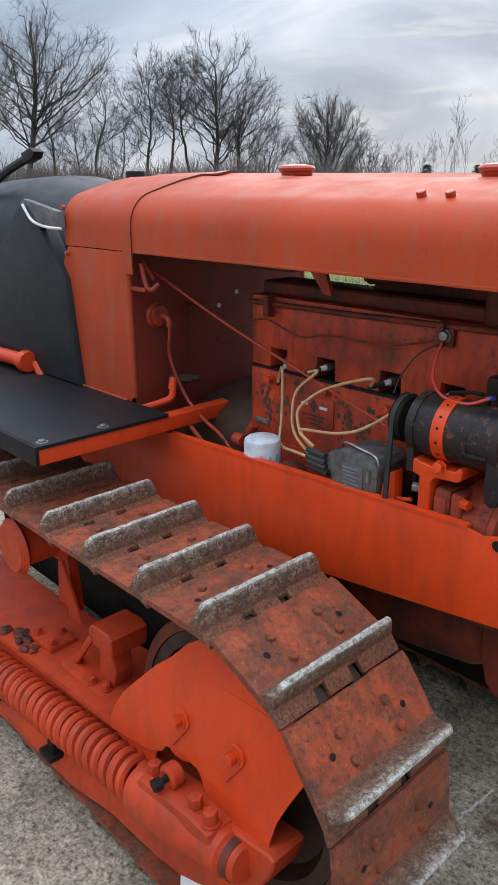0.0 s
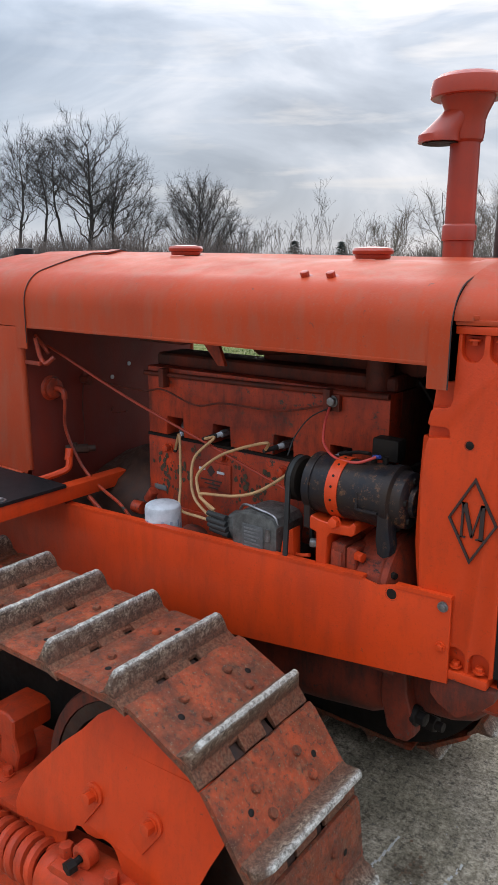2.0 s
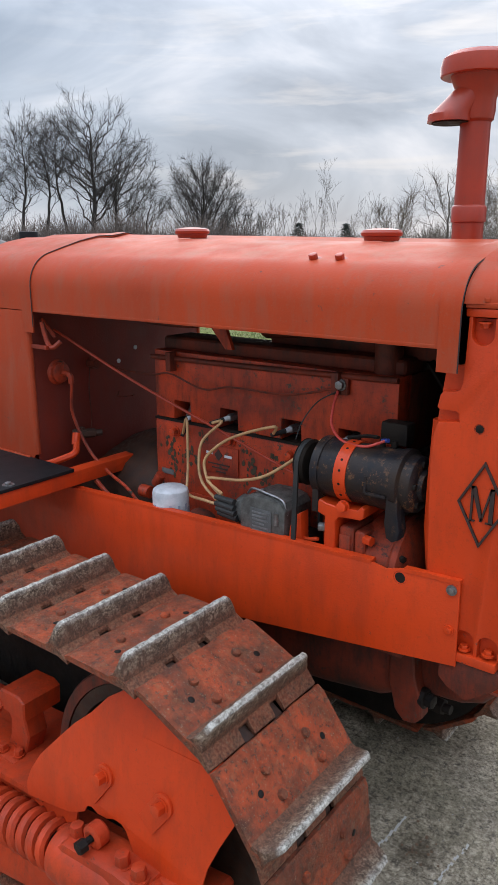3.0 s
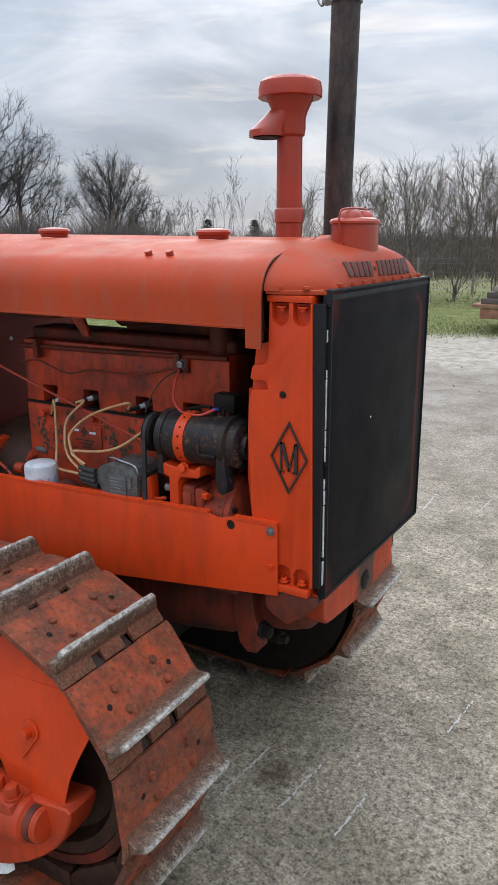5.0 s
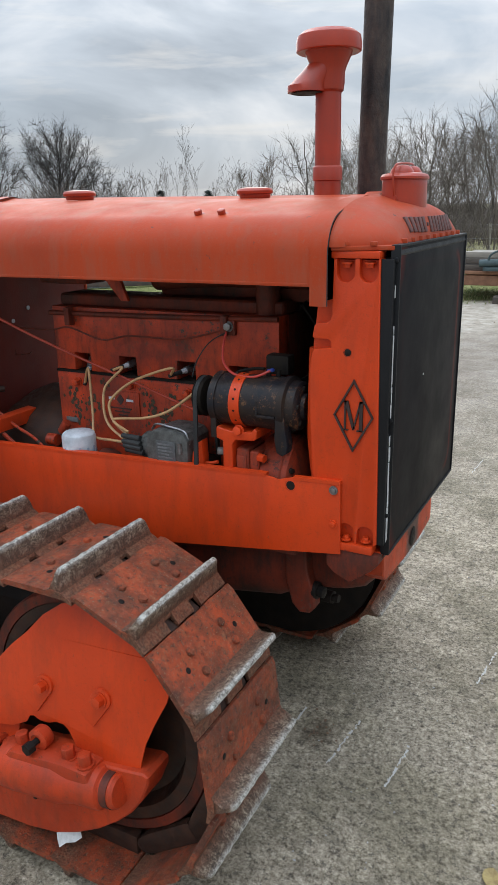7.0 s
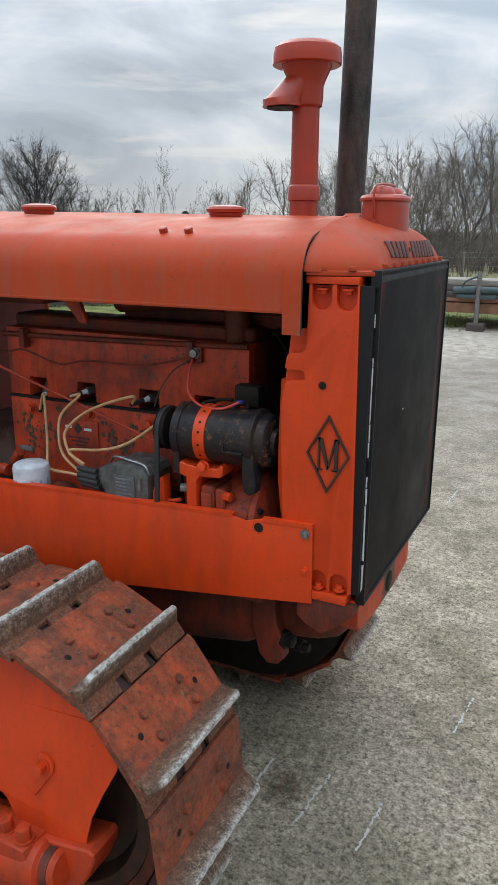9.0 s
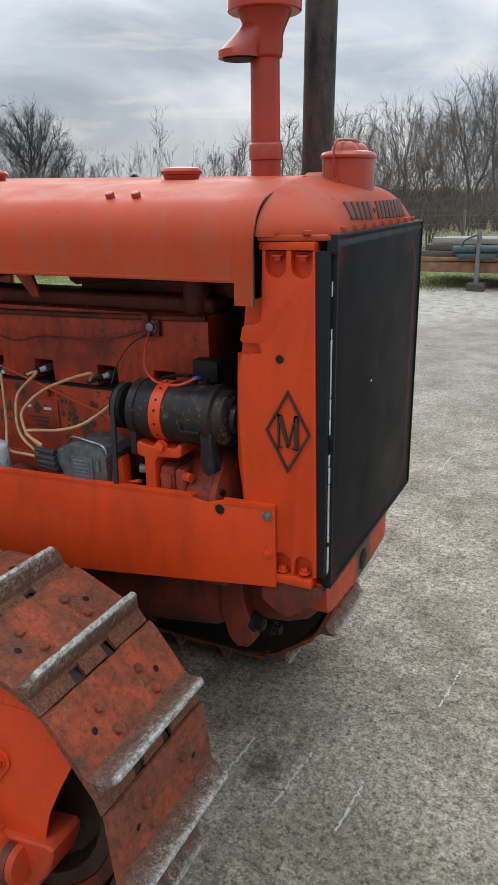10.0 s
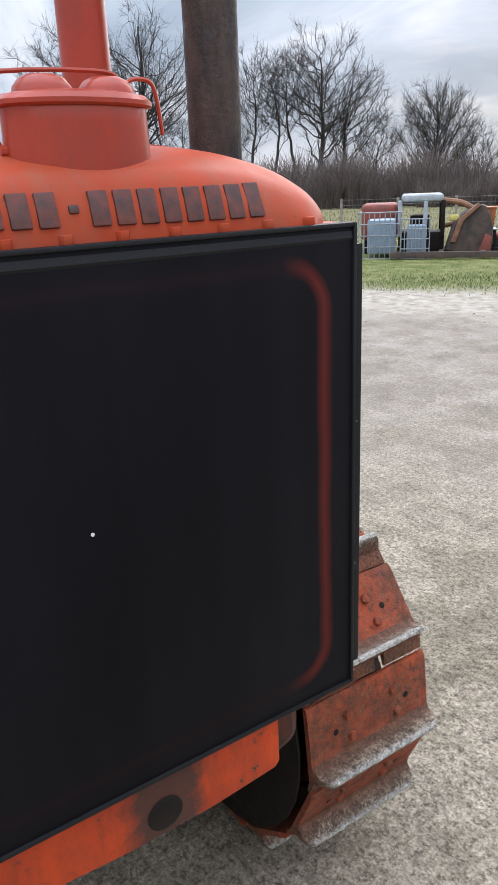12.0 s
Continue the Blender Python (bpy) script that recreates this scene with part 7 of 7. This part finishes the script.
def brushwood(name, seed, count, az0, az1, d0, d1, h0, h1, label):
    """A belt of dense bare stems, thinning upwards."""
    rnd = random.Random(seed)
    segs = []
    for _ in range(count):
        az, dist = rnd.uniform(az0, az1), rnd.uniform(d0, d1)
        m = away(az, dist)
        p = np.array(m.translation)
        n = 0.75 + 0.5 * noise.noise((az * 0.35, dist * 0.1, seed))
        h = rnd.uniform(h0, h1) * n
        d = np.array([rnd.gauss(0, 0.22), rnd.gauss(0, 0.22), 1.0])
        q = p + d * h * 0.55
        d2 = d + np.array([rnd.gauss(0, 0.25), rnd.gauss(0, 0.25), 0])
        e = q + d2 * h * 0.45
        segs += [(p, q, 0.022, 0.015), (q, e, 0.015, 0.006)]
        for _ in range(2):
            d3 = d + np.array([rnd.gauss(0, 0.5), rnd.gauss(0, 0.5), rnd.uniform(-0.2, 0.2)])
            s = p + d * h * rnd.uniform(0.2, 0.5)
            segs.append((s, s + d3 * h * 0.35, 0.013, 0.006))
    v, f = tubes(segs, 3)
    return tagged(raw(name, v, f, BRUSH), label, "brushwood", kind="stuff")


brushwood("brushwood", 3, 5200, 38, 72, 38, 46, 1.8, 3.6, "dense brown bare brushwood under the trees")
brushwood("brushwood", 4, 7000, 4, 42, 36, 42, 1.5, 2.3, "low brown bare hedge beyond the field")
brushwood("brushwood", 5, 1000, 4, 21, 26, 34, 0.8, 1.8, "brown bare thicket beyond the field")


# ---- grass and weeds ----
def blades(name, seed, count, place, h0, h1, w, mat, label):
    rnd = np.random.RandomState(seed)
    pts = place(rnd, count)
    n = len(pts)
    a = rnd.uniform(0, 2 * np.pi, n)
    h = rnd.uniform(h0, h1, n)
    side = np.stack([np.cos(a), np.sin(a), np.zeros(n)], 1) * w * rnd.uniform(0.6, 1.4, n)[:, None]
    tip = np.stack([rnd.normal(0, 0.45, n) * h, rnd.normal(0, 0.45, n) * h, h], 1)
    v = np.stack([pts - side, pts + side, pts + tip], 1).reshape(-1, 3)
    f = [(3 * i, 3 * i + 1, 3 * i + 2) for i in range(n)]
    return tagged(raw(name, v, f, mat, None, False), label, "grass", kind="stuff")


def verge(rnd, n):
    x = rnd.uniform(-14, 4, n)
    t = 11.2 + 7.0 * rnd.uniform(0, 1, n) ** 1.1
    y = t + 0.70 * x + rnd.normal(0, 0.35, n)
    keep = np.array([noise.noise((float(px) * 0.7, float(py) * 0.7, 4.0)) + rnd.uniform(-0.5, 0.9) > 0 for px, py in zip(x, y)])
    return np.stack([x, y, np.full(n, 0.03)], 1)[keep]


def meadow(rnd, n):
    x = rnd.uniform(-30, 6, n)
    t = 18.0 + 22.0 * rnd.uniform(0, 1, n)
    return np.stack([x, t + 0.70 * x, np.full(n, 0.02)], 1)


def grass_mat(name, stops):
    m, nt, b = material(name)
    g = nt.nodes.new("ShaderNodeNewGeometry")
    put(nt, b, Base_Color=ramp(nt, g.outputs["Random Per Island"], stops), Roughness=0.75)
    return m


GREEN = grass_mat("green_grass_blades", [(0.0, (0.045, 0.085, 0.018)), (0.35, (0.12, 0.175, 0.042)), (0.65, (0.25, 0.25, 0.095)), (1.0, (0.44, 0.39, 0.24))])
STRAW = grass_mat("straw_grass_blades", [(0.0, (0.10, 0.10, 0.035)), (0.5, (0.22, 0.19, 0.09)), (1.0, (0.34, 0.28, 0.16))])
blades("verge_grass", 2, 110000, verge, 0.012, 0.052, 0.006, GREEN, "short green grass and weeds beside the yard")
blades("meadow_grass", 3, 26000, meadow, 0.05, 0.17, 0.016, STRAW, "yellowed rough meadow grass")


def litter(rnd, n):
    x = rnd.uniform(-10, 5, n)
    y = rnd.uniform(4, 12, n)
    return np.stack([x, y, np.full(n, 0.01)], 1)


blades("dead_leaves", 7, 260, litter, 0.004, 0.015, 0.012, LEAF, "scattered dead leaves and twigs")

# stones loose on the yard
rnd = np.random.RandomState(9)
verts, faces = [], []
for i in range(1500):
    x, y = rnd.uniform(-1.8, 2.4), rnd.uniform(-0.9, 4.5)
    r = rnd.uniform(0.0018, 0.0055)
    o = len(verts)
    for k in range(4):
        a = 2 * np.pi * k / 4 + rnd.uniform(-0.4, 0.4)
        verts.append((x + r * np.cos(a) * rnd.uniform(0.7, 1.3), y + r * np.sin(a) * rnd.uniform(0.7, 1.3), -0.001))
    verts.append((x, y, r * rnd.uniform(0.6, 1.0)))
    faces += [(o + k, o + (k + 1) % 4, o + 4) for k in range(4)]
GRIT = grass_mat("loose_grit", [(0.0, (0.06, 0.055, 0.05)), (0.5, (0.24, 0.22, 0.20)), (1.0, (0.45, 0.43, 0.40))])
tagged(raw("loose_grit", verts, faces, GRIT, None, False), "loose grit and small stones on the yard", "gravel", kind="stuff")

SCRAPES = ((-0.335, 0.085, -0.355, -0.150), (-0.168, 0.105, -0.195, -0.110), (-0.013, 0.054, -0.030, -0.122), (-0.589, 2.523, -0.577, 2.234), (-0.29, 2.597, -0.303, 2.346), (0.12, 0.62, 0.10, 0.42))
CHALK = simple("pale_scraped_concrete", (0.40, 0.375, 0.34), (0.50, 0.47, 0.43), 90, (0.85, 0.95))
# chalky scrape lines on the surfacing
for i, (x0, y0, x1, y1) in enumerate(SCRAPES):
    bm = bmesh.new()
    a, b = Vector((x0, y0, 0.0012)), Vector((x1, y1, 0.0012))
    n = Vector((-(b - a).y, (b - a).x, 0)).normalized()
    rr = random.Random(i)
    for k in range(22):
        if rr.random() < 0.15:
            continue
        p, q = a.lerp(b, k / 22), a.lerp(b, (k + 1.0) / 22)
        w = rr.uniform(0.0015, 0.0048)
        j = n * rr.uniform(-0.003, 0.003)
        bm.faces.new([bm.verts.new(v) for v in (p + j - n * w, q + j - n * w * 0.6, q + j + n * w, p + j + n * w * 0.7)])
    tagged(part("scrape_mark", bm, CHALK), "pale scrape line on the yard surfacing", "mark", "scrape marks", kind="structure")
bm = bmesh.new()
rr = random.Random(3)
vs = [[bm.verts.new((0.035 * i, 0.03 * j + 0.008 * (i % 2), 0.012 * rr.random())) for i in range(4)] for j in range(3)]
for j in range(2):
    for i in range(3):
        bm.faces.new((vs[j][i], vs[j][i + 1], vs[j + 1][i + 1], vs[j + 1][i]))
thicken(bm, 0.001)
scrap = part("paper_scrap", bm, PAPER)
scrap.matrix_basis = pose(-0.585, -0.712, 0.100, 48, -12, 38) @ Matrix.Diagonal((0.5, 0.55, 0.8, 1))
tagged(scrap, "crumpled scrap of white paper on the lower track", "paper")

bm = bmesh.new()
rr = random.Random(6)
rim = [bm.verts.new((0.022 * math.cos(a) * rr.uniform(0.6, 1.2), 0.03 * math.sin(a) * rr.uniform(0.7, 1.1), 0.004 + 0.008 * rr.random())) for a in [2 * math.pi * k / 11 for k in range(11)]]
mid_v = bm.verts.new((0, 0, 0.003))
for k in range(11):
    bm.faces.new((mid_v, rim[k], rim[(k + 1) % 11]))
thicken(bm, 0.0006)
leaf = part("fallen_leaf", bm, simple("dull_yellow_leaf", (0.34, 0.25, 0.09), (0.22, 0.15, 0.06), 60, (0.6, 0.8)))
leaf.matrix_basis = pose(0.268, -0.285, 0.001, 0, 0, 20)
tagged(leaf, "curled yellow fallen leaf on the yard", "leaf")
# oily drip stain and clods beside the track
bm = bmesh.new()
for k in range(26):
    x, y = -0.262 + rr.gauss(0, 0.028), 0.0 + rr.gauss(0, 0.05)
    r = rr.uniform(0.0012, 0.005)
    b2 = bmesh.new()
    bmesh.ops.create_icosphere(b2, subdivisions=1, radius=r)
    merge(bm, b2, Matrix.Translation((x, y, r * 0.15)) @ Matrix.Diagonal((1, 1, 0.45, 1)))
tagged(part("dirt_crumbs", bm, LEAF), "crumbs of dark oily dirt on the yard", "dirt", kind="stuff")

# ---- trailer with timber ----
DARKTIMBER = simple("dark_wet_timber", (0.045, 0.036, 0.030), (0.12, 0.095, 0.075), 7, (0.7, 0.9), 0, 0.4, 40, (0.3, 3, 3))
DARKSTEEL = simple("dull_weathered_steel", (0.13, 0.12, 0.115), (0.22, 0.20, 0.185), 14, (0.6, 0.8), 0.2)
trailer = new("trailer")
tagged(trailer, "low flatbed trailer with a rusty beam and a prop stand", "trailer")
bm = bmesh.new()
box(bm, (-2.22, 9.80, 0.26), (2.6, 9.90, 0.41), 0.02)
box(bm, (-2.20, 11.2, 0.26), (2.6, 11.3, 0.41), 0.02)
part("side_beam", bm, RUST, trailer)
bm = bmesh.new()
box(bm, (-2.34, 9.78, 0.425), (2.6, 11.3, 0.47), 0.006)
part("deck", bm, RUST, trailer)
bm = bmesh.new()
cyl(bm, (-1.36, 9.72, 0.03), (-1.36, 9.72, 0.86), 0.035, seg=14)
part("prop_stand", bm, DARKSTEEL, trailer, "dull grey steel prop stand")
bm = bmesh.new()
box(bm, (-1.48, 9.64, 0.0), (-1.24, 9.84, 0.13), 0.015)
part("foot_block", bm, DARKTIMBER, trailer, "brown timber block under the prop")
bm = bmesh.new()
cyl(bm, (-1.72, 9.74, 0.585), (-1.40, 9.74, 0.60), 0.055, seg=16, bevel=0.01)
cyl(bm, (-1.34, 9.74, 0.60), (-1.05, 9.74, 0.60), 0.05, seg=16, bevel=0.01)
box(bm, (-1.66, 9.69, 0.48), (-1.1, 9.79, 0.535), 0.01)
sweep(bm, [(-1.6, 9.72, 0.62), (-1.55, 9.70, 0.72), (-1.42, 9.70, 0.78), (-1.36, 9.71, 0.80)], 0.014, 8)
part("winch", bm, simple("dark_teal_winch_paint", (0.03, 0.05, 0.055), (0.06, 0.09, 0.09), 20), trailer, "dark teal winch on the trailer edge")
for k in range(2):
    bm = bmesh.new()
    lathe(bm, [(0.10, -0.09), (0.24, -0.10), (0.27, -0.06), (0.27, 0.06), (0.24, 0.10), (0.10, 0.09), (0.10, -0.09)], 28, Matrix.Translation((0.6 + 0.7 * k, 10.5, 0.27)) @ Euler((radians(90), 0, 0)).to_matrix().to_4x4())
    part("wheel", bm, RUBBER, trailer)
rnd = random.Random(8)
for k in range(7):
    bm = bmesh.new()
    z, y = (0.472 + 0.085 * (k % 3) + 0.004 * (k % 3)), 9.86 + 0.32 * (k // 3) + 0.05 * (k % 3)
    box(bm, (-2.22 + rnd.uniform(-0.08, 0.25) + 0.1 * (k % 3), y, z), (2.4 + rnd.uniform(-0.3, 0.2), y + 0.26, z + 0.083), 0.008)
    t = part("timber_beam", bm, WOOD if k % 3 == 2 else DARKTIMBER)
    tagged(t, "weathered grey timber beam stacked on the trailer", "timber", "timber stack")


# ---- machines and crates in the yard beyond ----
def frame_at(x, y, turn=0.0):
    return Matrix.Translation((x, y, 0.05)) @ Euler((0, 0, radians(44 + turn))).to_matrix().to_4x4()


def cage(px, py, w, h, sheet, label):
    root = new("crate_cage")
    root.matrix_basis = frame_at(px, py)
    rods = [((-w / 2 + w * i / 8, 0, 0), (-w / 2 + w * i / 8, 0, h)) for i in range(9)]
    rods += [((-w / 2, 0, h * k / 4 + 0.005), (w / 2, 0, h * k / 4 + 0.005)) for k in range(5)]
    for x in (-w / 2, w / 2):
        rods += [((x, 0, h), (x, w, h)), ((x, w, 0), (x, w, h))]
    for a, b in rods:
        bm = bmesh.new()
        cyl(bm, a, b, 0.010, seg=6)
        part("bar", bm, GALV, root)
    bm = bmesh.new()
    box(bm, (-w * 0.3, 0.06, 0.08), (w * 0.38, w * 0.9, h * 0.84), 0.03)
    part("drum_box", bm, sheet, root)
    return tagged(root, label, "crate", "crates in the yard beyond")


cage(-9.12, 9.14, 0.72, 0.78, BLUEGREY, "galvanised bar crate holding a pale blue box")
cage(-8.62, 9.50, 0.48, 0.66, BLUEGREY, "low galvanised bar crate holding a blue-grey box")

loader = new("scrap_loader")
loader.matrix_basis = frame_at(-9.05, 10.1)
tagged(loader, "worn white-roofed loader cab standing among scrap", "loader")
bm = bmesh.new()
box(bm, (-0.36, -0.4, 0.93), (0.36, 0.5, 1.06), 0.06, seg=3)
part("cab_roof", bm, CABWHITE, loader)
for x, y in ((-0.38, -0.36), (0.36, -0.36), (-0.38, 0.42), (0.36, 0.42), (0.06, -0.36)):
    bm = bmesh.new()
    box(bm, (x - 0.035, y - 0.03, 0.35), (x + 0.035, y + 0.03, 0.95), 0.008)
    part("cab_post", bm, CABWHITE if x < 0.1 else GREASE, loader)
bm = bmesh.new()
box(bm, (-0.40, -0.30, 0.05), (0.40, 0.45, 0.42), 0.04)
box(bm, (-0.2, -0.1, 0.42), (0.15, 0.3, 0.70), 0.05)
part("cab_body", bm, GREASE, loader)
bm = bmesh.new()
sweep(bm, [(0.3, -0.2, 0.95), (0.75, -0.2, 0.86), (1.1, -0.25, 0.55), (1.25, -0.25, 0.3)], 0.05, 8)
sweep(bm, [(0.4, 0.0, 0.5), (0.7, -0.1, 0.55), (0.95, -0.15, 0.45)], 0.04, 8)
part("boom", bm, RUST, loader)
bm = bmesh.new()
box(bm, (0.46, -0.42, 0.60), (0.64, -0.34, 0.70), 0.03)
part("lamp_guard", bm, YELLOW, loader, "yellow lamp guard")

DARKRUST = simple("dark_flaking_steel", (0.035, 0.03, 0.03), (0.12, 0.075, 0.055), 7, (0.7, 0.9))
scoop = new("loader_bucket")
scoop.matrix_basis = frame_at(-8.25, 10.45) @ Euler((0, radians(10), 0)).to_matrix().to_4x4()
tagged(scoop, "big dark rusty loader bucket leaning on the ground", "bucket")
bm = bmesh.new()
prism(bm, [(-0.40, 0.03), (-0.36, 0.52), (-0.24, 0.70), (-0.02, 0.88), (0.10, 0.86), (0.20, 0.72), (0.30, 0.55), (0.36, 0.30), (0.34, 0.02)], "y", -0.2, 0.35, 0.03, None, 0, 3)
for v in bm.verts:
    v.co += Vector((1, 1, 1)) * 0.05 * noise.noise(v.co * 4)
part("bucket_shell", bm, DARKRUST, scoop)
bm = bmesh.new()
prism(bm, [(-0.36, 0.20), (-0.30, 0.60), (-0.04, 0.90), (0.0, 0.86), (-0.22, 0.58), (-0.28, 0.2)], "y", -0.26, -0.18, 0.01)
part("bucket_lip", bm, RUST, scoop, "worn brown bucket lip")
bm = bmesh.new()
prism(bm, [(0.12, 0.05), (0.18, 0.42), (0.30, 0.38), (0.34, 0.05)], "y", -0.30, -0.21, 0.02)
part("cutting_plate", bm, FADERED, scoop)

low = new("low_loader")
low.matrix_basis = frame_at(-7.7, 10.1, -6)
tagged(low, "long low rusty flat frame lying in the grass", "frame")
bm = bmesh.new()
box(bm, (-1.5, -0.1, 0.03), (2.2, 0.0, 0.13), 0.01)
box(bm, (-1.5, 0.9, 0.03), (2.2, 1.0, 0.13), 0.01)
for k in range(6):
    box(bm, (-1.4 + 0.7 * k, 0.0, 0.05), (-1.32 + 0.7 * k, 0.9, 0.12), 0.005)
part("rail_frame", bm, DARKRUST, low)


def planter():
    """A planter: red frame on wheels, orange tapered hoppers, black tool bar underneath."""
    root = new("planter")
    root.matrix_basis = frame_at(-7.42, 11.0, -12)
    tagged(root, "red planter with faded orange tapered hoppers", "farm machine")
    bm = bmesh.new()
    for y in (0.0, 0.4):
        box(bm, (-0.95, y, 0.26), (0.75, y + 0.06, 0.34), 0.01)
    for x in (-0.9, -0.35, 0.2, 0.66):
        box(bm, (x, 0.0, 0.28), (x + 0.06, 0.45, 0.36), 0.01)
    part("frame", bm, FADERED, root)
    for k, (x, z) in enumerate(((-0.72, 0.44), (-0.12, 0.46), (0.12, 0.48), (0.36, 0.46))):
        bm = bmesh.new()
        lathe(bm, [(0, 0), (0.095, 0), (0.105, 0.02), (0.135, 0.34), (0.145, 0.345), (0.145, 0.365), (0, 0.375)], 24, Matrix.Translation((x, 0.2, z)))
        part("hopper", bm, FADEORANGE, root)
    for k in range(5):
        x = -0.85 + 0.36 * k
        bm = bmesh.new()
        prism(bm, [(x, 0.30), (x + 0.2, 0.30), (x + 0.26, 0.42), (x + 0.1, 0.46), (x - 0.02, 0.40)], "y", -0.08, 0.12, 0.02)
        part("seed_unit", bm, FADERED if k % 2 else FADEORANGE, root)
    bm = bmesh.new()
    sweep(bm, [(0.30, -0.05, 0.42), (0.38, -0.06, 0.56), (0.52, -0.06, 0.60), (0.64, -0.05, 0.50)], 0.022, 8)
    part("hoop", bm, RUST, root)
    bm = bmesh.new()
    box(bm, (-1.0, -0.12, 0.04), (0.45, -0.02, 0.14), 0.02)
    part("tool_bar", bm, GREASE, root)
    for x in (-0.55, 0.0, 0.6):
        bm = bmesh.new()
        lathe(bm, [(0.08, -0.04), (0.14, -0.045), (0.165, -0.02), (0.165, 0.02), (0.14, 0.045), (0.08, 0.04), (0.08, -0.04)], 20, Matrix.Translation((x, 0.1, 0.165)) @ Euler((0, radians(90), 0)).to_matrix().to_4x4())
        part("wheel", bm, RUBBER, root)
    return root


planter()
bin_ = new("steel_box")
bin_.matrix_basis = frame_at(-7.98, 10.52)
tagged(bin_, "small dark open steel box on the frame", "box")
bm = bmesh.new()
box(bm, (-0.2, 0, 0.13), (0.2, 0.4, 0.42), 0.01)
part("box_body", bm, GREASE, bin_)
bm = bmesh.new()
box(bm, (-0.22, -0.01, 0.425), (0.22, 0.42, 0.45), 0.006)
part("box_rim", bm, GALV, bin_)
redm = new("machine_hood")
redm.matrix_basis = frame_at(-9.75, 9.75)
tagged(redm, "faded red machine hood behind the crates", "machine")
bm = bmesh.new()
box(bm, (-0.35, 0, 0.25), (0.32, 0.9, 0.90), 0.10, seg=4)
part("sheet_hood", bm, FADERED, redm)
bm = bmesh.new()
box(bm, (-0.3, 0.05, 0.0), (0.28, 0.85, 0.26), 0.03)
part("underframe", bm, GREASE, redm)

# ---- wire fence beyond the bushes ----
fence = new("wire_fence")
tagged(fence, "thin wire fence on wooden posts beyond the bushes", "fence")
fence_pts = [away(az, 18.8 + 0.03 * abs(az - 22)).translation for az in (46, 42, 38, 34, 30, 26, 22, 18, 14, 10, 6)]
for p in fence_pts:
    bm = bmesh.new()
    cyl(bm, (p.x, p.y, 0), (p.x, p.y, 0.95), 0.035, 0.03, seg=8)
    part("post", bm, WOOD, fence)
for z in (0.2, 0.4, 0.6, 0.8, 0.92):
    bm = bmesh.new()
    sweep(bm, [(p.x, p.y, z) for p in fence_pts], 0.004, 4, smooth=False)
    part("wire", bm, GALV, fence)
